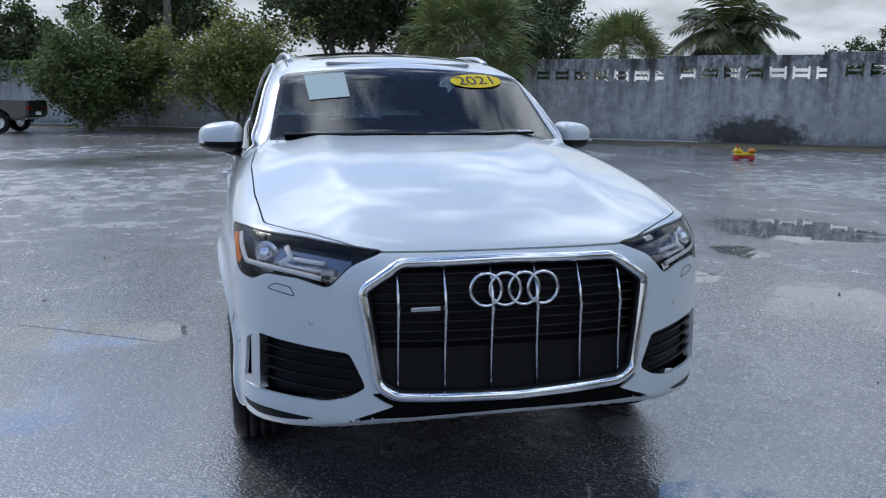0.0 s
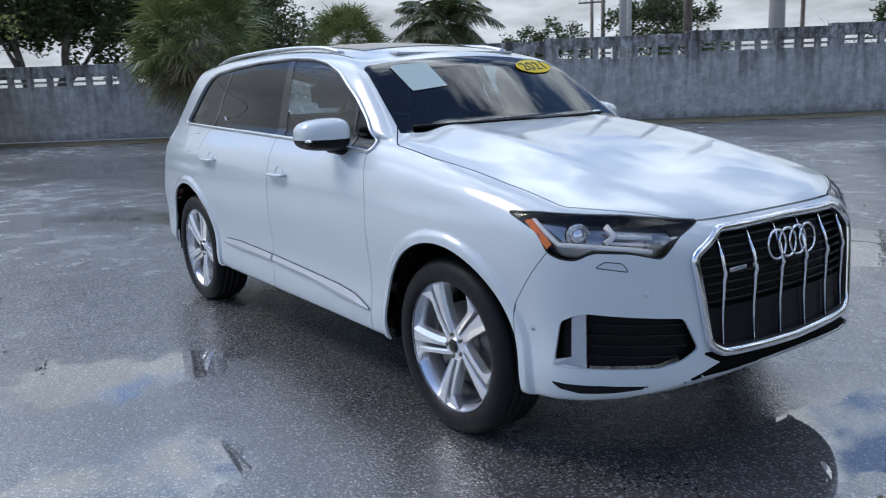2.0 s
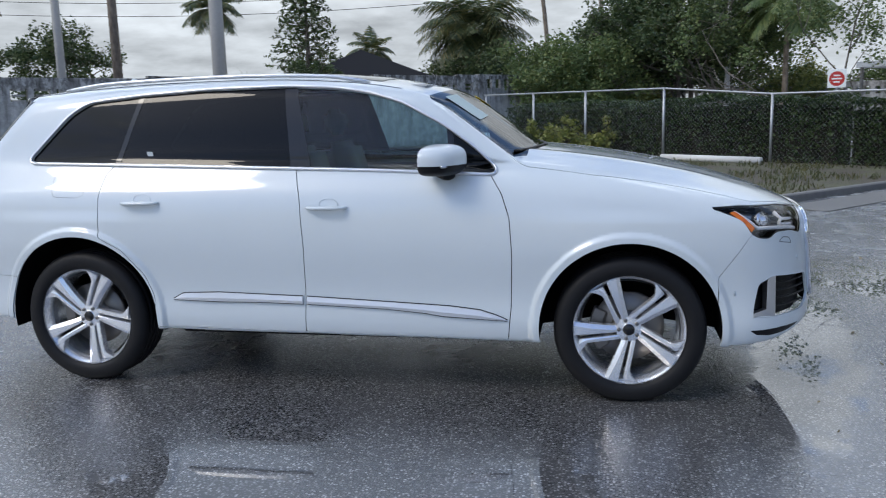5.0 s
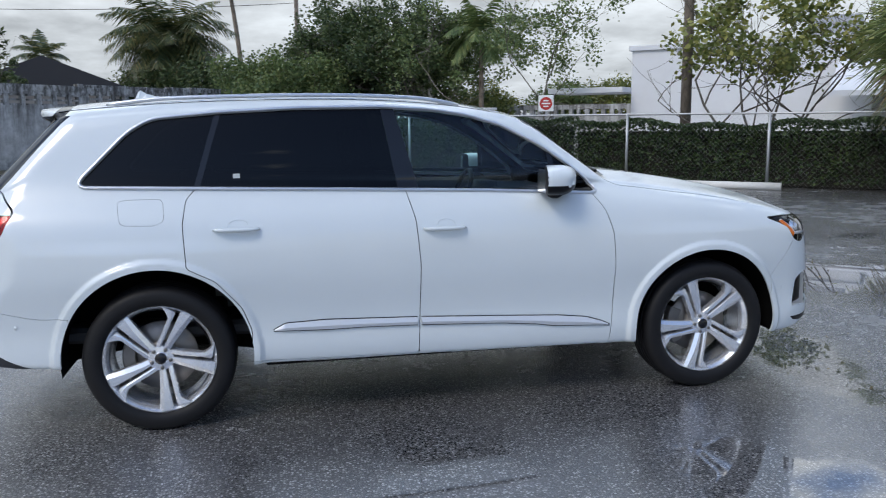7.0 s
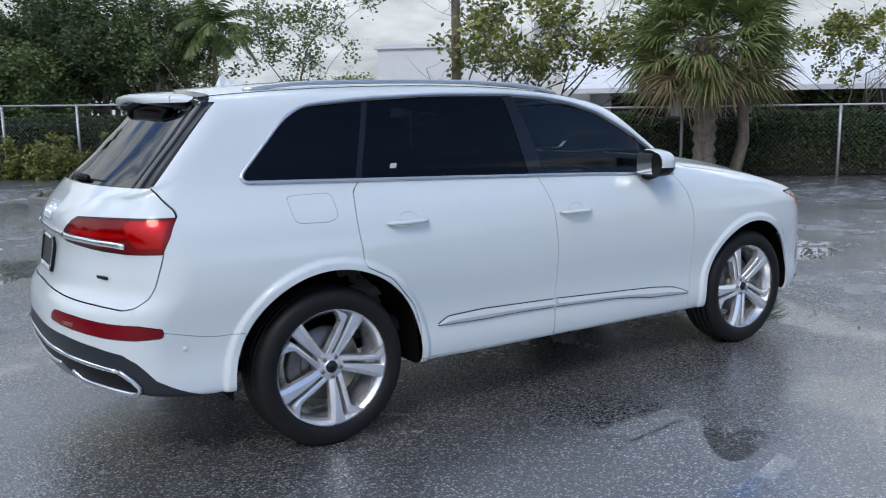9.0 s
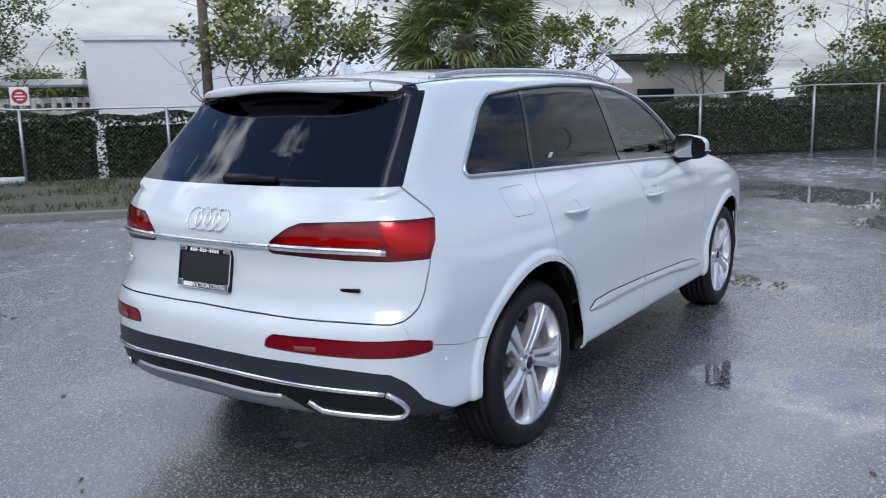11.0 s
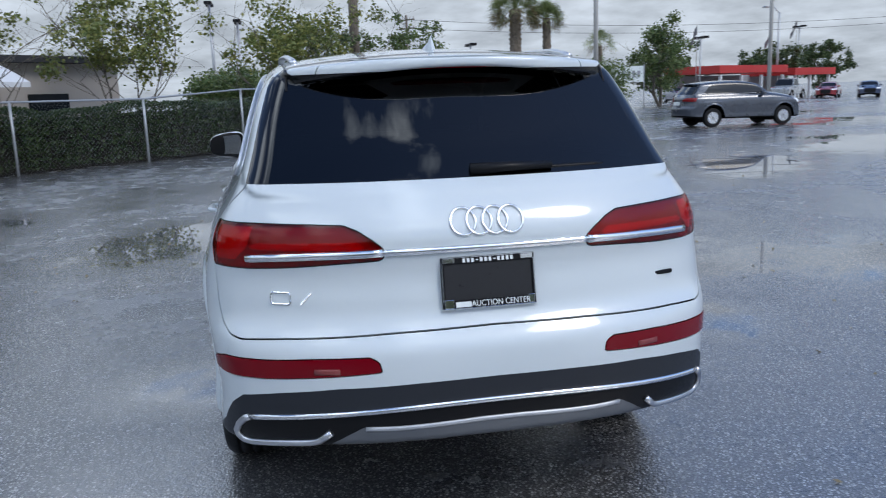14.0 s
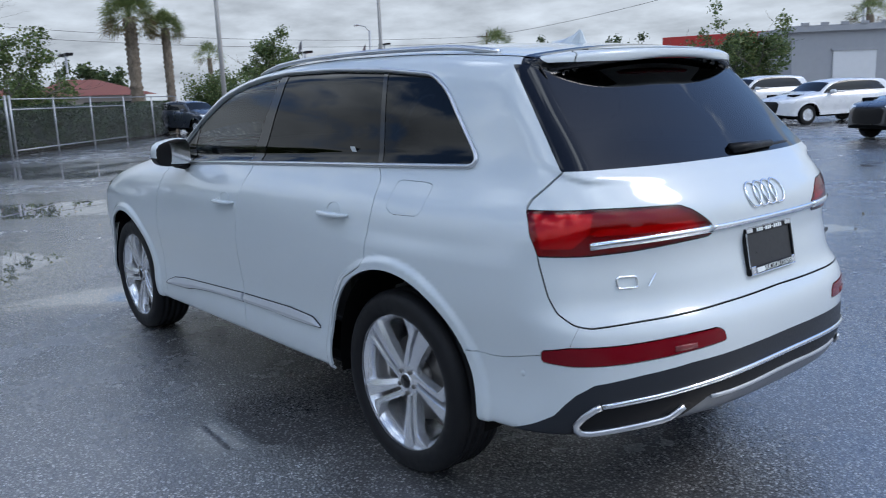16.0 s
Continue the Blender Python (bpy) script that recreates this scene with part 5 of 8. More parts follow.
# ---- tail lamps, bright bar, reflectors ----
for sgn, mesh in ((-1, mirrored(tail_lens)), (1, tail_lens)):
    lamp = panel("tail_lamp", sunk(mesh, 0.010), TAILDARK, car, "red tail lamp wrapping the corner", both=False)
    lens = panel("lens", sunk(mesh, -0.002), TAILLENS, lamp, depth=0.01, both=False)
    lens.visible_shadow = False
    inner = keep(mesh, lambda p: np.maximum(polygon(tailcorner(p), Z(p), [(0.88, 1.095), (1.12, 1.095), (1.10, 0.985), (0.97, 0.985), (0.90, 1.03)]), X(p) + 1.9))
    panel("tail_reflector", sunk(inner, 0.005), TAILBRIGHT, lamp, "bright red reflector", both=False)
    inner = keep(mesh, lambda p: np.maximum(polygon(tailcorner(p), Z(p), [(0.44, 1.048), (0.86, 1.044), (0.92, 1.022), (0.40, 1.022)]), X(p) + 1.9))
    panel("tail_reflector", sunk(inner, 0.006), TAILBRIGHT, lamp, "bright red reflector", both=False)
    bm = bmesh.new()
    tube(bm, [corner_pt(s_, z_, 0.001, True) * (1, sgn, 1) for s_, z_ in dense(TAIL, 0.03)], 0.0024, 6, closed=True)
    part("lamp_rim", bm, GLOSSBLACK, lamp, smooth=True)
    refl = panel("rear_reflector", sunk(refl_lens if sgn > 0 else mirrored(refl_lens), -0.003), TAILLENS2, car, "red bumper reflector", depth=0.012, both=False)
    corner_strip("reflector_window", [(0.46, 0.655), (0.56, 0.654)], -0.004, REDPALE, refl, sgn, 0.010, 0.003, rear=True)
    corner_strip("lamp_bar", [(0.348, 1.011), (0.60, 1.006), (0.80, 0.999), (0.90, 0.993)], -0.006, CHROME, lamp, sgn, 0.0135, 0.008, rear=True, label="bright chrome bar")
ys_ = np.linspace(-0.338, 0.338, 40)
bm = bmesh.new()
tube(bm, [(float(rear_x(abs(y), 1.011)) - 0.004, y, 1.011) for y in ys_], 1.0, 8, flat=(0.0115, 0.007, (-1, 0, 0)))
part("tailgate_bar", bm, CHROME, car, "bright chrome bar", smooth=True)

# rear bumper brightwork: one line that turns down round each end into an outlet frame
zl = lambda y: 0.537 - 0.053 * (abs(y) / 0.79) ** 2.2
line = [(y, zl(y)) for y in np.linspace(-0.785, 0.785, 61)]
bm = bmesh.new()
tube(bm, [(float(rear_x(abs(y), z)) - 0.005, y, z) for y, z in line], 1.0, 8, flat=(0.0100, 0.008, (-1, 0, 0)))
part("bumper_bright_line", bm, CHROME, car, "bright chrome line", smooth=True)
for sgn in (-1, 1):
    frame_line = [(0.515, 0.454), (0.545, 0.436), (0.575, 0.420), (0.61, 0.413), (0.749, 0.400), (0.904, 0.384), (0.950, 0.386), (0.970, 0.400), (0.972, 0.418), (0.945, 0.447), (0.90, 0.475), (0.875, 0.484)]
    q = [corner_pt(s_, z_, -0.006, True) * (1, sgn, 1) for s_, z_ in dense(frame_line, 0.02, closed=False)]
    bm = bmesh.new()
    tube(bm, q, 1.0, 8, flat=(0.012, 0.009, (-1, sgn * 0.5, 0)))
    part("outlet_frame", bm, SATIN, car, "satin chrome exhaust outlet frame", smooth=True)

bm = bmesh.new()
edge_ = [(-0.425, 0.464), (-0.333, 0.462), (-0.244, 0.464), (-0.062, 0.471), (0.062, 0.471), (0.244, 0.464), (0.333, 0.462), (0.425, 0.464)]
tube(bm, [(float(rear_x(abs(y), z)) - 0.002, y, z) for y, z in dense(edge_, 0.03, closed=False)], 1.0, 8, flat=(0.008, 0.005, (-1, 0, 0)))
part("diffuser_edge", bm, SILVER, car, "bright upper edge of the diffuser", smooth=True)

# ---- tailgate fittings ----
rx = lambda y, z: float(rear_x(abs(y), z))
for k in range(4):
    y0, z0 = (k - 1.5) * 0.052, 1.094
    bm = bmesh.new()
    tube(bm, [(rx(y0 + 0.041 * math.cos(t), z0 + 0.041 * math.sin(t)) - 0.004, y0 + 0.041 * math.cos(t), z0 + 0.041 * math.sin(t)) for t in np.linspace(0, math.tau, 36, endpoint=False)], 0.0042, 8, closed=True)
    part("emblem_ring", bm, CHROME, car, "chrome ring", smooth=True)
bm = bmesh.new()
tube(bm, [(rx(y0, z0) - 0.003, y0, z0) for y0, z0 in rounded([(0.630, 0.852), (0.690, 0.852), (0.690, 0.888), (0.630, 0.888)], 0.009)], 0.0032, 6, closed=True)
tube(bm, [(rx(0.580, 0.87) - 0.003, y0, z0) for y0, z0 in ((0.600, 0.853), (0.586, 0.868), (0.566, 0.888))], 0.0032, 6)
part("badge_bar", bm, CHROME, car)
bm = bmesh.new()
box(bm, (-0.006, -0.04, -0.007), (0.004, 0.04, 0.007), 0.002, Matrix.Translation((rx(0.648, 0.858), -0.648, 0.858)) @ Matrix.Rotation(radians(17), 4, "Z"))
part("badge_bar", bm, BLACK, car)

px_ = rx(0.1, 0.90) - 0.012
plate = thing("licence_plate_frame", "chrome licence plate frame with dark blank plate and lettering", "licence plate")
plate.matrix_basis = pose(px_, 0.006, 0.902, 0, 0, 0) @ Matrix.Rotation(radians(10), 4, "Y")
plate.parent = None
def plate_part(name, lo, hi, mat, bev=0.002, label=""):
    bm = bmesh.new()
    box(bm, lo, hi, bev)
    return part(name, bm, mat, plate, label)


plate_part("plate", (-0.001, -0.146, -0.072), (0.006, 0.146, 0.072), PLATEDARK, label="dark blank plate")
plate_part("frame_edge", (-0.006, -0.153, -0.083), (0.012, 0.153, -0.054), BLACK)
plate_part("frame_edge", (-0.006, -0.153, 0.060), (0.012, 0.153, 0.083), BLACK)
plate_part("frame_edge", (-0.006, -0.153, -0.056), (0.012, -0.143, 0.062), BLACK)
plate_part("frame_edge", (-0.006, 0.143, -0.056), (0.012, 0.153, 0.062), BLACK)
for lo, hi in (((-0.008, -0.148, 0.064), (-0.003, -0.108, 0.079)), ((-0.008, 0.108, 0.064), (-0.003, 0.148, 0.079)), ((-0.008, -0.148, -0.079), (-0.003, -0.128, -0.052)), ((-0.008, 0.118, -0.079), (-0.003, 0.148, -0.052)),
               ((-0.008, -0.1525, -0.06), (-0.003, -0.1485, 0.066)), ((-0.008, 0.1485, -0.06), (-0.003, 0.1525, 0.066)), ((-0.0085, -0.1525, 0.0795), (-0.003, 0.1525, 0.0835)), ((-0.0085, -0.1525, -0.0835), (-0.003, 0.1525, -0.0795))):
    plate_part("chrome_corner", lo, hi, CHROME, 0.0015)
for k in range(12):
    y = 0.078 - k * 0.0142
    z_ = 0.0015 if k in (3, 7) else 0.0065
    plate_part("number_bar", (-0.0085, y - 0.0042, 0.0705 - z_), (-0.005, y + 0.0042, 0.0705 + z_), PAPER, 0.0)
plate_part("name_bar", (-0.0085, 0.062, -0.077), (-0.005, 0.112, -0.060), PAPER, 0.0)
me = text_mesh("AUCTION CENTER", 0.0265, 0.0008)
ob = link("lettering", me, PAPER, plate, "white lettering reading AUCTION CENTER", smooth=False)
ob.matrix_basis = Matrix.Translation((-0.0075, -0.036, -0.0685)) @ Matrix(((0, 0, -1, 0), (-1, 0, 0, 0), (0, 1, 0, 0), (0, 0, 0, 1))) @ Matrix.Diagonal((0.86, 1, 1, 1))

# rear wiper and brake lamp under the spoiler
gxr = lambda y, z: float(glass_rear_x(abs(y), z))
bm = bmesh.new()
tube(bm, [(gxr(0.02, 1.245) - 0.012, 0.02, 1.245), (gxr(-0.10, 1.250) - 0.03, -0.10, 1.250), (gxr(-0.26, 1.248) - 0.028, -0.26, 1.248)], [1.3, 1.0, 0.8], 8, flat=(0.017, 0.014, (-1, 0, 0.5)))
wiper = part("rear_wiper", bm, BLACK, car, "black rear wiper", smooth=True)
bm = bmesh.new()
tube(bm, [(gxr(y, 1.240) - 0.010, y, 1.240 + 0.012 * 0) for y in np.linspace(-0.02, -0.46, 14)], [1.0] * 13 + [0.5], 6, flat=(0.008, 0.006, (-1, 0, 0.5)))
part("wiper_blade", bm, BLACK, wiper, smooth=True)
bm = bmesh.new()
tube(bm, [(-2.06 + 0.10 * y * y, y, 1.588) for y in np.linspace(-0.28, 0.28, 12)], 1.0, 6, flat=(0.010, 0.006, (0, 0, 1)))
part("high_brake_lamp", bm, TAILDARK, car, smooth=True)

# cowl, wipers and things on the windscreen
sx = lambda a_, z_: 0.372 + 0.125 * (1 - (a_ / 0.7) ** 2) - (z_ - 1.602) / 0.70
bm = bmesh.new()
rows_ = []
for y in np.linspace(-0.70, 0.70, 25):
    x0 = sx(abs(y), 1.235)
    rows_.append([bm.verts.new(v) for v in ((x0 - 0.02, y, 1.232), (x0 + 0.05, y, 1.212), (x0 + 0.10, y, 1.195))])
for r0, r1 in zip(rows_, rows_[1:]):
    for k in range(2):
        bm.faces.new((r0[k], r0[k + 1], r1[k + 1], r1[k]))
bmesh.ops.recalc_face_normals(bm, faces=bm.faces[:])
part("cowl", bm, BLACK, car, smooth=True)
for y0, y1 in ((-0.66, 0.02), (-0.05, 0.60)):
    bm = bmesh.new()
    tube(bm, [(sx(abs(y), z) + 0.016, y, z) for y, z in zip(np.linspace(y0, y1, 14), np.linspace(1.245, 1.252, 14))], 0.008, 6)
    part("front_wiper", bm, BLACK, car, smooth=True)


def on_screen(y, z, lift=0.004):
    a_ = abs(y)
    return (sx(a_, z) + 0.57 * lift, y, z + 0.82 * lift)


def screen_sheet(name, corners, mat, label, cat, lift=0.004, n=6):
    """A thin sheet behind or on the glass, between four (y, z) corners."""
    bm = bmesh.new()
    (a0, a1), (b0, b1), (c0_, c1), (d0, d1) = corners
    g = []
    for i in range(n + 1):
        u = i / n
        row = []
        for j in range(n + 1):
            v = j / n
            y = (1 - v) * ((1 - u) * a0 + u * b0) + v * ((1 - u) * d0 + u * c0_)
            z = (1 - v) * ((1 - u) * a1 + u * b1) + v * ((1 - u) * d1 + u * c1)
            row.append(bm.verts.new(on_screen(y, z, lift)))
        g.append(row)
    for i in range(n):
        for j in range(n):
            bm.faces.new((g[i][j], g[i + 1][j], g[i + 1][j + 1], g[i][j + 1]))
    bmesh.ops.recalc_face_normals(bm, faces=bm.faces[:])
    ob = part(name, bm, mat)
    return tagged(ob, label, cat)


screen_sheet("paper_notice", ((-0.535, 1.532), (-0.325, 1.548), (-0.318, 1.425), (-0.520, 1.405)), NOTICE, "white paper notice taped to the windscreen", "notice")
screen_sheet("small_label", ((0.515, 1.262), (0.60, 1.262), (0.605, 1.235), (0.52, 1.235)), PAPER, "small white label low on the windscreen", "label")
oval = thing("year_sticker", "yellow oval sticker reading 2021 on the windscreen", "sticker")
bm = bmesh.new()
oc = Vector(on_screen(0.385, 1.510, 0.004))
ax_u = (Vector(on_screen(0.45, 1.512, 0.006)) - Vector(on_screen(0.32, 1.508, 0.006))).normalized()
ax_n = Vector((0.57, 0.10, 0.82)).normalized()
ax_v = ax_n.cross(ax_u).normalized()
om = Matrix((( ax_u.x, ax_v.x, ax_n.x, oc.x), (ax_u.y, ax_v.y, ax_n.y, oc.y), (ax_u.z, ax_v.z, ax_n.z, oc.z), (0, 0, 0, 1)))
oval.matrix_basis = om
prism(bm, [(0.155 * math.cos(t), 0.062 * math.sin(t)) for t in np.linspace(0, math.tau, 48, endpoint=False)], 0.002)
part("oval", bm, YELLOW, oval)
me = text_mesh("2021", 0.105, 0.0006)
ob = link("lettering", me, INK, oval, "dark digits 2021", smooth=False)
ob.matrix_basis = Matrix.Translation((0, -0.002, 0.0036)) @ Matrix.Diagonal((1.15, 1, 1, 1))
for sgn, xq in ((-1, -1.083), (1, -1.067)):
    bm = bmesh.new()
    yq = float(side_y(xq, 1.262)) - 0.004
    prism(bm, [(-0.017, -0.02), (0.017, -0.02), (0.017, 0.02), (-0.017, 0.02)], 0.0012,
          Matrix.Translation((xq, sgn * yq, 1.262)) @ Matrix.Rotation(radians(-22 * sgn), 4, "X") @ Matrix(((1, 0, 0, 0), (0, 0, sgn, 0), (0, 1, 0, 0), (0, 0, 0, 1))))
    tagged(part("window_sticker", bm, PAPER), "small white sticker on the rear door glass", "sticker", "window stickers")

# ---- wheels ----
def tyre_mesh():
    bm = bmesh.new()
    half = [(0.274, 0.100), (0.280, 0.112), (0.296, 0.120), (0.312, 0.124), (0.335, 0.121), (0.352, 0.114), (0.364, 0.098), (0.370, 0.084)]
    tread = [(0.371, 0.075), (0.3715, 0.068), (0.3635, 0.067), (0.3635, 0.058), (0.3718, 0.057), (0.372, 0.026), (0.364, 0.025), (0.364, 0.014), (0.372, 0.013)]
    prof = half + tread
    lathe(bm, prof + [(r, -h) for r, h in reversed(prof)], 72, "y")
    me = bpy.data.meshes.new("tyre")
    bm.to_mesh(me)
    bm.free()
    return me


def spoke_mesh(slim):
    """A blade from the hub to the rim, its outer face towards +y: a broad twisted wedge, or the slim bar beside it with its flared corner."""
    bm = bmesh.new()
    rows_ = []
    n = 14
    for i in range(n + 1):
        u = i / n
        r = 0.044 + u * 0.214
        if slim:
            lo_, hi_ = 0.026 + 0.018 * u, 0.050 + 0.016 * u
            flare = max(0.0, (u - 0.70) / 0.30)
            hi_ += 0.058 * flare ** 1.2
            r -= 0.020 * flare * flare
        else:
            lo_, hi_ = -0.017 - 0.027 * u ** 1.3, 0.014 + 0.009 * u
        face = 0.082 - 0.022 * (1 - u) ** 2 + 0.002 * u
        ridge = lo_ + (hi_ - lo_) * (0.30 if slim else 0.62 - 0.35 * u)
        drop = 0.004 if slim else 0.012
        rows_.append([bm.verts.new(v) for v in ((lo_ - 0.002, face - 0.042, r), (lo_, face - drop, r), (ridge, face, r + 0.001), (hi_ - 0.003, face - 0.001, r), (hi_, face - 0.006, r), (hi_ + 0.002, face - 0.042, r))])
    for r0, r1 in zip(rows_, rows_[1:]):
        for k in range(6):
            bm.faces.new((r0[k], r0[(k + 1) % 6], r1[(k + 1) % 6], r1[k]))
    bm.faces.new(rows_[0]), bm.faces.new(rows_[-1])
    bmesh.ops.recalc_face_normals(bm, faces=bm.faces[:])
    me = bpy.data.meshes.new("spoke")
    bm.to_mesh(me)
    bm.free()
    return me


def simple(name, profile, n=40):
    bm = bmesh.new()
    lathe(bm, profile, n, "y")
    me = bpy.data.meshes.new(name)
    bm.to_mesh(me)
    bm.free()
    return me


TYRE_ME = tyre_mesh()
RIM_ME = simple("rim", [(0.267, 0.108), (0.268, 0.100), (0.260, 0.094), (0.252, 0.080), (0.246, 0.070), (0.240, 0.030), (0.232, -0.03), (0.240, -0.10), (0.266, -0.108), (0.250, -0.11), (0.226, -0.03), (0.236, 0.06)], 72)
HUB_ME = simple("hub", [(0.0, 0.064), (0.030, 0.064), (0.034, 0.060), (0.062, 0.056), (0.068, 0.040), (0.060, 0.0), (0.0, 0.0)], 40)
CAP_ME = simple("centre_cap", [(0.0, 0.068), (0.024, 0.067), (0.0285, 0.063), (0.029, 0.058)], 32)
NUT_ME = simple("lug_nut", [(0.0, 0.062), (0.008, 0.062), (0.010, 0.058), (0.010, 0.046)], 12)
DISC_ME = simple("brake_disc", [(0.07, 0.012), (0.175, 0.012), (0.176, 0.0), (0.175, -0.012), (0.07, -0.012)], 48)
BELL_ME = simple("disc_bell", [(0.0, 0.036), (0.075, 0.036), (0.082, 0.012)], 32)
SPOKES = [spoke_mesh(False), spoke_mesh(True)]
for me in (RIM_ME, *SPOKES):
    me.transform(Matrix.Diagonal((1.03, 1.0, 1.03, 1.0)))
CALIPER_ME = bpy.data.meshes.new("caliper")
bm = bmesh.new()
for k in range(5):
    t = radians(-28 + 14 * k)
    box(bm, (-0.026, -0.03, 0.125), (0.026, 0.03, 0.192), 0.006, Matrix.Rotation(t, 4, "Y"))
bm.to_mesh(CALIPER_ME)
bm.free()
for me, mat in ((TYRE_ME, RUBBER), (RIM_ME, ALLOY), (HUB_ME, ALLOY), (CAP_ME, GLOSSBLACK), (NUT_ME, IRON), (DISC_ME, IRON), (BELL_ME, IRON), (CALIPER_ME, IRON), (SPOKES[0], ALLOY), (SPOKES[1], ALLOY)):
    me.materials.append(mat)
    me.polygons.foreach_set("use_smooth", np.ones(len(me.polygons), bool))
for me in (SPOKES[0], SPOKES[1], CALIPER_ME, RIM_ME, HUB_ME):
    me.polygons.foreach_set("use_smooth", np.zeros(len(me.polygons), bool))
RIM_ME.polygons.foreach_set("use_smooth", np.ones(len(RIM_ME.polygons), bool))


def wheel(x, side, turn):
    """side: 1 on the left, -1 on the right; turn: degrees of the first spoke from upright."""
    w = new("wheel", RIM_ME)
    w.parent = car
    w["label"] = "alloy wheel with five twin spokes and wet black tyre"
    w.matrix_basis = pose(x, side * 0.810, HUB_Z - 0.004, 0, 0, 0 if side > 0 else 180)

    def add(name, me, m=Matrix()):
        o = new(name, me)
        o.parent = w
        o.matrix_basis = m
        return o

    add("tyre", TYRE_ME)
    for k in range(5):
        m = Matrix.Rotation(radians(turn + 72 * k), 4, "Y")
        m = m @ Matrix.Translation((0, 0.020, 0))
        add("spoke", SPOKES[0], m)
        add("spoke", SPOKES[1], m)
        add("lug_nut", NUT_ME, Matrix.Rotation(radians(turn + 72 * k), 4, "Y") @ Matrix.Translation((0, 0.026, 0.048)))
    add("hub", HUB_ME, Matrix.Translation((0, 0.022, 0)))
    add("centre_cap", CAP_ME, Matrix.Translation((0, 0.025, 0)))
    add("brake_disc", DISC_ME)
    add("disc_bell", BELL_ME)
    add("caliper", CALIPER_ME, Matrix.Rotation(radians(95), 4, "Y"))


wheel(AXLE, -1, 20)
wheel(-AXLE, -1, -30)
wheel(AXLE, 1, 20)
wheel(-AXLE, 1, 40)

# wheel wells and underside
for x, arch in ((AXLE, ARCH), (-AXLE, ARCH_REAR)):
    for sgn in (-1, 1):
        bm = bmesh.new()
        rings_ = []
        for k in range(25):
            t = radians(-9 + 198 * k / 24)
            rings_.append([bm.verts.new((x + r * math.cos(t), sgn * y, HUB_Z + r * math.sin(t))) for r, y in ((arch + 0.010, 0.90), (arch + 0.012, 0.75), (arch + 0.012, 0.56), (0.10, 0.56))])
        for r0, r1 in zip(rings_, rings_[1:]):
            for k in range(3):
                bm.faces.new((r0[k], r0[k + 1], r1[k + 1], r1[k]))
        bmesh.ops.recalc_face_normals(bm, faces=bm.faces[:])
        part("wheel_arch_liner", bm, SHADE, car, smooth=True)
bm = bmesh.new()
box(bm, (-1.00, -0.80, 0.26), (1.00, 0.80, 0.36), 0.03)
part("floor_pan", bm, SHADE, car)
bm = bmesh.new()
tube(bm, [(-1.49, -0.80, 0.37), (-1.49, 0.80, 0.37)], 0.05, 10)
tube(bm, [(1.49, -0.80, 0.37), (1.49, 0.80, 0.37)], 0.05, 10)
part("axle", bm, SHADE, car)

# ---- cabin ----
bm = bmesh.new()
box(bm, (-2.0, -0.72, 0.42), (1.0, 0.72, 0.50), 0.02)
part("cabin_floor", bm, CABIN, car)
for sg in (-1, 1):
    bm = bmesh.new()
    box(bm, (-1.0, sg * 0.80 - 0.03, 0.5), (0.85, sg * 0.80 + 0.03, 1.13), 0.02)
    box(bm, (-1.9, sg * 0.78 - 0.03, 0.92), (-1.02, sg * 0.78 + 0.03, 1.13), 0.02)
    part("door_lining", bm, LEATHER, car)
bm = bmesh.new()
box(bm, (0.48, -0.74, 0.75), (0.98, 0.74, 1.10), 0.06, seg=3)
box(bm, (0.42, 0.20, 1.00), (0.62, 0.56, 1.13), 0.04, seg=3)
part("dashboard", bm, CABIN, car, "dark grey dashboard", smooth=True)
bm = bmesh.new()
tube(bm, [(0.36 + 0.06 * math.sin(t), 0.38 + 0.18 * math.cos(t), 1.03 + 0.17 * math.sin(t)) for t in np.linspace(0, math.tau, 32, endpoint=False)], 0.016, 8, closed=True)
tube(bm, [(0.37, 0.21, 1.03), (0.37, 0.55, 1.03)], 0.014, 6)
tube(bm, [(0.37, 0.38, 1.03), (0.60, 0.38, 1.00)], 0.03, 8)
part("steering_wheel", bm, BLACK, car, smooth=True)


def seat(x, y):
    bm = bmesh.new()
    box(bm, (x - 0.28, y - 0.25, 0.55), (x + 0.25, y + 0.25, 0.72), 0.06, seg=3)
    box(bm, (-0.07, -0.25, 0.0), (0.07, 0.25, 0.62), 0.055, Matrix.Translation((x - 0.25, y, 0.68)) @ Matrix.Rotation(radians(-16), 4, "Y"), seg=3)
    ob = part("seat", bm, LEATHER, car, "dark leather seat", smooth=True)
    bm = bmesh.new()
    box(bm, (-0.05, -0.13, 0.0), (0.05, 0.13, 0.17), 0.04, Matrix.Translation((x - 0.44, y, 1.32)) @ Matrix.Rotation(radians(-8), 4, "Y"), seg=3)
    part("head_restraint", bm, LEATHER, ob, smooth=True)


for x, y in ((0.05, 0.38), (0.05, -0.38), (-0.95, 0.40), (-0.95, -0.40)):
    seat(x, y)
bm = bmesh.new()
box(bm, (-0.10, -0.40, 1.595), (0.40, 0.40, 1.61), 0.004)
part("headliner", bm, HEADCLOTH, car)

# ---- plants ----
rng = np.random.default_rng(7)


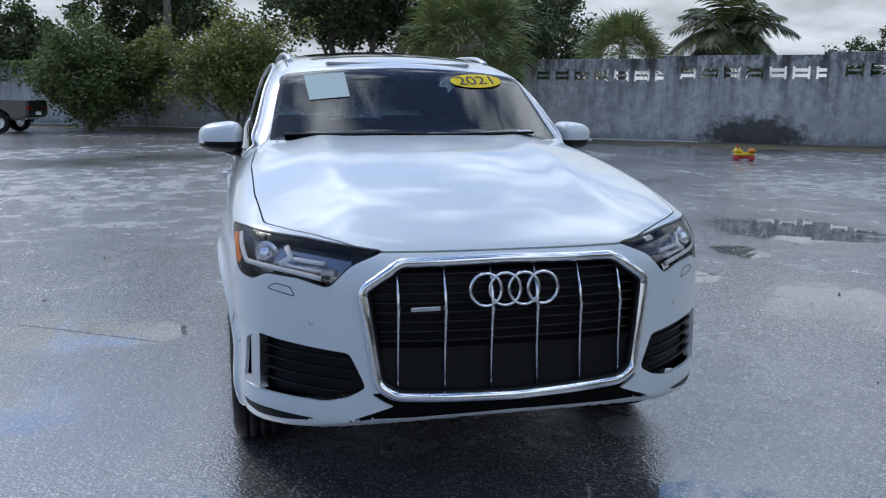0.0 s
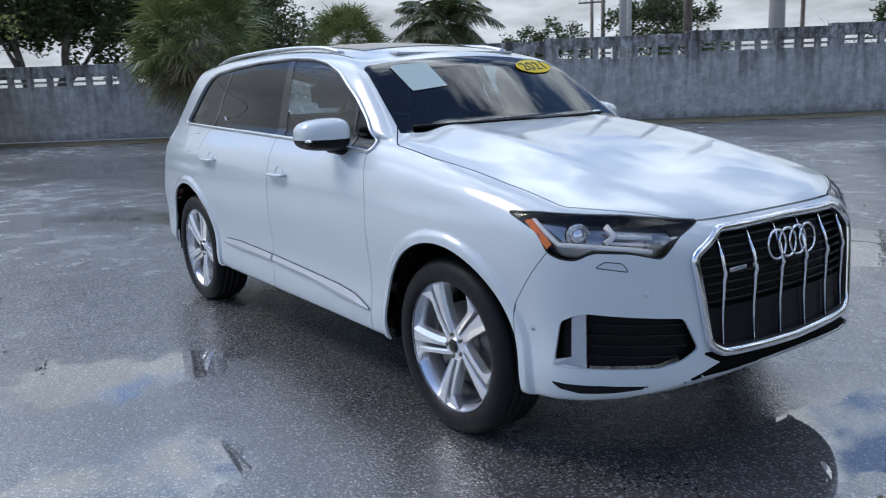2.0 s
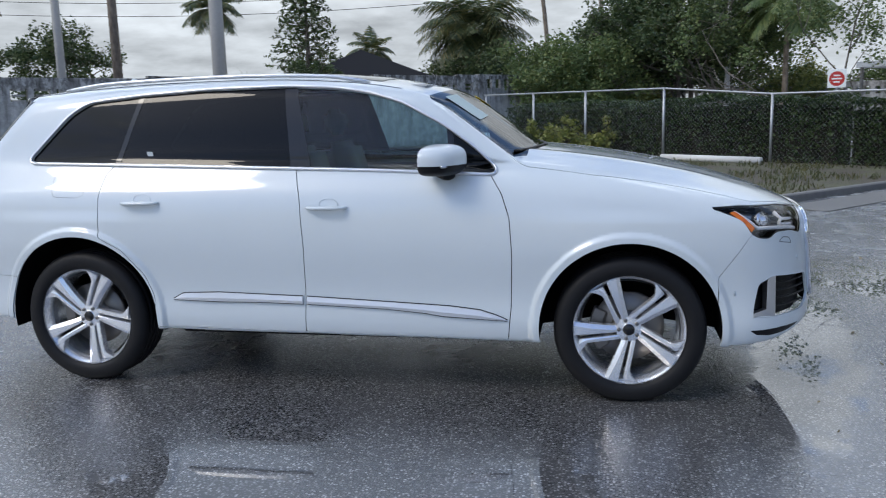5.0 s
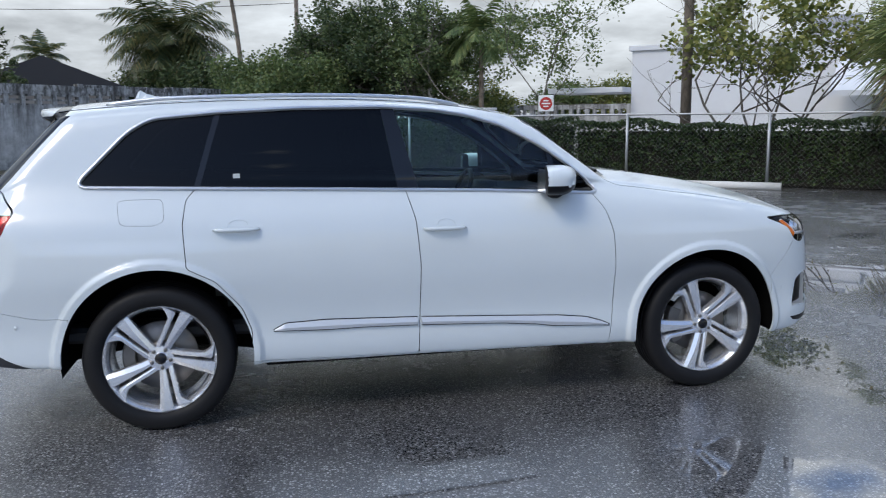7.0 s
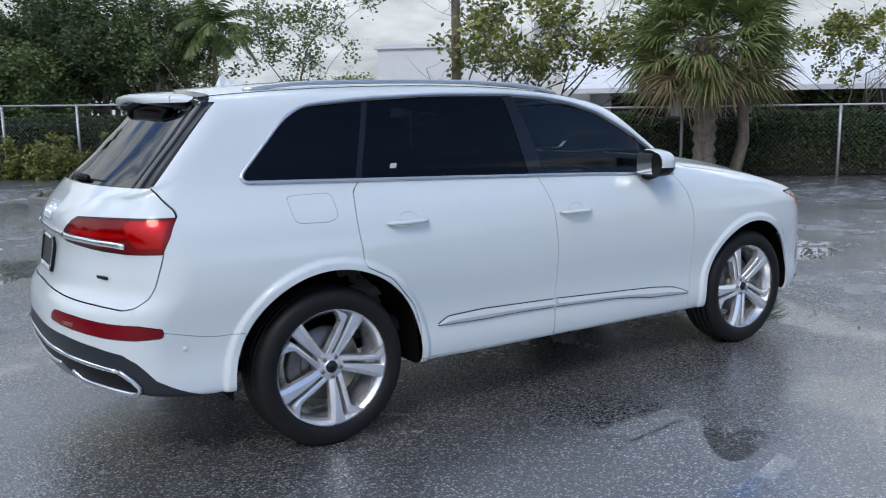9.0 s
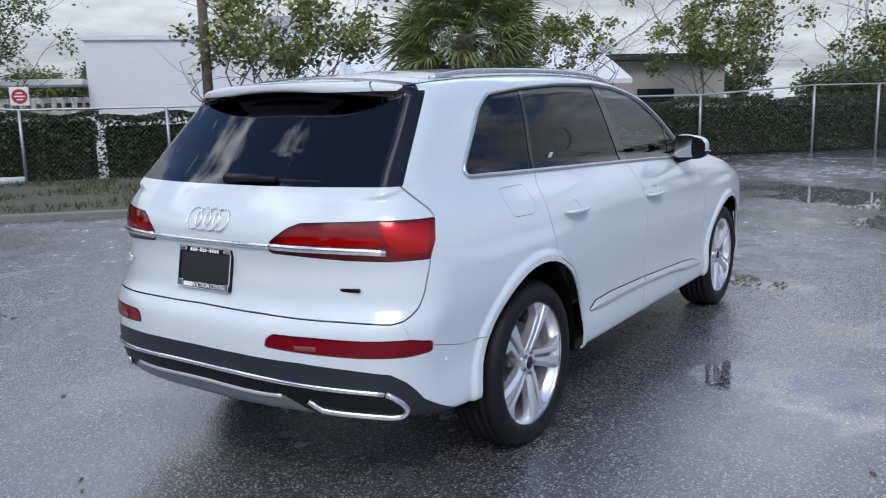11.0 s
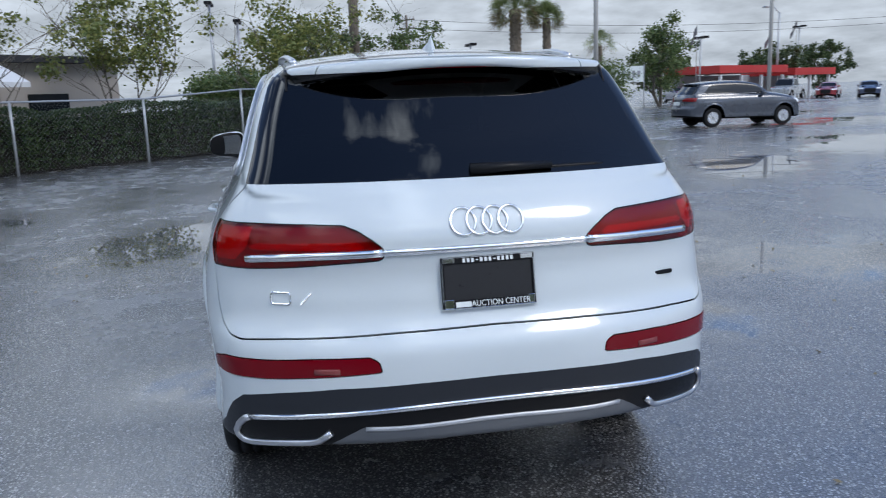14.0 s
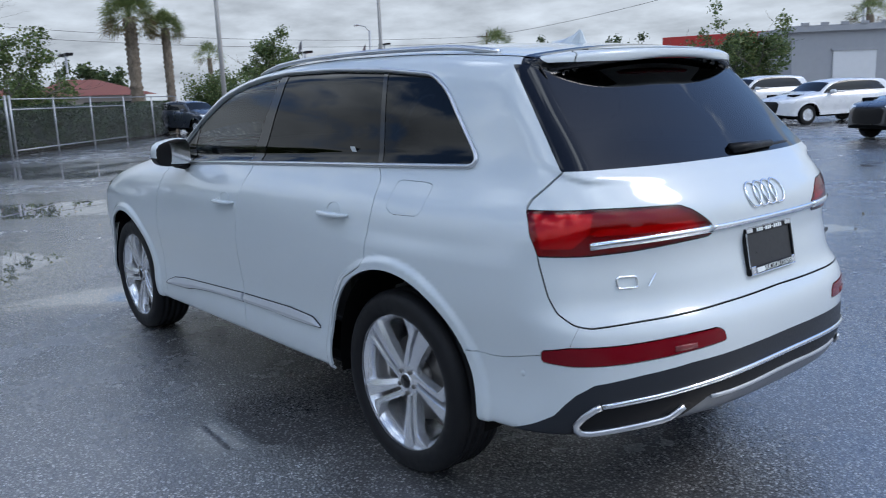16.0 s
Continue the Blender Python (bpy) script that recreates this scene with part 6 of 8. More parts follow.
def foliage(name, a, b, c, rough=0.55, trans=0.25):
    m = Mat(name)
    r = m.island()
    col = m.ramp(r, (0.0, a), (0.5, b), (1.0, c))
    col = m.mix(m.ramp(m.noise(1.1, 3), (0.38, 0.0), (0.72, 0.45)), col, tuple(v * 0.7 for v in a))
    m.set(Base_Color=col, Roughness=rough)
    tl = m.n.new("ShaderNodeBsdfTranslucent")
    m.l.new(col, tl.inputs[0])
    mx = m.n.new("ShaderNodeMixShader")
    mx.inputs[0].default_value = trans
    m.l.new(m.b.outputs[0], mx.inputs[1])
    m.l.new(tl.outputs[0], mx.inputs[2])
    m.l.new(mx.outputs[0], m.out.inputs[0])
    return m.m


LEAF_DARK = foliage("dark_broad_leaves", (0.036, 0.066, 0.024), (0.070, 0.110, 0.038), (0.130, 0.160, 0.056))
LEAF_LIGHT = foliage("yellow_green_leaves", (0.115, 0.155, 0.040), (0.200, 0.230, 0.060), (0.340, 0.320, 0.090))
LEAF_MID = foliage("mid_green_leaves", (0.072, 0.120, 0.040), (0.125, 0.185, 0.060), (0.205, 0.235, 0.080))
LEAF_HEDGE = foliage("hedge_leaves", (0.017, 0.039, 0.013), (0.036, 0.070, 0.020), (0.077, 0.119, 0.031))
LEAF_PALM = foliage("palm_fronds", (0.105, 0.145, 0.052), (0.185, 0.245, 0.090), (0.340, 0.350, 0.140), 0.45)
LEAF_COCO = foliage("coconut_fronds", (0.039, 0.062, 0.026), (0.072, 0.104, 0.039), (0.208, 0.182, 0.065), 0.45)
DRYLEAF = foliage("dry_fronds", (0.13, 0.10, 0.05), (0.20, 0.16, 0.08), (0.28, 0.22, 0.12), 0.7)
GRASSMAT = foliage("thin_grass", (0.05, 0.065, 0.02), (0.085, 0.095, 0.035), (0.16, 0.14, 0.06), 0.7)


def bark(name, dark, light):
    m = Mat(name)
    n = m.noise(9, 6, 0.65, None, 0, (1, 1, 0.35))
    m.set(Base_Color=m.ramp(n, (0.3, dark), (0.7, light)), Roughness=0.9, Normal=m.bump(n, 0.8, 0.03))
    return m.m


BARK = bark("grey_bark", (0.06, 0.05, 0.04), (0.20, 0.18, 0.15))
PALMBARK = bark("palm_trunk_fibre", (0.09, 0.07, 0.05), (0.27, 0.22, 0.17))


def quads(name, v, material, parent=None, label="", kind=""):
    """Loose quads from an array (n, 4, 3)."""
    n = len(v)
    me = bpy.data.meshes.new(name)
    me.vertices.add(n * 4)
    me.vertices.foreach_set("co", np.ascontiguousarray(v, np.float32).ravel())
    me.loops.add(n * 4)
    me.loops.foreach_set("vertex_index", np.arange(n * 4, dtype=np.int32))
    me.polygons.add(n)
    me.polygons.foreach_set("loop_start", np.arange(0, n * 4, 4, dtype=np.int32))
    me.update(calc_edges=True)
    ob = link(name, me, material, parent, label, smooth=False)
    if kind:
        ob["kind"] = kind
    return ob


def leaf_cloud(c, size, flat=0.35, aspect=0.62):
    """A folded-free leaf quad at each centre, turned at random but facing up more than not."""
    n = len(c)
    u = rng.normal(size=(n, 3)) * (1, 1, 0.6)
    u /= np.linalg.norm(u, axis=1, keepdims=True)
    w = rng.normal(size=(n, 3)) + (0, 0, flat * 2)
    v = np.cross(w, u)
    v /= np.linalg.norm(v, axis=1, keepdims=True)
    s = (size * rng.uniform(0.6, 1.35, n))[:, None]
    a, b = u * s * 0.5, v * s * aspect * 0.5
    return np.stack([c - a, c - b * 1.1 + a * 0.1, c + a, c + b * 1.1 + a * 0.1], 1)


LEAFY = 3.6


def tree(name, label, x, y, h, crown_r, base=0.35, leaves=2600, size=0.16, trunk_r=0.10, stems=1, mat=None, seed=0, puff=0.55, squash=0.8, cat="tree", z0=0.0, spread=0.6):
    r = np.random.default_rng(seed + 100)
    t = thing(name, label, cat)
    t.matrix_basis = pose(x, y, z0, 0, 0, float(r.uniform(0, 360)))
    bm = bmesh.new()
    tips = []
    cz = h - crown_r * squash

    def limb(p, d, ln, rad, depth):
        pts, q = [p], p.copy()
        for _ in range(5):
            d = (d + Vector(r.normal(size=3)) * 0.14 + Vector((0, 0, 0.05))).normalized()
            q = q + d * ln / 5
            pts.append(q.copy())
        tube(bm, pts, [rad * (1 - 0.12 * i) for i in range(6)], 6 if depth < 2 else 4, cap=False)
        if depth >= 3:
            tips.extend(pts[2:])
            return
        tips.extend(pts[4:] if depth < 2 else pts[2:])
        for k in range(3 if depth else 4):
            j = 2 + (k + depth) % 4
            az = r.uniform(0, math.tau)
            nd = (d * 0.55 + Vector((math.cos(az), math.sin(az), r.uniform(-0.1, 0.5))) * (0.75 + 0.2 * depth)).normalized()
            limb(pts[min(j, 5)], nd, ln * r.uniform(0.55, 0.8), rad * 0.5, depth + 1)

    for k in range(stems):
        az = r.uniform(0, math.tau)
        lean = (0.10 if stems == 1 else spread)
        limb(Vector((0.06 * math.cos(az), 0.06 * math.sin(az), -0.05)) * (stems > 1) + Vector((0, 0, -0.03)), Vector((math.cos(az) * lean, math.sin(az) * lean, 1)).normalized(), max(0.6, cz * (0.75 if stems == 1 else 0.9)), trunk_r / max(1, stems) ** 0.35, 0)
    tips = np.array([tuple(p) for p in tips])
    # draw limbs and leaves into the crown's outline
    part("trunk", bm, BARK, t, smooth=True)
    leaves, size = (int(leaves * 3.2), size * 0.88) if puff < 0.6 else (int(leaves * LEAFY * 1.5), size * 0.80)
    n_cl = max(40, int(leaves / 75))
    d = r.normal(size=(n_cl, 3))
    d /= np.linalg.norm(d, axis=1, keepdims=True)
    rad = r.uniform(0.25, 1.0, n_cl) ** 0.45
    lump = 1 + 0.22 * np.sin(3.1 * d[:, 0] + seed) * np.cos(2.7 * d[:, 1] - seed) + 0.15 * np.sin(5 * d[:, 2] + 2 * seed)
    cen = d * (rad * lump)[:, None] * (crown_r, crown_r, crown_r * squash) + (0, 0, cz)
    good = tips[(tips[:, 2] > h * base)]
    if len(good):
        take = r.integers(0, len(good), n_cl // 2)
        cen[: n_cl // 2] = np.where(r.random((n_cl // 2, 1)) < 0.75, good[take] + r.normal(size=(n_cl // 2, 3)) * 0.1, cen[: n_cl // 2])
    cen = cen[cen[:, 2] > h * base * 0.85]
    idx = r.integers(0, len(cen), leaves)
    p = cen[idx] + r.normal(size=(leaves, 3)) * (0.12 + 0.35 * puff) * min(0.62, crown_r * 0.30)
    ob = quads("crown", leaf_cloud(p, size), mat or LEAF_MID, t)
    return t


def fan_palm(name, label, x, y, h, crown_r, trunk_r=0.17, fronds=44, seed=0, z0=0.0, dry=0.2, lean=0.0, skirt=0.5, blades=22):
    r = np.random.default_rng(seed + 500)
    t = thing(name, label, "palm tree")
    t.matrix_basis = pose(x, y, z0, 0, 0, float(r.uniform(0, 360)))
    top = h - crown_r * 0.62
    bm = bmesh.new()
    n = max(6, int(top / 0.12))
    pts = [(lean * (i / n) ** 2, 0, -0.05 + (top + 0.05) * i / n) for i in range(n + 1)]
    tube(bm, pts, [trunk_r * (1.25 - 0.3 * min(1, i / 5)) * (1 + 0.10 * (-1) ** i + 0.05 * r.normal()) for i in range(n + 1)], 10)
    part("trunk", bm, PALMBARK, t, smooth=True)
    quad = {0: [], 1: []}
    for k in range(fronds):
        az = k * 2.39996 + r.uniform(-0.2, 0.2)
        el = radians(84 - (84 + 40 * skirt * 1.3) * (k / fronds) ** 0.95 + r.uniform(-8, 8))
        ln = crown_r * r.uniform(0.5, 0.62)
        d = np.array([math.cos(az) * math.cos(el), math.sin(az) * math.cos(el), math.sin(el)])
        o = np.array([lean, 0, top])
        mid = o + d * ln * 0.6
        hub = o + d * ln + np.array([0, 0, -0.10 * ln])
        sidev = np.cross(d, (0, 0, 1.0))
        sidev /= max(1e-6, np.linalg.norm(sidev))
        roll_ = r.uniform(-1.0, 1.0)
        up = np.cross(sidev, d)
        sidev, up = sidev * math.cos(roll_) + up * math.sin(roll_), up * math.cos(roll_) - sidev * math.sin(roll_)
        w_ = 0.013
        kind_ = 1 if (k > fronds * (1 - dry) and r.random() < 0.8) else 0
        quad[kind_] += [[o - sidev * w_, o + sidev * w_, mid + sidev * w_, mid - sidev * w_], [mid - sidev * w_, mid + sidev * w_, hub + sidev * w_, hub - sidev * w_]]
        bl = crown_r * r.uniform(0.42, 0.55)
        for j in range(blades):
            a_ = radians(-118 + 236 * j / (blades - 1)) + r.uniform(-0.04, 0.04)
            dd = d * math.cos(a_) + sidev * math.sin(a_) + up * (0.22 * abs(math.sin(a_)) + r.uniform(-0.06, 0.06))
            dd /= np.linalg.norm(dd)
            ww = np.cross(dd, up)
            ww /= max(1e-6, np.linalg.norm(ww))
            l2 = bl * (1 - 0.25 * abs(a_) / 2) * r.uniform(0.85, 1.1)
            p1 = hub + dd * l2 * 0.55
            p2 = hub + dd * l2 + np.array([0, 0, -l2 * r.uniform(0.10, 0.36)])
            w1 = 0.022 * crown_r / 1.9
            quad[kind_] += [[hub, hub, p1 + ww * w1, p1 - ww * w1], [p1 - ww * w1, p1 + ww * w1, p2, p2]]
    for key, mat, nm in ((0, LEAF_PALM, "crown"), (1, DRYLEAF, "dry_fronds")):
        if quad[key]:
            v = np.array(quad[key], float)
            v[:, 2:] += 1e-5
            v += rng.normal(size=v.shape) * 1e-5
            quads(nm, v, mat, t)
    return t


def feather_palm(name, label, x, y, h, frond=2.6, trunk_r=0.13, fronds=18, seed=0, z0=0.0, lean=0.0, mat=None):
    r = np.random.default_rng(seed + 900)
    t = thing(name, label, "palm tree")
    t.matrix_basis = pose(x, y, z0, 0, 0, float(r.uniform(0, 360)))
    top = h - frond * 0.32
    bm = bmesh.new()
    pts = [(lean * (i / 12) ** 2, 0, -0.05 + (top + 0.05) * i / 12) for i in range(13)]
    tube(bm, pts, [trunk_r * (1.3 - 0.04 * i) for i in range(13)], 8)
    part("trunk", bm, PALMBARK, t, smooth=True)
    out = []
    for k in range(fronds):
        az = k * 2.39996 + r.uniform(-0.25, 0.25)
        el = radians(72 - 95 * (k / fronds) + r.uniform(-8, 8))
        p = np.array([lean, 0, top])
        d = np.array([math.cos(az) * math.cos(el), math.sin(az) * math.cos(el), math.sin(el)])
        n = 16
        st_ = frond * r.uniform(0.85, 1.1) / n
        side_ = np.array([-math.sin(az), math.cos(az), 0])
        for i in range(n):
            q = p + d * st_
            w_ = 0.02 * (1 - i / n) + 0.005
            out.append([p - side_ * w_, p + side_ * w_, q + side_ * w_, q - side_ * w_])
            if i > 1:
                ll = frond * 0.30 * (math.sin(math.pi * min(1, (i + 1.5) / n)) ** 0.6 + 0.12)
                for s_ in (-1, 1):
                    for f_ in (0.25, 0.75):
                        b = p + d * st_ * f_
                        tip = b + (side_ * s_ * 0.8 + d * 0.55 + np.array([0, 0, -0.35 - r.uniform(0, 0.35)])) * ll * r.uniform(0.8, 1.1)
                        m_ = (b + tip) / 2 + np.array([0, 0, 0.06 * ll])
                        o_ = d * 0.034
                        out += [[b - o_, b + o_, m_ + o_ * 1.3, m_ - o_ * 1.3], [m_ - o_ * 1.3, m_ + o_ * 1.3, tip + o_ * 0.2, tip - o_ * 0.2]]
            p = q
            d = d + np.array([0, 0, -0.085 - 0.02 * r.random()])
            d /= np.linalg.norm(d)
    quads("crown", np.array(out, float), mat or LEAF_COCO, t)
    return t


def on_wall(s_, off):
    """A place along the block wall; off > 0 lies on the car's side of it."""
    p = WALL_D * s_ + WALL_N * (WALL_OFF + off)
    return p.x, p.y


def on_fence(d_, n_):
    """A place along the fence; n > 0 lies behind it."""
    p = FENCE_D * d_ + FENCE_N * (14.8 + n_)
    return p.x, p.y


# in front of the block wall
tree("tree", "dense dark green bushy tree growing against the stained wall", -28.6, -6.6, 4.0, 1.9, 0.12, 5200, 0.17, 0.12, 3, LEAF_MID, 1, 0.75, 1.0)
tree("tree", "small yellow-green tree beside the stained wall", -28.4, -4.4, 3.4, 0.85, 0.45, 1500, 0.14, 0.05, 1, LEAF_LIGHT, 2, 0.7, 0.9)
tree("sapling", "thin sapling at the foot of the stained wall", -27.9, -4.0, 1.25, 0.28, 0.4, 160, 0.12, 0.02, 1, LEAF_MID, 3, 0.7, 1.3)
tree("tree", "yellow-green leafy tree leaning over the stained wall", -25.4, -1.0, 4.1, 1.85, 0.25, 4400, 0.16, 0.10, 3, LEAF_LIGHT, 4, 0.75, 0.95)
fan_palm("fan_palm", "shaggy fan palm with a short trunk before the wall", -21.3, 6.3, 4.6, 2.5, 0.28, 120, 5, skirt=1.0, dry=0.2, blades=30)
# climbers on the wall's far end
bx = np.array([on_wall(s_, 0.15) for s_ in rng.uniform(-34, -22, 1800)])
vine = quads("climbing_plant", leaf_cloud(np.c_[bx + rng.normal(size=(1800, 2)) * 0.12, 2.75 - np.abs(rng.normal(size=1800)) * 0.35], 0.16), LEAF_MID)
tagged(vine, "green creeper hanging over the top of the stained wall", "climbing plant", kind="stuff")
# behind the block wall
tree("tree", "tall dark tree with hanging growth behind the wall", -37.2, -4.6, 9.0, 2.7, 0.35, 4600, 0.26, 0.25, 1, LEAF_DARK, 11, 0.7, 1.1)
tree("tree", "dark tree crown rising behind the wall", -43.0, -12.8, 6.0, 2.6, 0.3, 2600, 0.28, 0.25, 1, LEAF_DARK, 12, 0.7, 1.0)
tree("tree", "dark tree crown rising behind the wall", -47.0, -18.5, 5.8, 2.6, 0.3, 2000, 0.26, 0.2, 1, LEAF_DARK, 13, 0.7, 1.0)
tree("oak_tree", "broad spreading oak behind the stained wall", -38.6, 4.6, 9.0, 4.0, 0.34, 6500, 0.27, 0.35, 2, LEAF_DARK, 14, 0.75, 0.7)
tree("oak_tree", "broad spreading oak behind the stained wall", -36.0, 10.5, 8.6, 4.6, 0.34, 6000, 0.27, 0.35, 2, LEAF_DARK, 15, 0.75, 0.7)
tree("tree", "low dark bushy tree behind the wall", -31.0, 12.6, 5.0, 2.4, 0.2, 2400, 0.22, 0.14, 2, LEAF_DARK, 16, 0.8, 0.8)
fan_palm("fan_palm", "fan palm crown rising above the wall", -30.0, 10.3, 6.0, 2.0, 0.17, 30, 18, dry=0.15)
fan_palm("fan_palm", "fan palm crown rising above the wall", -25.6, 14.0, 4.4, 2.1, 0.17, 90, 19, dry=0.1)
feather_palm("coconut_palm", "coconut palm with drooping yellowing fronds behind the wall", -23.6, 17.4, 4.7, 2.6, 0.15, 32, 20)
tree("tree", "far dark tree crown above the wall", -47.0, 45.0, 5.9, 3.2, 0.2, 1200, 0.3, 0.2, 1, LEAF_DARK, 21, 0.7, 0.5)
tree("tree", "round dark tree behind the wall", -31.0, 40.0, 7.0, 3.2, 0.3, 2200, 0.26, 0.2, 2, LEAF_DARK, 22, 0.7, 0.85)
feather_palm("coconut_palm", "slim coconut palm behind the wall", -18.5, 35.2, 7.6, 2.0, 0.10, 16, 23)
tree("tree", "small dark tree crown above the wall", -12.5, 33.0, 4.3, 0.9, 0.3, 500, 0.18, 0.08, 1, LEAF_DARK, 24, 0.7, 0.8)
# layered conifer
conifer = thing("conifer", "tall layered dark conifer behind the wall", "tree")
conifer.matrix_basis = pose(-16.2, 42.5, 0)
bm = bmesh.new()
tube(bm, [(0, 0, -0.05), (0.1, 0, 5), (0, 0.05, 11.2)], [0.22, 0.15, 0.03], 8)
cen = []
for z in np.arange(4.2, 11.2, 0.42):
    ln = 2.3 * (1 - (z - 3.2) / 8.6) + 0.25
    for k in range(6):
        az = k * math.tau / 6 + z * 1.7 + rng.uniform(-0.3, 0.3)
        tip = (ln * math.cos(az), ln * math.sin(az), z + 0.10 * ln)
        tube(bm, [(0, 0, z), tip], [0.03, 0.01], 4, cap=False)
        for u in np.linspace(0.25, 1.05, 16):
            cen.append(np.array(tip) * (u, u, 0) + (0, 0, z + 0.10 * ln * u) + rng.normal(size=3) * 0.10)
part("trunk", bm, BARK, conifer, smooth=True)
quads("crown", leaf_cloud(np.repeat(np.array(cen), 3, 0) + rng.normal(size=(len(cen) * 3, 3)) * 0.07, 0.30, 0.8, 0.35), LEAF_DARK, conifer)

# towards the fence corner and behind the hedge
tree("tree", "broad leafy tree behind the hedge", -0.5, 34.0, 4.7, 2.7, 0.15, 3600, 0.20, 0.14, 3, LEAF_MID, 31, 0.75, 0.7)
tree("tree", "broad spreading dark leafy tree behind the hedge", 5.1, 37.8, 8.0, 4.7, 0.34, 9500, 0.21, 0.25, 3, LEAF_DARK, 32, 0.7, 0.72)
tree("tree", "leafy tree with dead twigs behind the hedge", 7.6, 35.0, 6.8, 2.6, 0.3, 2600, 0.2, 0.16, 2, LEAF_MID, 33, 0.75, 0.9)
feather_palm("coconut_palm", "coconut palm with hanging dead fronds over the wall", -6.4, 45.1, 7.6, 4.0, 0.2, 64, 34)
tree("tree", "dense dark shrubs under the coconut palm", -4.2, 43.0, 5.0, 2.8, 0.06, 3600, 0.22, 0.1, 3, LEAF_DARK, 49, 0.85, 0.8)
tree("tree", "dense dark shrubs under the coconut palm", -7.6, 43.6, 4.4, 2.2, 0.06, 2400, 0.22, 0.1, 3, LEAF_DARK, 58, 0.85, 0.8)
feather_palm("coconut_palm", "low palm beyond the wall corner", -1.9, 46.0, 4.6, 2.3, 0.16, 24, 35)
feather_palm("coconut_palm", "low palm beyond the house roof", -15.2, 53.5, 6.6, 2.2, 0.12, 16, 36)
feather_palm("coconut_palm", "tall leaning coconut palm in the distance", -2.5, 56.0, 13.0, 2.4, 0.16, 18, 37, lean=1.2)
tree("tree", "rusty green shrubs beyond the wall corner", -1.0, 43.0, 5.0, 2.6, 0.1, 2600, 0.22, 0.12, 3, LEAF_MID, 38, 0.8, 0.7)
tree("tree", "rusty green shrubs beyond the hedge", 3.0, 44.0, 4.6, 2.6, 0.1, 2400, 0.22, 0.12, 3, LEAF_LIGHT, 39, 0.8, 0.7)
feather_palm("coconut_palm", "coconut palm beside the street lamp", 8.9, 32.5, 6.4, 2.5, 0.11, 20, 40, mat=LEAF_MID)
tree("tree", "thin sparse tree behind the hedge", 9.0, 24.0, 6.2, 2.0, 0.45, 900, 0.15, 0.07, 2, LEAF_MID, 41, 0.6, 0.8)
for k, (d_, n_, hh, rr) in enumerate(((-9, 25, 3.6, 1.5), (-6.5, 26, 3.9, 1.6), (-4.2, 28, 4.2, 1.6), (-2.2, 29, 3.8, 1.5), (0.0, 30, 4.0, 1.5), (-12, 25, 3.8, 1.8), (-15, 24, 3.6, 1.8), (-18.5, 22, 3.8, 2.0))):
    x, y = on_fence(d_, n_)
    tree("shrub", "yellowish green shrub beyond the hedge", x, y, hh, rr, 0.08, 1500, 0.2, 0.06, 3, LEAF_LIGHT if k % 2 else LEAF_MID, 60 + k, 0.85, 0.8, cat="shrub")
for k, (d_, n_) in enumerate(((-3.0, 27.0), (-1.6, 25.5))):
    x, y = on_fence(d_, n_)
    feather_palm("coconut_palm", "small yellow-green palm beyond the hedge", x, y, 4.3, 1.7, 0.06, 16, 80 + k, mat=LEAF_LIGHT)
tree("tree", "yellow-green tree with bare spreading stems behind the fence", 11.0, 13.0, 4.7, 2.3, 0.60, 1500, 0.17, 0.09, 5, LEAF_LIGHT, 42, 0.55, 0.5)
fan_palm("fan_palm", "shaggy fan palm with two trunks at the fence", 11.80, 7.8, 4.4, 2.05, 0.26, 150, 43, skirt=0.9, dry=0.2, blades=34)
bm = bmesh.new()
tube(bm, [(12.55, 7.6, -0.05), (12.65, 7.4, 0.9), (12.6, 7.45, 2.2)], [0.15, 0.12, 0.11], 10)
tagged(part("palm_stem", bm, PALMBARK, smooth=True), "bare second palm trunk beside the shaggy palm", "palm trunk")
tree("tree", "small open tree behind the hedge", 19.5, 9.0, 4.4, 1.45, 0.48, 900, 0.15, 0.05, 3, LEAF_LIGHT, 44, 0.55, 0.75)
tree("tree", "open leafy tree behind the hedge", 25.4, 5.8, 5.2, 2.1, 0.42, 1700, 0.17, 0.07, 4, LEAF_LIGHT, 45, 0.55, 0.65)
tree("tree", "open leafy tree behind the hedge", 27.6, 0.2, 5.0, 2.0, 0.42, 1700, 0.17, 0.07, 4, LEAF_LIGHT, 46, 0.55, 0.65)
tree("tree", "open leafy tree behind the hedge", 31.5, -0.6, 4.8, 1.9, 0.42, 1200, 0.17, 0.06, 3, LEAF_MID, 47, 0.55, 0.65)
tree("tree", "open leafy tree behind the hedge", 34.5, -5.5, 4.6, 1.7, 0.4, 1000, 0.18, 0.06, 3, LEAF_MID, 48, 0.55, 0.65)
for k, (x, y, hh, rr) in enumerate(((33, 3, 3.0, 2.0), (37, -2, 2.9, 2.0), (24.5, 12.5, 2.6, 1.6), (40, -7, 3.2, 2.2), (44, 3, 3.4, 2.4))):
    tree("shrub", "green shrub beyond the hedge", x, y, hh, rr, 0.08, 1300, 0.2, 0.06, 3, LEAF_MID, 90 + k, 0.85, 0.7, cat="shrub")
fan_palm("fan_palm", "tall fan palm with a stout trunk behind the fence", 39.2, -12.4, 7.0, 1.75, 0.34, 90, 50, skirt=0.6, dry=0.2)
fan_palm("fan_palm", "fan palm with a stout trunk behind the fence", 38.9, -14.1, 6.1, 1.15, 0.24, 80, 51, skirt=0.6, dry=0.2)
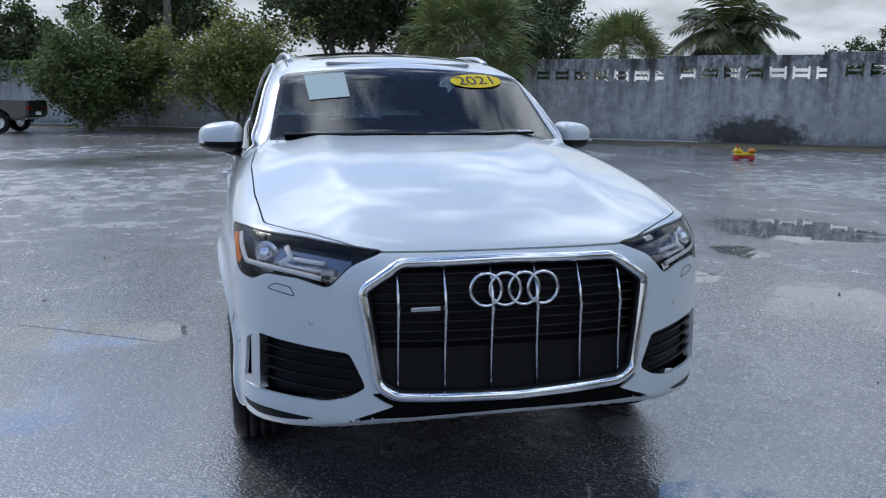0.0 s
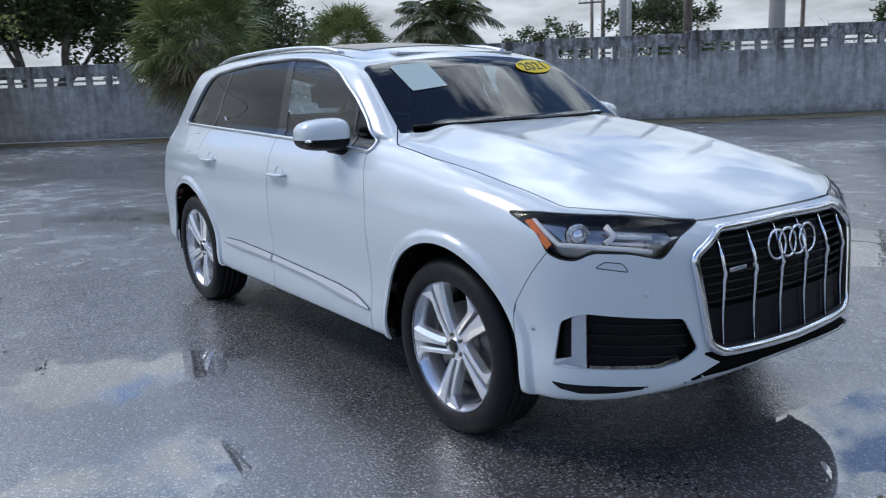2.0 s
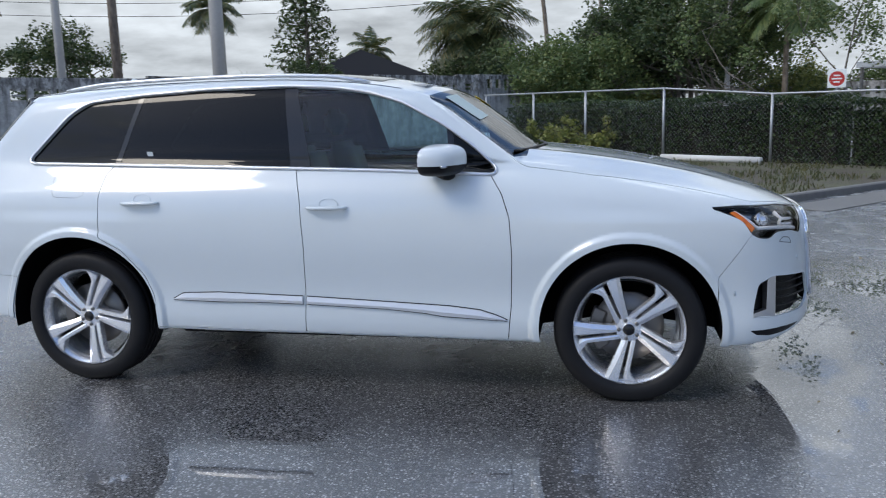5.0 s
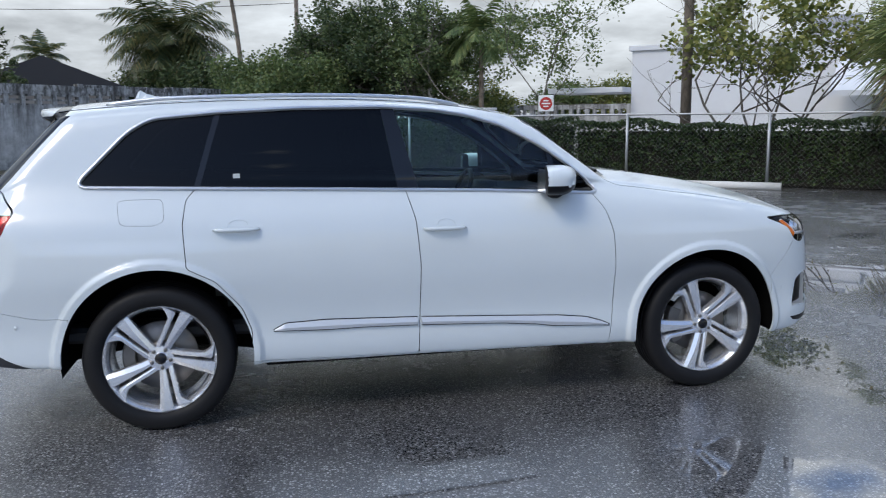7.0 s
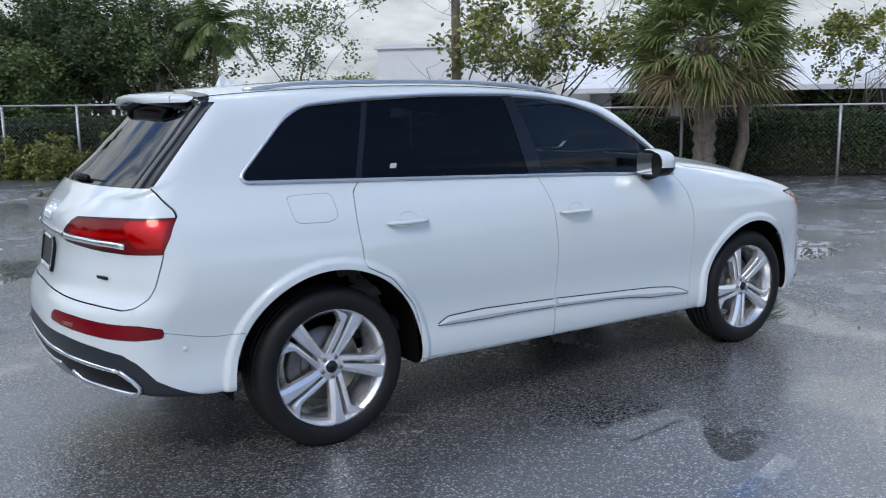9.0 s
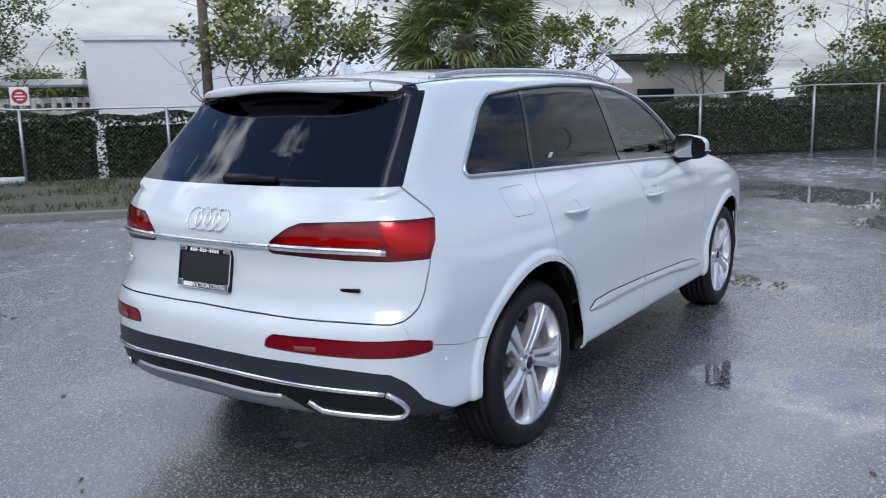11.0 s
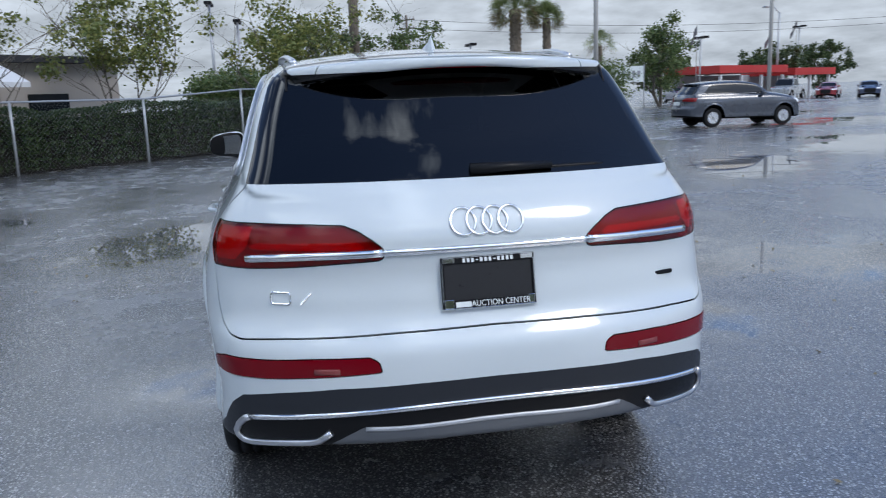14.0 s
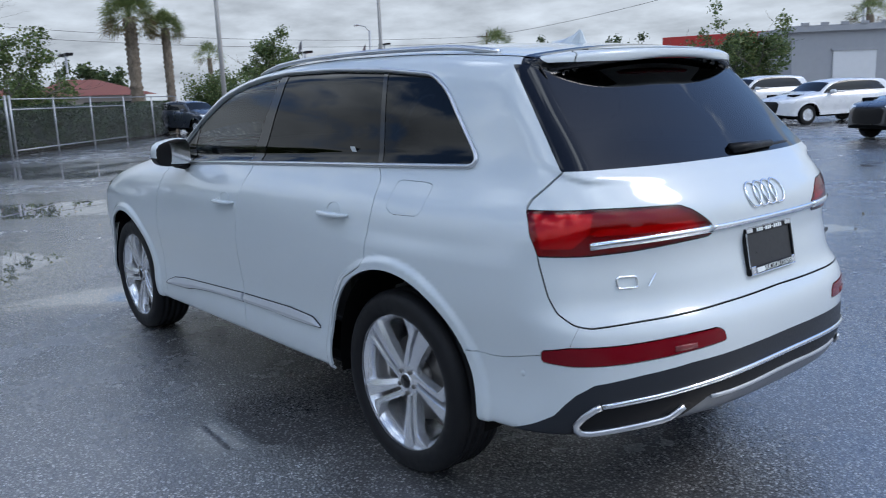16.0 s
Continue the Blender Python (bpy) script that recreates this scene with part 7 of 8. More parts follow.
fan_palm("fan_palm", "fan palm in the far distance", 60.0, -25.8, 6.0, 1.6, 0.2, 26, 52)
tree("tree", "round bushy tree beside the red canopy", 58.0, -30.2, 6.3, 2.0, 0.1, 1800, 0.26, 0.2, 2, LEAF_MID, 53, 0.8, 1.3)
fan_palm("fan_palm", "dark fan palm at the far lot", 46.5, -45.0, 6.2, 1.9, 0.22, 30, 54)
tree("shrub", "dense green bush under the palm", 44.0, -44.6, 3.4, 2.0, 0.02, 1900, 0.24, 0.1, 3, LEAF_MID, 55, 0.8, 0.85, cat="shrub")
tree("tree", "leafy bush between the parked cars and the warehouse", 17.4, -34.5, 3.8, 1.45, 0.1, 2000, 0.18, 0.1, 3, LEAF_MID, 56, 0.8, 0.85)
fan_palm("fan_palm", "fan palm behind the warehouse", 19.5, -52.0, 6.2, 1.6, 0.2, 26, 57)
for k, (x, y, hh, rr) in enumerate(((72, -20, 5.0, 3.0), (85, -45, 6.0, 4.0), (80, -55, 6.0, 4.0), (95, -72, 7.0, 4.5), (70, -75, 7.5, 5.0), (62, -82, 8.0, 5.5), (90, 5, 5.0, 4.0), (80, 20, 6.0, 5.0), (60, 30, 6.0, 4.5))):
    tree("tree", "dark tree on the skyline", x, y, hh, rr, 0.1, 1100, 0.42, 0.2, 2, LEAF_DARK, 120 + k, 0.8, 0.7)

# the hedge behind the fence: twigs and a dark box standing for inner shade, wrapped in small leaves
def hedge(name, d0, d1, n0, n1, top, count, seed):
    r = np.random.default_rng(seed)
    hd = thing(name, "clipped dark green hedge behind the chain-link fence", "hedge")
    hd.matrix_basis = fence_m
    bm = bmesh.new()
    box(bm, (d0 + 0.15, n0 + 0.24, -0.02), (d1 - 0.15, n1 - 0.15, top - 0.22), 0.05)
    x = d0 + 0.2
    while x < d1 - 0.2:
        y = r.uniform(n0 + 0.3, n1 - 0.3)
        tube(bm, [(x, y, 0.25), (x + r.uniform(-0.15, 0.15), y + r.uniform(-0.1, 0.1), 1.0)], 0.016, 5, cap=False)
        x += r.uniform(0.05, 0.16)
    part("core", bm, TWIG_SHADE, hd)
    d = r.uniform(d0, d1, count)
    face = r.random(count)
    n = np.where(face < 0.72, n0 + np.abs(r.normal(size=count)) * 0.10, r.uniform(n0, n1, count))
    wav = top + 0.06 * np.sin(d * 1.3) + 0.05 * np.sin(d * 3.7 + 1)
    z = np.where(face < 0.72, r.uniform(0.03, 1, count) ** 0.8 * wav, wav - np.abs(r.normal(size=count)) * 0.07)
    thin = (np.sin(d * 2.1 + 3 * z) + np.sin(d * 5.3 - 4 * z) + np.sin(d * 11 + 9 * z) > 0.2) & (z < 0.95) & (z > 0.22) & (face < 0.72) & (r.random(count) < 0.55)
    p = np.c_[d, n, z][~thin]
    quads("leaves", leaf_cloud(p, 0.085), LEAF_HEDGE, hd)["kind"] = "stuff"


# near black, so the box reads as shade between the twigs
TWIG_SHADE = plain("hedge_twigs_and_shade", (0.020, 0.018, 0.012), 0.9, 0.0, 0.5, 25)
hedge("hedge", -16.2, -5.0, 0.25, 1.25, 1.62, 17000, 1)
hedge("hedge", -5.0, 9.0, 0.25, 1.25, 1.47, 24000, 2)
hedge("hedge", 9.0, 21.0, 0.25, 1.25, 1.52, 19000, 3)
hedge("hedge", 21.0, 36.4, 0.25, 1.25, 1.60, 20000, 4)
x, y = on_fence(41.5, -0.8)
tree("shrub", "leafy bush at the end of the fence", x, y, 3.0, 1.9, 0.02, 2600, 0.17, 0.04, 4, LEAF_MID, 150, 0.85, 0.85, cat="shrub")
for k, (d_, n_, hh, rr) in enumerate(((-13.0, -0.3, 0.7, 0.6), (-11.8, -0.2, 0.6, 0.5), (-14.2, -0.2, 0.5, 0.5))):
    x, y = on_fence(d_, n_)
    tree("weed_clump", "bright green weeds at the foot of the fence", x, y, hh, rr, 0.02, 420, 0.12, 0.015, 3, LEAF_LIGHT, 160 + k, 0.9, 0.8, cat="weeds")

# ---- verge between lot and fence ----
CONCRETE = plain("old_concrete", (0.17, 0.165, 0.155), 0.7, 0.0, 0.35, 9)
WHITEPIPE = plain("white_painted_concrete", (0.62, 0.61, 0.58), 0.7, 0.0, 0.15, 18)


def dirt():
    m = Mat("patchy_dirt_and_grass")
    n, f = m.noise(1.3, 6, 0.6), m.noise(28, 4, 0.6)
    c = m.mix(m.ramp(n, (0.4, 0.0), (0.62, 1.0)), (0.075, 0.062, 0.048), (0.085, 0.095, 0.040))
    c = m.mix(m.ramp(f, (0.4, 0.0), (0.8, 0.8)), c, (0.17, 0.14, 0.10))
    m.set(Base_Color=c, Roughness=0.85, Normal=m.bump(f, 0.7, 0.03))
    return m.m


DIRT = dirt()
ISLAND = [(-10.6, -0.05), (-10.3, -3.2), (-9.95, -5.3), (-9.5, -6.1), (-8.6, -6.55), (-6.6, -6.85), (-3.4, -6.95), (-2.9, -7.15), (-2.5, -7.05), (-2.35, -6.6), (-2.1, -0.05)]
verge = thing("verge", "raised verge of patchy grass and dirt inside a kerb", "verge", kind="structure")
verge.matrix_basis = fence_m
bm = bmesh.new()
prism(bm, ISLAND, 0.085)
part("soil", bm, DIRT, verge)
bm = bmesh.new()
for (ax, ay), (bx_, by) in zip(ISLAND[:-1], ISLAND[1:]):
    ln = math.hypot(bx_ - ax, by - ay)
    box(bm, (0, -0.075, -0.02), (ln, 0.075, 0.11), 0.02, Matrix.Translation((ax, ay, 0)) @ Matrix.Rotation(math.atan2(by - ay, bx_ - ax), 4, "Z"))
part("kerb", bm, CONCRETE, verge)
r = np.random.default_rng(3)
pts = np.c_[r.uniform(-11, -2.2, 5200), r.uniform(-7, -0.1, 5200)]
keep_ = polygon(pts[:, 0], pts[:, 1], ISLAND) < -0.1
lumps = np.sin(pts[:, 0] * 1.9 + pts[:, 1]) + np.sin(pts[:, 1] * 2.3 - pts[:, 0] * 0.7) > -0.2
pts = pts[keep_ & lumps]
hgt = r.uniform(0.04, 0.12, len(pts))
az = r.uniform(0, math.tau, len(pts))
dx = np.c_[np.cos(az), np.sin(az), np.zeros(len(pts))] * 0.012
b0 = np.c_[pts, np.full(len(pts), 0.083)]
tip = b0 + np.c_[r.normal(size=(len(pts), 2)) * 0.03, hgt]
g_ = quads("grass", np.stack([b0 - dx, b0 + dx, tip + dx * 0.3, tip - dx * 0.3], 1), GRASSMAT)
g_.matrix_basis = fence_m
tagged(g_, "thin patchy grass on the verge", "grass", kind="stuff")
# second, narrower strip of concrete walk along the fence
bm = bmesh.new()
box(bm, (-2.0, -7.0, 0.0), (-1.3, -0.3, 0.014), 0.005)
wk = part("walkway", bm, CONCRETE)
wk.matrix_basis = fence_m
tagged(wk, "narrow wet concrete walk crossing to the fence", "walkway", kind="structure")
for d0, d1, n_ in ((-2.1, 0.15, -0.35), (-9.2, -6.4, -0.55)):
    bm = bmesh.new()
    tube(bm, [(d0, n_, 0.075 if d0 > -3 else 0.15), (d1, n_ + 0.03, 0.075 if d0 > -3 else 0.15)], 0.085, 10)
    ob = part("parking_bumper", bm, WHITEPIPE, smooth=True)
    ob.matrix_basis = fence_m
    tagged(ob, "white painted parking bumper lying before the fence", "parking bumper", "parking bumpers")
# dirt strip and pale footing along the block wall
strip = thing("wall_strip", "narrow strip of wet dirt and weeds along the stained wall", "verge", kind="structure")
strip.matrix_basis = wall.matrix_basis
bm = bmesh.new()
bmesh.ops.create_grid(bm, x_segments=120, y_segments=6, size=1)
for v in bm.verts:
    e_ = v.co.y
    v.co = (v.co.x * 46.5 - 23.3, -0.95 + e_ * 0.85 + (0.18 * math.sin(v.co.x * 90) + 0.1 * math.sin(v.co.x * 211) if e_ < -0.9 else 0), 0.004 + 0.035 * (e_ + 1) + 0.01 * math.sin(v.co.x * 150 + e_ * 5))
part("soil", bm, DIRT, strip, smooth=True)
bm = bmesh.new()
box(bm, (-70, -0.21, -0.02), (0.0, -0.135, 0.10), 0.015)
part("footing", bm, WHITEPIPE, strip)
# litter heap at the wall corner, stones at the fence
r = np.random.default_rng(5)
heap = thing("litter_heap", "heap of pale rubble and litter at the wall corner", "litter")
hx, hy = on_fence(-15.2, -0.9)
heap.matrix_basis = pose(hx, hy, 0)
for k in range(26):
    bm = bmesh.new()
    bmesh.ops.create_icosphere(bm, subdivisions=1, radius=1)
    s_ = r.uniform(0.05, 0.20)
    for v in bm.verts:
        v.co = v.co * s_ * r.uniform(0.7, 1.3)
        v.co.z *= 0.6
    ob = part("rubble", bm, WHITEPIPE if r.random() < 0.7 else CONCRETE, heap)
    ob.location = (r.normal() * 0.8, r.normal() * 0.35, 0.06 + r.uniform(0, 0.2))

# drifts of leaf litter and grit on the asphalt
r = np.random.default_rng(8)
n = 900
ang, rad = r.uniform(0, math.tau, n), r.uniform(2.5, 16, n)
p = np.c_[rad * np.cos(ang), rad * np.sin(ang), np.full(n, 0.006)]
lit = quads("leaf_litter", leaf_cloud(p, 0.035, 6.0), DRYLEAF)
tagged(lit, "scattered small dead leaves and grit on the asphalt", "leaf litter", kind="stuff")

# ---- poles, lamps, wires ----
WOODPOLE = bark("weathered_pole", (0.09, 0.07, 0.055), (0.24, 0.20, 0.16))
POLECONC = plain("pole_concrete", (0.42, 0.41, 0.39), 0.85, 0.0, 0.15, 10)
WIRE = plain("cable_black", (0.02, 0.02, 0.02), 0.6)


def pole(x, y, h, r0, mat, label, arms=0, lamp=None, lean=0.0):
    t = thing("utility_pole" if lamp is None else "street_lamp", label, "utility pole" if lamp is None else "street lamp")
    t.matrix_basis = pose(x, y, 0)
    bm = bmesh.new()
    tube(bm, [(0, 0, -0.1), (lean, 0, h)], [r0, r0 * 0.72], 10)
    part("shaft", bm, mat, t, smooth=True)
    for k in range(arms):
        bm = bmesh.new()
        box(bm, (-1.1, -0.05, h - 0.5 - 0.8 * k), (1.1, 0.05, h - 0.38 - 0.8 * k), 0.01, Matrix.Rotation(0.6, 4, "Z"))
        part("crossarm", bm, WOODPOLE, t)
        for q in (-1.0, -0.5, 0.5, 1.0):
            bm = bmesh.new()
            tube(bm, [(q * math.cos(0.6), q * math.sin(0.6), h - 0.38 - 0.8 * k), (q * math.cos(0.6), q * math.sin(0.6), h - 0.2 - 0.8 * k)], 0.04, 6)
            part("insulator", bm, POLECONC, t)
    if lamp == "arm":
        bm = bmesh.new()
        tube(bm, [(0, 0, h - 0.1), (0.5, 0.2, h + 0.5), (1.4, 0.55, h + 0.7)], 0.05, 6)
        part("arm", bm, GALV, t, smooth=True)
        bm = bmesh.new()
        box(bm, (1.2, 0.45, h + 0.62), (1.9, 0.75, h + 0.78), 0.04)
        part("lamp_head", bm, GALV, t)
    if lamp == "box":
        bm = bmesh.new()
        box(bm, (-0.25, -0.2, h), (0.95, 0.2, h + 0.16), 0.03)
        part("lamp_head", bm, POLECONC, t)
    if lamp == "twin":
        for s_ in (-1, 1):
            bm = bmesh.new()
            box(bm, (s_ * 0.7 - 0.4, -0.25, h), (s_ * 0.7 + 0.4, 0.25, h + 0.2), 0.03)
            part("lamp_head", bm, BLACK, t)
        bm = bmesh.new()
        tube(bm, [(-0.7, 0, h), (0.7, 0, h)], 0.05, 6)
        part("arm", bm, GALV, t)
    return t


pole(-33.0, -3.8, 10.5, 0.19, WOODPOLE, "weathered wooden utility pole behind the trees", 1)
pole(-44.3, 47.6, 8.0, 0.17, WOODPOLE, "distant wooden utility pole with a crossarm", 1)
pole(-36.8, 40.9, 9.4, 0.17, WOODPOLE, "distant wooden utility pole with crossarms", 2)
pole(-17.8, 21.7, 10.5, 0.17, POLECONC, "pale concrete utility pole behind the wall")
pole(-19.6, 24.1, 7.6, 0.11, POLECONC, "thin grey pole behind the wall")
pole(-19.2, 27.4, 12.0, 0.22, WOODPOLE, "brown wooden utility pole behind the wall", 1)
pole(-12.8, 24.0, 12.0, 0.30, POLECONC, "thick pale concrete utility pole behind the wall")
pole(1.1, 50.0, 10.4, 0.18, WOODPOLE, "distant wooden utility pole", 1)
pole(6.8, 34.3, 6.3, 0.14, POLECONC, "concrete street lamp with a flat head among the trees", 0, "box")
pole(9.45, 14.1, 9.0, 0.14, WOODPOLE, "brown wooden utility pole behind the hedge")
pole(31.0, -2.8, 10.0, 0.24, WOODPOLE, "stout wooden utility pole behind the hedge", 1)
pole(54.6, 4.8, 8.0, 0.12, GALV, "lot lamp on a tall steel pole", 0, "twin")
pole(54.7, 3.0, 6.8, 0.12, GALV, "lot lamp on a steel pole", 0, "twin")
pole(74.0, -11.9, 9.0, 0.14, WOODPOLE, "distant wooden utility pole on the skyline", 2)
pole(37.0, -16.2, 11.0, 0.14, POLECONC, "slim concrete pole beside the lot")
pole(37.0, -26.5, 11.0, 0.12, POLECONC, "slim concrete pole in the lot")
pole(60.0, -14.8, 5.2, 0.10, GALV, "lot lamp on a steel pole", 0, "twin")
pole(64.0, -37.0, 5.6, 0.10, GALV, "flag-topped lot lamp on a steel pole", 0, "twin")
pole(72.0, -50.0, 8.5, 0.14, GALV, "tall street lamp with a curved arm", 0, "arm")
pole(86.0, -62.0, 8.0, 0.12, GALV, "lot lamp on a steel pole", 0, "twin")
pole(66.0, -62.0, 8.0, 0.14, WOODPOLE, "distant wooden utility pole on the skyline", 1)
pole(30.0, -75.0, 10.0, 0.16, GALV, "tall street lamp with a curved arm", 0, "arm")
pole(24.0, -62.0, 12.0, 0.15, WOODPOLE, "tall utility pole beyond the warehouse", 1)
for a_, b_, sag in (((-33, -3.8, 10.1), (-36.8, 40.9, 9.0), 0.9), ((-33, -3.8, 9.3), (-36.8, 40.9, 8.2), 0.9), ((-33, -3.8, 8.6), (-36.8, 40.9, 7.6), 0.9), ((-36.8, 40.9, 9.0), (1.1, 50, 10.0), 0.8), ((-36.8, 40.9, 8.2), (1.1, 50, 9.2), 0.8),
                    ((-19.2, 27.4, 11.6), (1.1, 50, 10.0), 0.6), ((31, -2.8, 9.6), (74, -11.9, 8.6), 0.9), ((31, -2.8, 9.0), (74, -11.9, 8.0), 0.9), ((74, -11.9, 8.6), (66, -62, 7.6), 0.8), ((74, -11.9, 7.8), (66, -62, 7.0), 0.8), ((66, -62, 7.6), (24, -62, 11.6), 0.8), ((-33, -3.8, 10.1), (-60, -60, 10), 0.8)):
    bm = bmesh.new()
    n = 20
    tube(bm, [tuple(np.array(a_) * (1 - i / n) + np.array(b_) * (i / n) - (0, 0, sag * 4 * (i / n) * (1 - i / n))) for i in range(n + 1)], 0.022, 4)
    tagged(part("overhead_cable", bm, WIRE, smooth=True), "black overhead cable slung between poles", "cable", "overhead cables")
# flags on the lot lamps
for x, y, z in ((61.0, -35.0, 6.6), (88.0, -63.0, 9.0), (70.0, -48.0, 7.0)):
    f_ = thing("flag", "small grey drooping flag on a thin pole", "flag")
    f_.matrix_basis = pose(x, y, 0)
    bm = bmesh.new()
    tube(bm, [(0, 0, 0), (0, 0, z)], 0.03, 6)
    part("pole", bm, GALV, f_)
    bm = bmesh.new()
    rows_ = [[bm.verts.new((0.25 * i, 0.08 * math.sin(i * 1.3), z - 0.05 - 0.3 * i - j * 0.7)) for j in range(2)] for i in range(6)]
    for r0, r1 in zip(rows_, rows_[1:]):
        bm.faces.new((r0[0], r0[1], r1[1], r1[0]))
    part("cloth", bm, plain("flag_cloth", (0.20, 0.19, 0.20), 0.8, 0, 0.2, 6), f_)

# ---- buildings ----
STUCCO = plain("white_stucco", (0.70, 0.71, 0.72), 0.85, 0.0, 0.05, 3)
BEIGE = plain("beige_stucco", (0.42, 0.38, 0.34), 0.85, 0.0, 0.08, 3)
GREYWALL = plain("grey_block_wall", (0.36, 0.37, 0.39), 0.85, 0.0, 0.1, 3)
ROOFDARK = plain("dark_shingles", (0.035, 0.036, 0.040), 0.85, 0.0, 0.3, 8)
ROOFRED = plain("red_tile_roof", (0.22, 0.075, 0.055), 0.8, 0.0, 0.3, 6)
REDMETAL = plain("red_fascia", (0.50, 0.035, 0.030), 0.45, 0.0, 0.1, 2)
WINDOW = plain("dark_window", (0.012, 0.014, 0.017), 0.08, Specular_IOR_Level=0.35)


def block(parent, name, lo, hi, mat, bevel=0.01, label=""):
    bm = bmesh.new()
    box(bm, lo, hi, bevel)
    return part(name, bm, mat, parent, label)


office = thing("office_building", "low white building with a broad sloping awning", "building")
office.matrix_basis = fence_m
block(office, "wall", (-7.0, 11.6, -0.1), (1.2, 16, 4.15), STUCCO)
block(office, "parapet", (-7.1, 11.5, 4.1), (1.3, 16.1, 4.28), STUCCO)
block(office, "wall", (1.2, 12.4, -0.1), (13.5, 16, 3.9), STUCCO)
bm = bmesh.new()
vs = [bm.verts.new(v) for v in ((0.2, 7.6, 2.18), (12.0, 7.6, 2.18), (12.6, 12.4, 3.75), (0.2, 12.4, 3.75), (0.2, 7.6, 2.34), (12.0, 7.6, 2.34), (12.6, 12.4, 3.95), (0.2, 12.4, 3.95))]
for f in ((0, 1, 2, 3), (7, 6, 5, 4), (0, 4, 5, 1), (1, 5, 6, 2), (2, 6, 7, 3), (3, 7, 4, 0)):
    bm.faces.new([vs[i] for i in f])
bmesh.ops.recalc_face_normals(bm, faces=bm.faces[:])
part("awning", bm, STUCCO, office, "white sloping awning")
for x in (2.0, 4.6, 7.2, 9.8):
    w_ = block(office, "window", (x, 12.32, 1.1), (x + 2.2, 12.39, 2.2), WINDOW, 0.0)
    block(w_, "frame", (x - 0.06, 12.30, 2.2), (x + 2.26, 12.40, 2.28), CONCRETE)
block(office, "canopy", (-10.0, 10.6, 2.55), (-7.0, 13.0, 2.75), STUCCO)
block(office, "post", (-9.9, 10.7, 0), (-9.8, 10.8, 2.6), CONCRETE)
block(office, "wall", (12.6, 10.4, -0.1), (17.5, 16, 3.1), BEIGE)
w_ = block(office, "window", (13.6, 10.33, 1.2), (15.2, 10.39, 2.0), WINDOW, 0.0)
block(office, "roof", (12.3, 9.9, 3.1), (18.0, 16.3, 3.35), ROOFDARK)
block(office, "rooftop_unit", (-1.0, 13, 4.25), (0.6, 14.4, 5.1), GREYWALL)
shed = thing("storage_building", "plain white flat-roofed building in the distance", "building")
shed.matrix_basis = pose(38.5, 16.0, 0, 0, 0, -65)
block(shed, "wall", (-3.5, 0, -0.1), (3.5, 6, 3.7), STUCCO)
block(shed, "roof", (-3.7, -0.2, 3.7), (3.7, 6.2, 3.95), GREYWALL)
for x in (-2.0, 1.0):
    block(shed, "window", (x, -0.05, 1.6), (x + 0.9, -0.01, 2.4), WINDOW, 0)
house = thing("house", "low house with a dark gabled roof beyond the wall", "house")
house.matrix_basis = pose(-12.6, 44.5, 0, 0, 0, 104)
block(house, "wall", (-5, -3, -0.1), (5, 4, 3.3), BEIGE)
bm = bmesh.new()
vs = [bm.verts.new(v) for v in ((-5.8, -3.6, 3.3), (5.8, -3.6, 3.3), (5.8, 4.6, 3.3), (-5.8, 4.6, 3.3), (-5.8, 0.5, 4.9), (5.8, 0.5, 4.9))]
for f in ((0, 1, 5, 4), (2, 3, 4, 5), (0, 4, 3), (1, 2, 5), (3, 2, 1, 0)):
    bm.faces.new([vs[i] for i in f])
bmesh.ops.recalc_face_normals(bm, faces=bm.faces[:])
part("roof", bm, ROOFDARK, house)
for x in (-1.5, 1.2):
    block(house, "window", (-5.06, x, 1.2), (-5.01, x + 1.3, 2.3), WINDOW, 0)
for hx, hy, rot in ((53.3, -13.8, -75), (47.5, -5.0, -70)):
    h2 = thing("house", "low house with a reddish tile roof in the distance", "house", "red-roofed houses")
    h2.matrix_basis = pose(hx, hy, 0, 0, 0, rot)
    block(h2, "wall", (-2.6, -3, -0.1), (2.6, 3, 2.2), BEIGE)
    bm = bmesh.new()
    vs = [bm.verts.new(v) for v in ((-3.1, -3.6, 2.2), (3.1, -3.6, 2.2), (3.1, 3.6, 2.2), (-3.1, 3.6, 2.2), (-1.0, 0, 3.3), (1.0, 0, 3.3))]
    for f in ((0, 1, 5, 4), (2, 3, 4, 5), (0, 4, 3), (1, 2, 5), (3, 2, 1, 0)):
        bm.faces.new([vs[i] for i in f])
    bmesh.ops.recalc_face_normals(bm, faces=bm.faces[:])
    part("roof", bm, ROOFRED, h2)
    for x in (-1.9, 0.6):
        block(h2, "window", (x, -3.05, 0.9), (x + 1.2, -3.01, 1.8), WINDOW, 0)
canopy = thing("sales_canopy", "long red canopy over a distant car sales lot", "canopy")
canopy.matrix_basis = pose(70, -45, 0, 0, 0, -62)
block(canopy, "roof", (-9, -3, 2.5), (3, 3, 3.2), REDMETAL)
block(canopy, "roof", (4.5, -3, 2.2), (13, 3, 2.9), REDMETAL)
for x in (-8.5, -5, -1.5, 2.4, 5, 8, 12):
    block(canopy, "post", (x, -2.8, 0), (x + 0.25, -2.55, 2.3), STUCCO)
block(canopy, "wall", (-8, 2.0, 0), (12, 2.8, 2.4), GREYWALL)
store = thing("red_trimmed_store", "white store with a red roof band beyond the lot", "building")
store.matrix_basis = pose(28.9, -52.7, 0, 0, 0, 204)
block(store, "wall", (-4.5, -4, -0.1), (6.5, 5, 3.9), STUCCO)
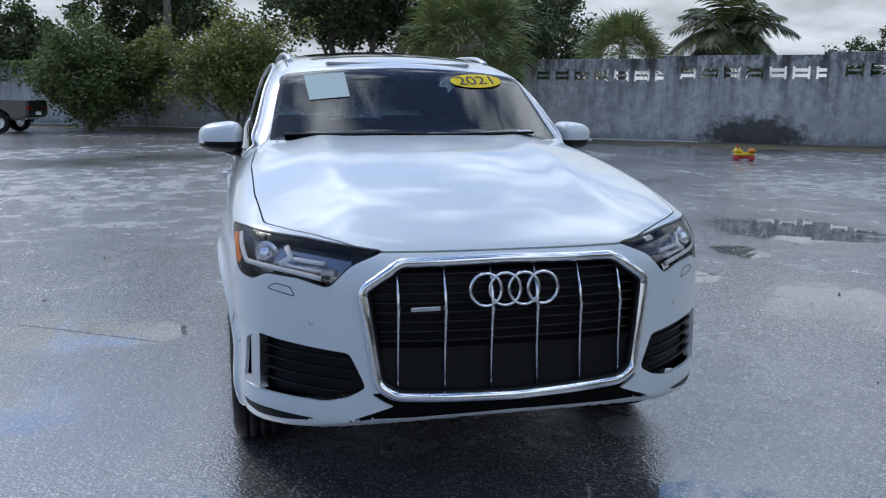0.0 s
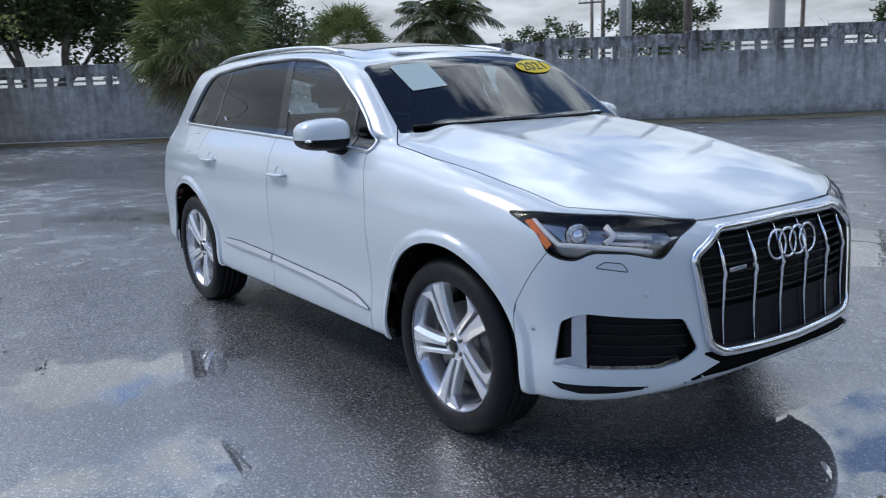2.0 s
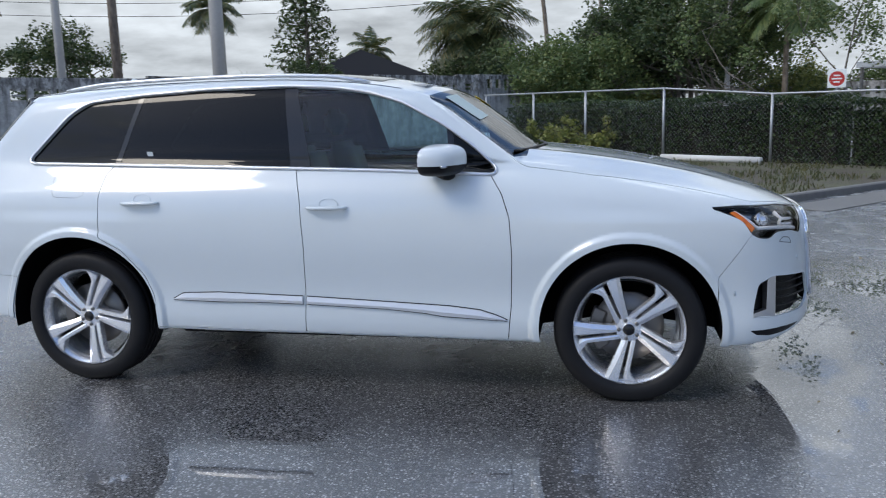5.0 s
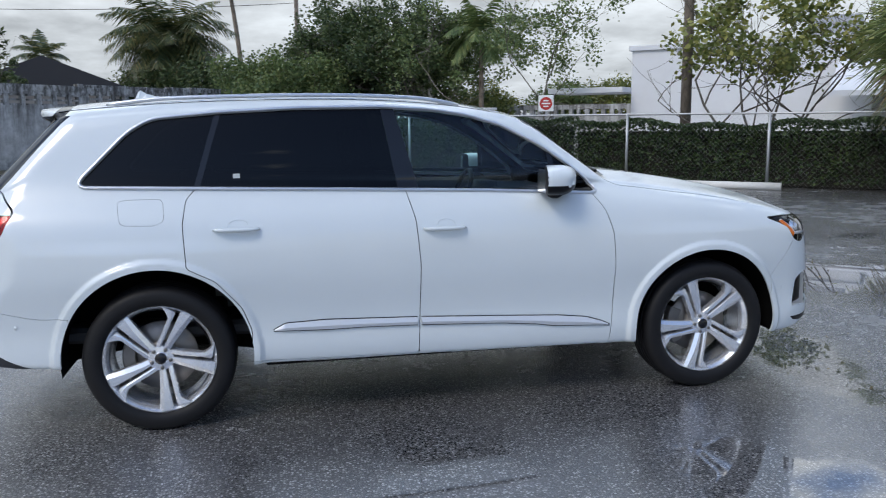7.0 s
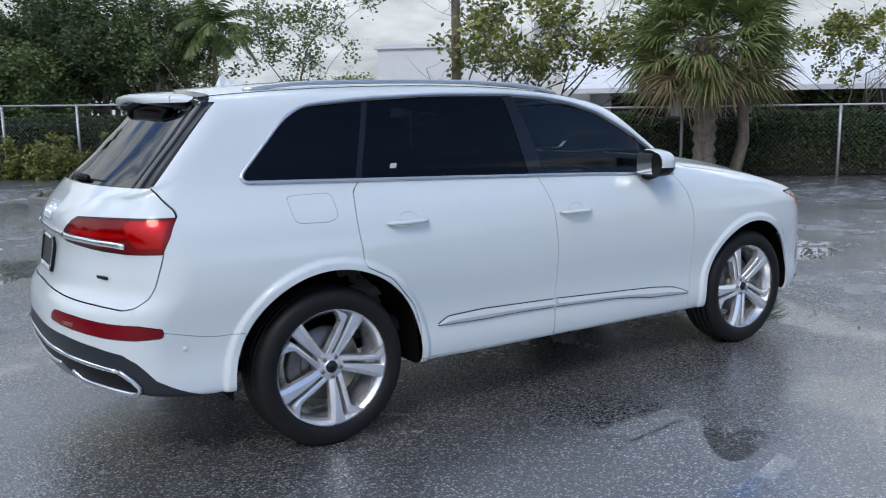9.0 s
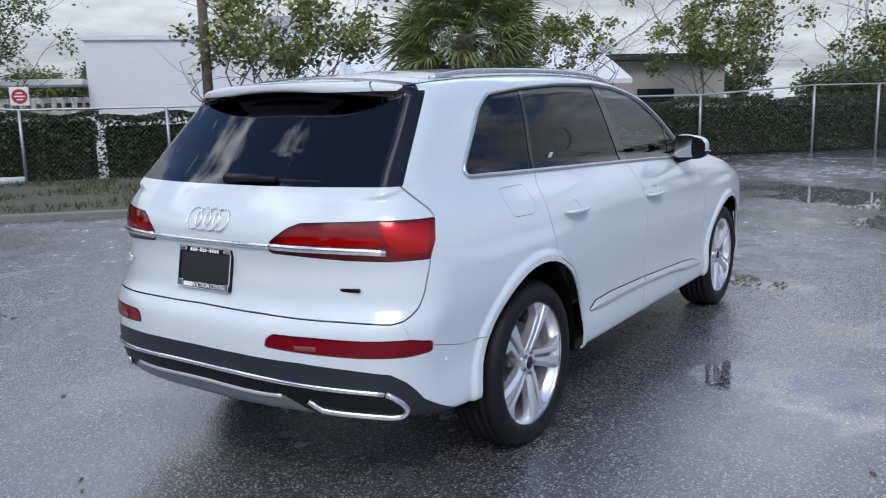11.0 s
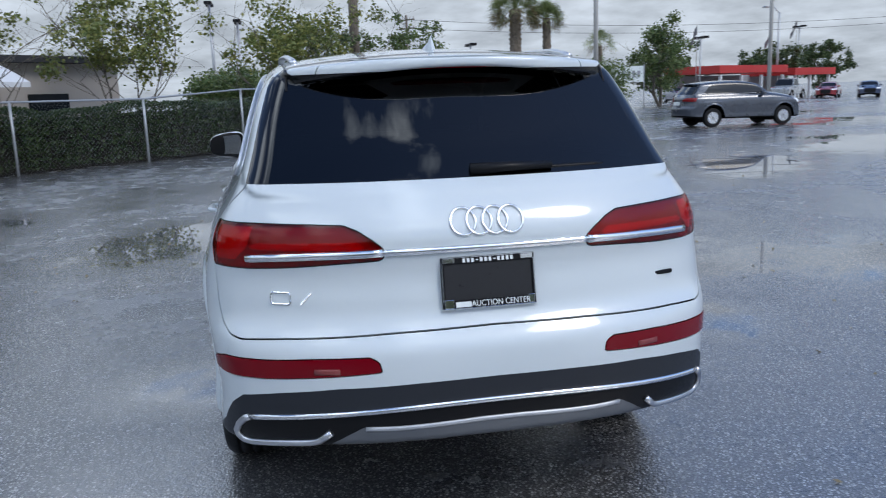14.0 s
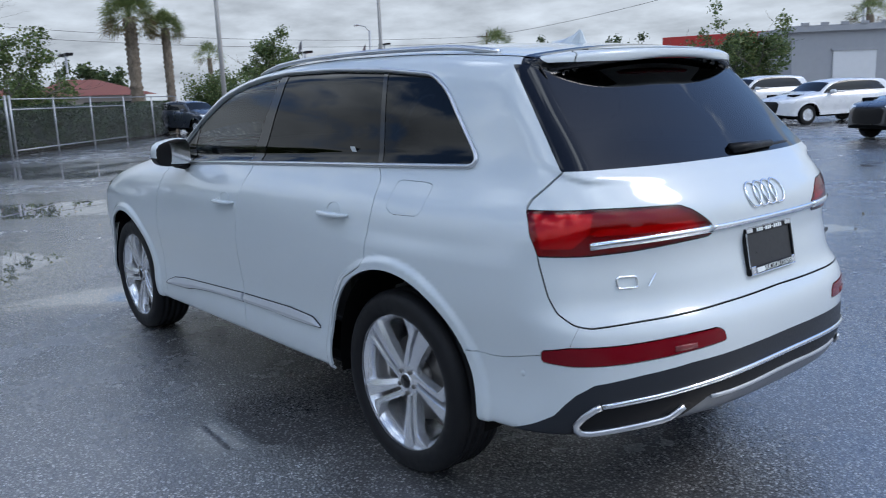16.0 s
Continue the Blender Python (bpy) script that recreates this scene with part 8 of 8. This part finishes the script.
block(store, "roof_band", (-4.7, -4.2, 3.9), (6.8, 5.3, 4.65), REDMETAL)
for x in (-5, -1.5, 2):
    block(store, "window", (x, 5.01, 0.6), (x + 2.4, 5.06, 2.4), WINDOW, 0)
    block(store, "window", (x + 1, -4.06, 0.6), (x + 3.0, -4.01, 2.4), WINDOW, 0)
ware = thing("warehouse", "grey warehouse with roller doors and a parapet", "building")
ware.matrix_basis = pose(17.5, -45.5, 0, 0, 0, 48)
block(ware, "wall", (-14, -5, -0.1), (3.5, 0, 4.0), GREYWALL)
block(ware, "parapet", (-14.2, -5.2, 4.0), (3.7, 0.25, 4.35), GREYWALL)
for i in range(16):
    block(ware, "parapet_tooth", (-13.8 + 1.1 * i, 0.12, 4.35), (-13.4 + 1.1 * i, 0.3, 4.5), GREYWALL, 0)
for x in (-12, -8.4, -4.8, -1.2):
    d_ = block(ware, "roller_door", (x, 0.02, 0), (x + 2.4, 0.07, 2.9), STUCCO, 0)
    block(d_, "lintel", (x - 0.1, 0.02, 2.9), (x + 2.5, 0.12, 3.05), GREYWALL, 0)
far = thing("far_warehouse", "grey industrial building in the far distance", "building")
far.matrix_basis = pose(52, -62, 0, 0, 0, 130)
block(far, "wall", (-9, -4, -0.1), (9, 4, 3.2), GREYWALL)
block(far, "roof", (-9.2, -4.2, 3.2), (9.2, 4.2, 3.5), ROOFDARK)
for x in (-7, -2, 3):
    block(far, "window", (x, 4.01, 0.8), (x + 2.5, 4.06, 2.3), WINDOW, 0)
banner = thing("banner", "pale banner with rows of illegible lettering", "banner")
banner.matrix_basis = pose(54.5, -25.4, 0, 0, 0, 65) @ Matrix.Diagonal((0.72, 1, 1, 1))
for x in (-2.2, 2.2):
    block(banner, "post", (x - 0.06, -0.06, 0), (x + 0.06, 0.06, 3.2), GALV)
block(banner, "cloth", (-2.15, -0.03, 1.9), (2.15, 0.03, 3.1), PAPER)
for k in range(7):
    block(banner, "letter_bar", (-1.8 + 0.52 * k, -0.05, 2.25), (-1.5 + 0.52 * k, 0.05, 2.75), GREYWALL, 0)

# far openwork wall beyond the hedge
wall2 = thing("wall_far", "long white openwork block wall beyond the hedge", "wall", kind="structure")
wall2.matrix_basis = fence_m @ Matrix.Translation((0, 21.5, 0))
for k in range(12):
    x0 = -36 + 3.1 * k
    bm = bmesh.new()
    box(bm, (x0, -0.1, -0.05), (x0 + 3.1, 0.1, 1.75), 0)
    box(bm, (x0, -0.1, 2.1), (x0 + 3.1, 0.1, 2.35), 0)
    for j in range(7):
        box(bm, (x0 + 0.44 * j, -0.1, 1.75), (x0 + 0.44 * j + (0.14 if j % 2 else 0.22), 0.1, 2.1), 0)
    part("wall_panel", bm, WALLMAT, wall2)
ret = thing("wall_return", "short whitewashed return of the block wall", "wall", kind="structure")
ret.matrix_basis = wall.matrix_basis @ Matrix.Translation((23.4, 0, 0))
block(ret, "wall_panel", (0.1, -0.09, -0.05), (6.0, 0.09, 2.45), WALLMAT)
for j in range(11):
    block(ret, "openwork_block", (0.1 + 0.55 * j, -0.09, 2.45), (0.1 + 0.55 * j + 0.22, 0.09, 2.85), WALLMAT)
block(ret, "coping", (0.1, -0.09, 2.85), (6.0, 0.09, 3.05), WALLMAT)

# sign: red disc with a pale bar on a post
sign = thing("road_sign", "square white sign with a red disc and pale bars", "road sign")
sign.matrix_basis = pose(7.7, 19.8, 0.42, 0, 0, -25) @ Matrix.Scale(0.80, 4)
block(sign, "post", (-0.03, 0.0, -0.52), (0.03, 0.06, 2.1), GALV)
block(sign, "plate", (-0.30, -0.02, 1.75), (0.30, 0.0, 2.38), PAPER)
bm = bmesh.new()
prism(bm, [(0.25 * math.cos(t), 0.25 * math.sin(t)) for t in np.linspace(0, math.tau, 32, endpoint=False)], 0.006, Matrix.Translation((0, -0.022, 2.06)) @ Matrix.Rotation(radians(90), 4, "X"))
part("disc", bm, REDMETAL, sign, "red disc")
block(sign, "bar", (-0.17, -0.036, 2.035), (0.17, -0.030, 2.085), PAPER, 0)
for z in (2.17, 1.95):
    block(sign, "letter_bar", (-0.10, -0.036, z - 0.025), (0.10, -0.030, z + 0.025), PAPER, 0)

# fence gate and further posts
gate_t = thing("gate", "galvanised double gate with a middle rail in the fence", "gate")
gate_t.matrix_basis = fence_m
for x in (21.2, 21.45, 24.2, 27.0, 30.0):
    bm = bmesh.new()
    tube(bm, [(x, 0, -0.05), (x, 0, 1.98 if x < 22 else 1.9)], 0.045 if x < 22 else 0.034, 8)
    part("post", bm, GALV, gate_t, smooth=True)
for z in (1.86, 1.52, 0.18):
    bm = bmesh.new()
    tube(bm, [(21.45, 0, z), (36.1 if z > 1.6 else 30.0, 0, z)], 0.022, 6)
    part("rail", bm, GALV, gate_t, smooth=True)
bm = bmesh.new()
tube(bm, [(19.6, 0, 1.82), (21.2, 0, 1.86)], 0.024, 6)
part("rail", bm, GALV, gate_t, smooth=True)

# ---- parked cars ----
def far_paint(name, c, metal=0.0):
    return plain(name, c, 0.3, metal, 0.05, 3, Coat_Weight=1.0, Coat_Roughness=0.05)


CARWHITE, CARSILVER, CARBLACK, CARGREY, CARRED, CARBLUE = (far_paint("white_coachwork", (0.72, 0.73, 0.74)), far_paint("silver_coachwork", (0.50, 0.52, 0.54), 0.4), far_paint("black_coachwork", (0.012, 0.012, 0.014)),
                                                           far_paint("grey_coachwork", (0.055, 0.065, 0.085), 0.3), far_paint("red_coachwork", (0.25, 0.02, 0.025)), far_paint("blue_coachwork", (0.05, 0.07, 0.13)))
LAMPRED = plain("red_lamp", (0.25, 0.008, 0.01), 0.15)


def shell(name, outline, w0, w1, parent, mat, zsplit, bevel=0.03):
    """A side outline (x, z) spread across the width: w0 below, w1 at its top."""
    bm = bmesh.new()
    zs_ = [z for _, z in outline]
    lo, hi = min(zs_), max(zs_)
    L, R = [], []
    for x, z in outline:
        k = 0 if z < zsplit else (z - zsplit) / max(1e-6, hi - zsplit)
        w = w0 + (w1 - w0) * k
        L.append(bm.verts.new((x, w, z))), R.append(bm.verts.new((x, -w, z)))
    bm.faces.new(L), bm.faces.new(list(reversed(R)))
    n = len(outline)
    for i in range(n):
        j = (i + 1) % n
        bm.faces.new((L[j], L[i], R[i], R[j]))
    bmesh.ops.recalc_face_normals(bm, faces=bm.faces[:])
    if bevel:
        bmesh.ops.bevel(bm, geom=[ed for ed in bm.edges if len(ed.link_faces) == 2 and ed.calc_face_angle(0) > 0.4], offset=bevel, segments=2, affect="EDGES", clamp_overlap=True)
    return part(name, bm, mat, parent, smooth=False)


# a coarse car skin, cut once; each parked car is a scaled copy of it in its own paint
far_skin = skin(0.036)
_, far_rest = cut(far_skin, wells)
FAR_PIECES = {}
for nm, fn in (("side_window", on_glass), ("windscreen", edge_screen), ("rear_window", edge_rear_glass), ("grille", lambda p: np.maximum(polygon(A(p), Z(p), GRILLE), 2.0 - X(p))),
               ("headlamp", lambda p: np.maximum(polygon(corner(p), Z(p), HEAD), 1.5 - X(p))), ("tail_lamp", lambda p: np.maximum(polygon(tailcorner(p), Z(p), TAIL), X(p) + 1.9)),
               ("underbody", lambda p: Z(p) - floor_at(X(p)) - 0.06)):
    FAR_PIECES[nm], far_rest = cut(far_rest, fn)
FAR_PIECES["body"] = far_rest
FAR_MATS = {"side_window": WINDOW, "windscreen": WINDOW, "rear_window": WINDOW, "grille": BLACK, "headlamp": LAMPWHITE, "tail_lamp": LAMPRED, "underbody": SHADE}
FAR_SIZE = {"suv": (0.92, 0.95, 0.96), "sedan": (0.95, 0.92, 0.84)}


def parked(name, label, cat, x, y, yaw, mat, kind="sedan", rim=None, group=""):
    if kind == "pickup":
        return pickup(name, label, cat, x, y, yaw, mat, kind, rim, group)
    c = thing(name, label, cat, group)
    kx, ky, kz = FAR_SIZE[kind]
    c.matrix_basis = pose(x, y, 0, 0, 0, yaw)
    for nm, mesh in FAR_PIECES.items():
        halves = ((mirrored(mesh), False), (mesh, False)) if nm in ("side_window", "headlamp", "tail_lamp") else ((mesh, True),)
        for half, both in halves:
            p_, n_, t_ = half
            n_ = n_ / (kx, ky, kz)
            panel(nm, (p_ * (kx, ky, kz), n_ / np.linalg.norm(n_, axis=1, keepdims=True), t_), FAR_MATS.get(nm, mat), c, both=both)
    for sx_ in (-1, 1):
        for sg in (-1, 1):
            w = new("wheel", FAR_TYRE)
            w.parent = c
            r_ = HUB_Z * (0.92 if kind == "suv" else 0.86)
            w.matrix_basis = pose(sx_ * AXLE * kx, sg * 0.80 * ky, r_, 0, 0, 0 if sg > 0 else 180) @ Matrix.Scale(r_ / 0.33, 4)
            o = new("rim", FAR_RIM)
            o.parent = w
            bm = bmesh.new()
            box(bm, (-0.42, -0.16, -0.42), (0.42, 0.16, 0.36), 0.02, Matrix.Translation((sx_ * AXLE * kx, sg * 0.52 * ky, 0.60)))
            part("wheel_well", bm, SHADE, c)
    for sg in (-1, 1):
        bm = bmesh.new()
        box(bm, (-0.07, -0.10, -0.06), (0.07, 0.10, 0.07), 0.03, Matrix.Translation((0.56 * kx, sg * 0.97 * ky, 1.20 * kz)))
        part("door_mirror", bm, mat, c, smooth=True)
        bm = bmesh.new()
        xs_ = np.linspace(0.35, -1.9, 20)
        tube(bm, [(x_ * kx, sg * (float(side_y(x_, 1.215)) + 0.004) * ky, 1.215 * kz) for x_ in xs_], 0.012, 5)
        part("belt_trim", bm, SATIN, c)
    block(c, "plate", (-2.60 * kx - 0.005, -0.16, 0.80), (-2.50 * kx, 0.16, 0.92), PAPER, 0)
    return c


def pickup(name, label, cat, x, y, yaw, mat, kind="pickup", rim=None, group=""):
    c = thing(name, label, cat, group)
    c.matrix_basis = pose(x, y, 0, 0, 0, yaw)
    if kind == "sedan":
        lo = [(-2.35, 0.35), (-2.38, 0.70), (-2.25, 1.02), (-1.6, 1.06), (0.75, 0.98), (1.6, 0.90), (2.2, 0.76), (2.36, 0.60), (2.34, 0.30), (1.85, 0.22), (-1.9, 0.24)]
        hi = [(-1.85, 1.0), (-0.95, 1.40), (-0.35, 1.47), (0.1, 1.43), (0.95, 0.96)]
        wb, wr, w0, w1 = 1.40, 0.32, 0.89, 0.58
    elif kind == "pickup":
        lo = [(-2.75, 0.55), (-2.78, 1.12), (-0.75, 1.14), (1.0, 1.14), (2.55, 1.05), (2.72, 0.9), (2.70, 0.45), (-2.5, 0.45)]
        hi = [(-0.80, 1.1), (-0.70, 1.75), (-0.3, 1.84), (0.45, 1.82), (1.15, 1.12)]
        wb, wr, w0, w1 = 1.75, 0.38, 0.96, 0.70
    else:
        lo = [(-2.2, 0.42), (-2.28, 0.75), (-2.2, 1.10), (0.85, 1.06), (1.7, 1.02), (2.15, 0.90), (2.28, 0.65), (2.25, 0.34), (1.8, 0.28), (-1.8, 0.30)]
        hi = [(-2.12, 1.06), (-1.85, 1.52), (-1.5, 1.64), (-0.2, 1.68), (0.35, 1.60), (1.10, 1.05)]
        wb, wr, w0, w1 = 1.36, 0.35, 0.92, 0.64
    shell("body", lo, w0, w0 - 0.05, c, mat, 0.8, 0.06)
    roof_ = shell("roof", hi, w0 - 0.06, w1, c, mat, 1.0, 0.05)
    cx = sum(p[0] for p in hi) / len(hi)
    cz = sum(p[1] for p in hi) / len(hi)
    glass_line = [(cx + (px - cx) * 0.86, max(1.07, cz + (pz - cz) * 0.80)) for px, pz in hi]
    for sg in (-1, 1):
        bm = bmesh.new()
        top = max(p[1] for p in hi)
        pv = []
        for px, pz in glass_line:
            k = max(0, (pz - 1.0) / (top - 1.0))
            pv.append(bm.verts.new((px, sg * (w0 - 0.06 + (w1 - w0 + 0.06) * k + 0.012), pz)))
        bm.faces.new(pv)
        ret_ = bmesh.ops.extrude_face_region(bm, geom=bm.faces[:])
        bmesh.ops.translate(bm, vec=(0, -sg * 0.03, 0), verts=[v for v in ret_["geom"] if isinstance(v, bmesh.types.BMVert)])
        bmesh.ops.recalc_face_normals(bm, faces=bm.faces[:])
        part("side_window", bm, WINDOW, c)
    for (ax, az_), (bx_, bz), nm in ((hi[-1], hi[-2], "windscreen"), (hi[0], hi[1], "rear_window")):
        bm = bmesh.new()
        fx = 0.02 if nm == "windscreen" else -0.02
        p0, p1 = (ax + (bx_ - ax) * 0.12, az_ + (bz - az_) * 0.12), (ax + (bx_ - ax) * 0.92, az_ + (bz - az_) * 0.92)
        top = max(p[1] for p in hi)
        wa = w0 - 0.10 + (w1 - w0 + 0.04) * max(0, (p0[1] - 1.0) / (top - 1.0))
        wb_ = w0 - 0.10 + (w1 - w0 + 0.04) * max(0, (p1[1] - 1.0) / (top - 1.0))
        vs_ = [bm.verts.new(v) for v in ((p0[0] + fx, -wa, p0[1] + 0.015), (p0[0] + fx, wa, p0[1] + 0.015), (p1[0] + fx, wb_, p1[1] + 0.015), (p1[0] + fx, -wb_, p1[1] + 0.015))]
        bm.faces.new(vs_)
        ret_ = bmesh.ops.extrude_face_region(bm, geom=bm.faces[:])
        bmesh.ops.translate(bm, vec=(-fx, 0, -0.02), verts=[v for v in ret_["geom"] if isinstance(v, bmesh.types.BMVert)])
        bmesh.ops.recalc_face_normals(bm, faces=bm.faces[:])
        part(nm, bm, WINDOW, c)
    for sx_ in (-1, 1):
        for sg in (-1, 1):
            w = new("wheel", FAR_TYRE)
            w.parent = c
            w.matrix_basis = pose(sx_ * wb, sg * (w0 - 0.10), wr, 0, 0, 0 if sg > 0 else 180) @ Matrix.Scale(wr / 0.33, 4)
            o = new("rim", FAR_RIM)
            o.parent = w
            bm = bmesh.new()
            tube(bm, [(sx_ * wb + (wr + 0.05) * math.cos(t), sg * (w0 + 0.001), wr + (wr + 0.05) * math.sin(t)) for t in np.linspace(-0.15, math.pi + 0.15, 16)], 0.045, 6)
            part("wheel_arch", bm, SHADE, c, smooth=True)
            bm = bmesh.new()
            box(bm, (-0.06, -0.17, -0.06), (0.06, 0.17, 0.06), 0.02, Matrix.Translation(((lo[7][0] if sx_ > 0 else lo[1][0]) - sx_ * 0.07, sg * (w0 - 0.22), 0.74 if kind == "sedan" else 0.88)))
            part("headlamp" if sx_ > 0 else "tail_lamp", bm, LAMPWHITE if sx_ > 0 else LAMPRED, c)
    for sg in (-1, 1):
        bm = bmesh.new()
        box(bm, (-0.06, -0.10, -0.05), (0.06, 0.10, 0.06), 0.02, Matrix.Translation((hi[-1][0] - 0.25, sg * (w0 + 0.06), 1.05)))
        part("door_mirror", bm, mat, c)
    block(c, "grille", (lo[7][0] - 0.06, -0.45, 0.45), (lo[7][0] + 0.012, 0.45, 0.62), BLACK, 0.01)
    block(c, "plate", (lo[0][0] - 0.05, -0.16, 0.62), (lo[0][0] + 0.02, 0.16, 0.74), PAPER, 0)
    return c


FAR_TYRE = simple("far_tyre", [(0.20, 0.09), (0.23, 0.105), (0.30, 0.10), (0.325, 0.08), (0.33, 0.0), (0.325, -0.08), (0.30, -0.10), (0.20, -0.09)], 28)
FAR_TYRE.materials.append(RUBBER)
bm = bmesh.new()
lathe(bm, [(0.205, 0.095), (0.20, 0.06), (0.03, 0.05)], 20, "y")
for k in range(10):
    box(bm, (-0.014, 0.055, 0.03), (0.014, 0.085, 0.20), 0, Matrix.Rotation(k * math.tau / 10, 4, "Y"))
FAR_RIM = bpy.data.meshes.new("far_rim")
bm.to_mesh(FAR_RIM)
bm.free()
FAR_RIM.materials.append(ALLOY)
parked("suv", "grey compact SUV standing on the wet lot", "car", 22.6, -15.9, -91, CARGREY, "suv")
parked("pickup_truck", "black pickup truck parked by the wall", "truck", -27.2, -10.6, 262, CARBLACK, "pickup")
parked("sedan", "silver-white sedan parked in a row", "car", 9.0, -24.5, 68, CARWHITE, "sedan", group="parked row")
parked("suv", "white SUV parked beside the sedan", "car", 12.6, -26.2, 68, CARWHITE, "suv", group="parked row")
parked("sedan", "white sedan parked in a row", "car", 15.4, -29.2, 70, CARWHITE, "sedan", group="parked row")
parked("sedan", "black sedan parked at the end of the row", "car", 3.5, -18.9, 68, CARBLACK, "sedan", group="parked row")
parked("sedan", "dark sedan parked by the warehouse", "car", 8.6, -32.5, 75, CARBLACK, "sedan", group="parked row")
parked("sedan", "white sedan standing across the lot", "car", 24.0, -35.6, 88, CARWHITE, "sedan")
parked("suv", "red SUV standing across the lot", "car", 27.2, -36.2, 85, CARRED, "suv")
for k, (x, y, m_, kk) in enumerate(((30, -48, CARSILVER, "suv"), (27, -48.5, CARGREY, "suv"), (24, -49, CARBLACK, "suv"), (33, -47, CARGREY, "sedan"), (21.5, -46, CARBLACK, "sedan"), (36.5, -47.5, CARRED, "sedan"))):
    parked("suv" if kk == "suv" else "sedan", "car parked before the red-trimmed store", "car", x, y, 80, m_, kk, group="cars before the store")
for k, (x, y, m_, kk) in enumerate(((63.5, -45.5, CARSILVER, "pickup"), (61, -48, CARRED, "sedan"), (59, -50.5, CARBLUE, "sedan"), (57.5, -53, CARGREY, "sedan"), (56, -55.5, CARWHITE, "suv"), (48, -57, CARBLACK, "pickup"), (66, -36, CARBLUE, "sedan"), (52, -22.5, CARGREY, "sedan"), (56, -22, CARWHITE, "sedan"), (35, -13.5, CARGREY, "suv"))):
    parked("pickup_truck" if kk == "pickup" else ("suv" if kk == "suv" else "sedan"), "parked vehicle in the distant sales lot", "car", x, y, 130 + 7 * k, m_, kk, group="distant parked vehicles")

# ---- ride-on toy by the wall ----
TOYYEL, TOYRED, TOYORG = plain("yellow_toy_plastic", (0.75, 0.48, 0.03), 0.4), plain("red_toy_plastic", (0.45, 0.03, 0.04), 0.4), plain("orange_toy_plastic", (0.70, 0.22, 0.03), 0.4)
toy = thing("ride_on_toy", "yellow and orange plastic ride-on toy on the asphalt", "toy")
toy.matrix_basis = pose(-11.7, 10.4, 0, 0, 0, 240) @ Matrix.Scale(0.68, 4)
bm = bmesh.new()
box(bm, (-0.36, -0.15, 0.13), (0.36, 0.15, 0.30), 0.07, seg=3)
box(bm, (0.05, -0.14, 0.20), (0.38, 0.14, 0.44), 0.08, seg=3)
part("body", bm, TOYYEL, toy, smooth=True)
bm = bmesh.new()
box(bm, (-0.38, -0.16, 0.07), (0.40, 0.16, 0.15), 0.03, seg=2)
part("base", bm, TOYRED, toy)
bm = bmesh.new()
box(bm, (-0.38, -0.13, 0.26), (-0.12, 0.13, 0.42), 0.05, seg=2)
part("seat_back", bm, TOYORG, toy, smooth=True)
for x in (-0.24, 0.24):
    for sg in (-1, 1):
        bm = bmesh.new()
        lathe(bm, [(0.0, 0.03), (0.07, 0.03), (0.09, 0.015), (0.09, -0.03), (0.0, -0.03)], 18, "y")
        bmesh.ops.transform(bm, matrix=Matrix.Translation((x, sg * 0.16, 0.09)), verts=bm.verts)
        part("wheel", bm, TOYRED, toy, smooth=True)
for sg in (-1, 1):
    bm = bmesh.new()
    tube(bm, [(0.22, sg * 0.07, 0.42), (0.24, sg * 0.10, 0.55)], [0.02, 0.03], 8)
    part("knob", bm, TOYRED, toy, smooth=True)
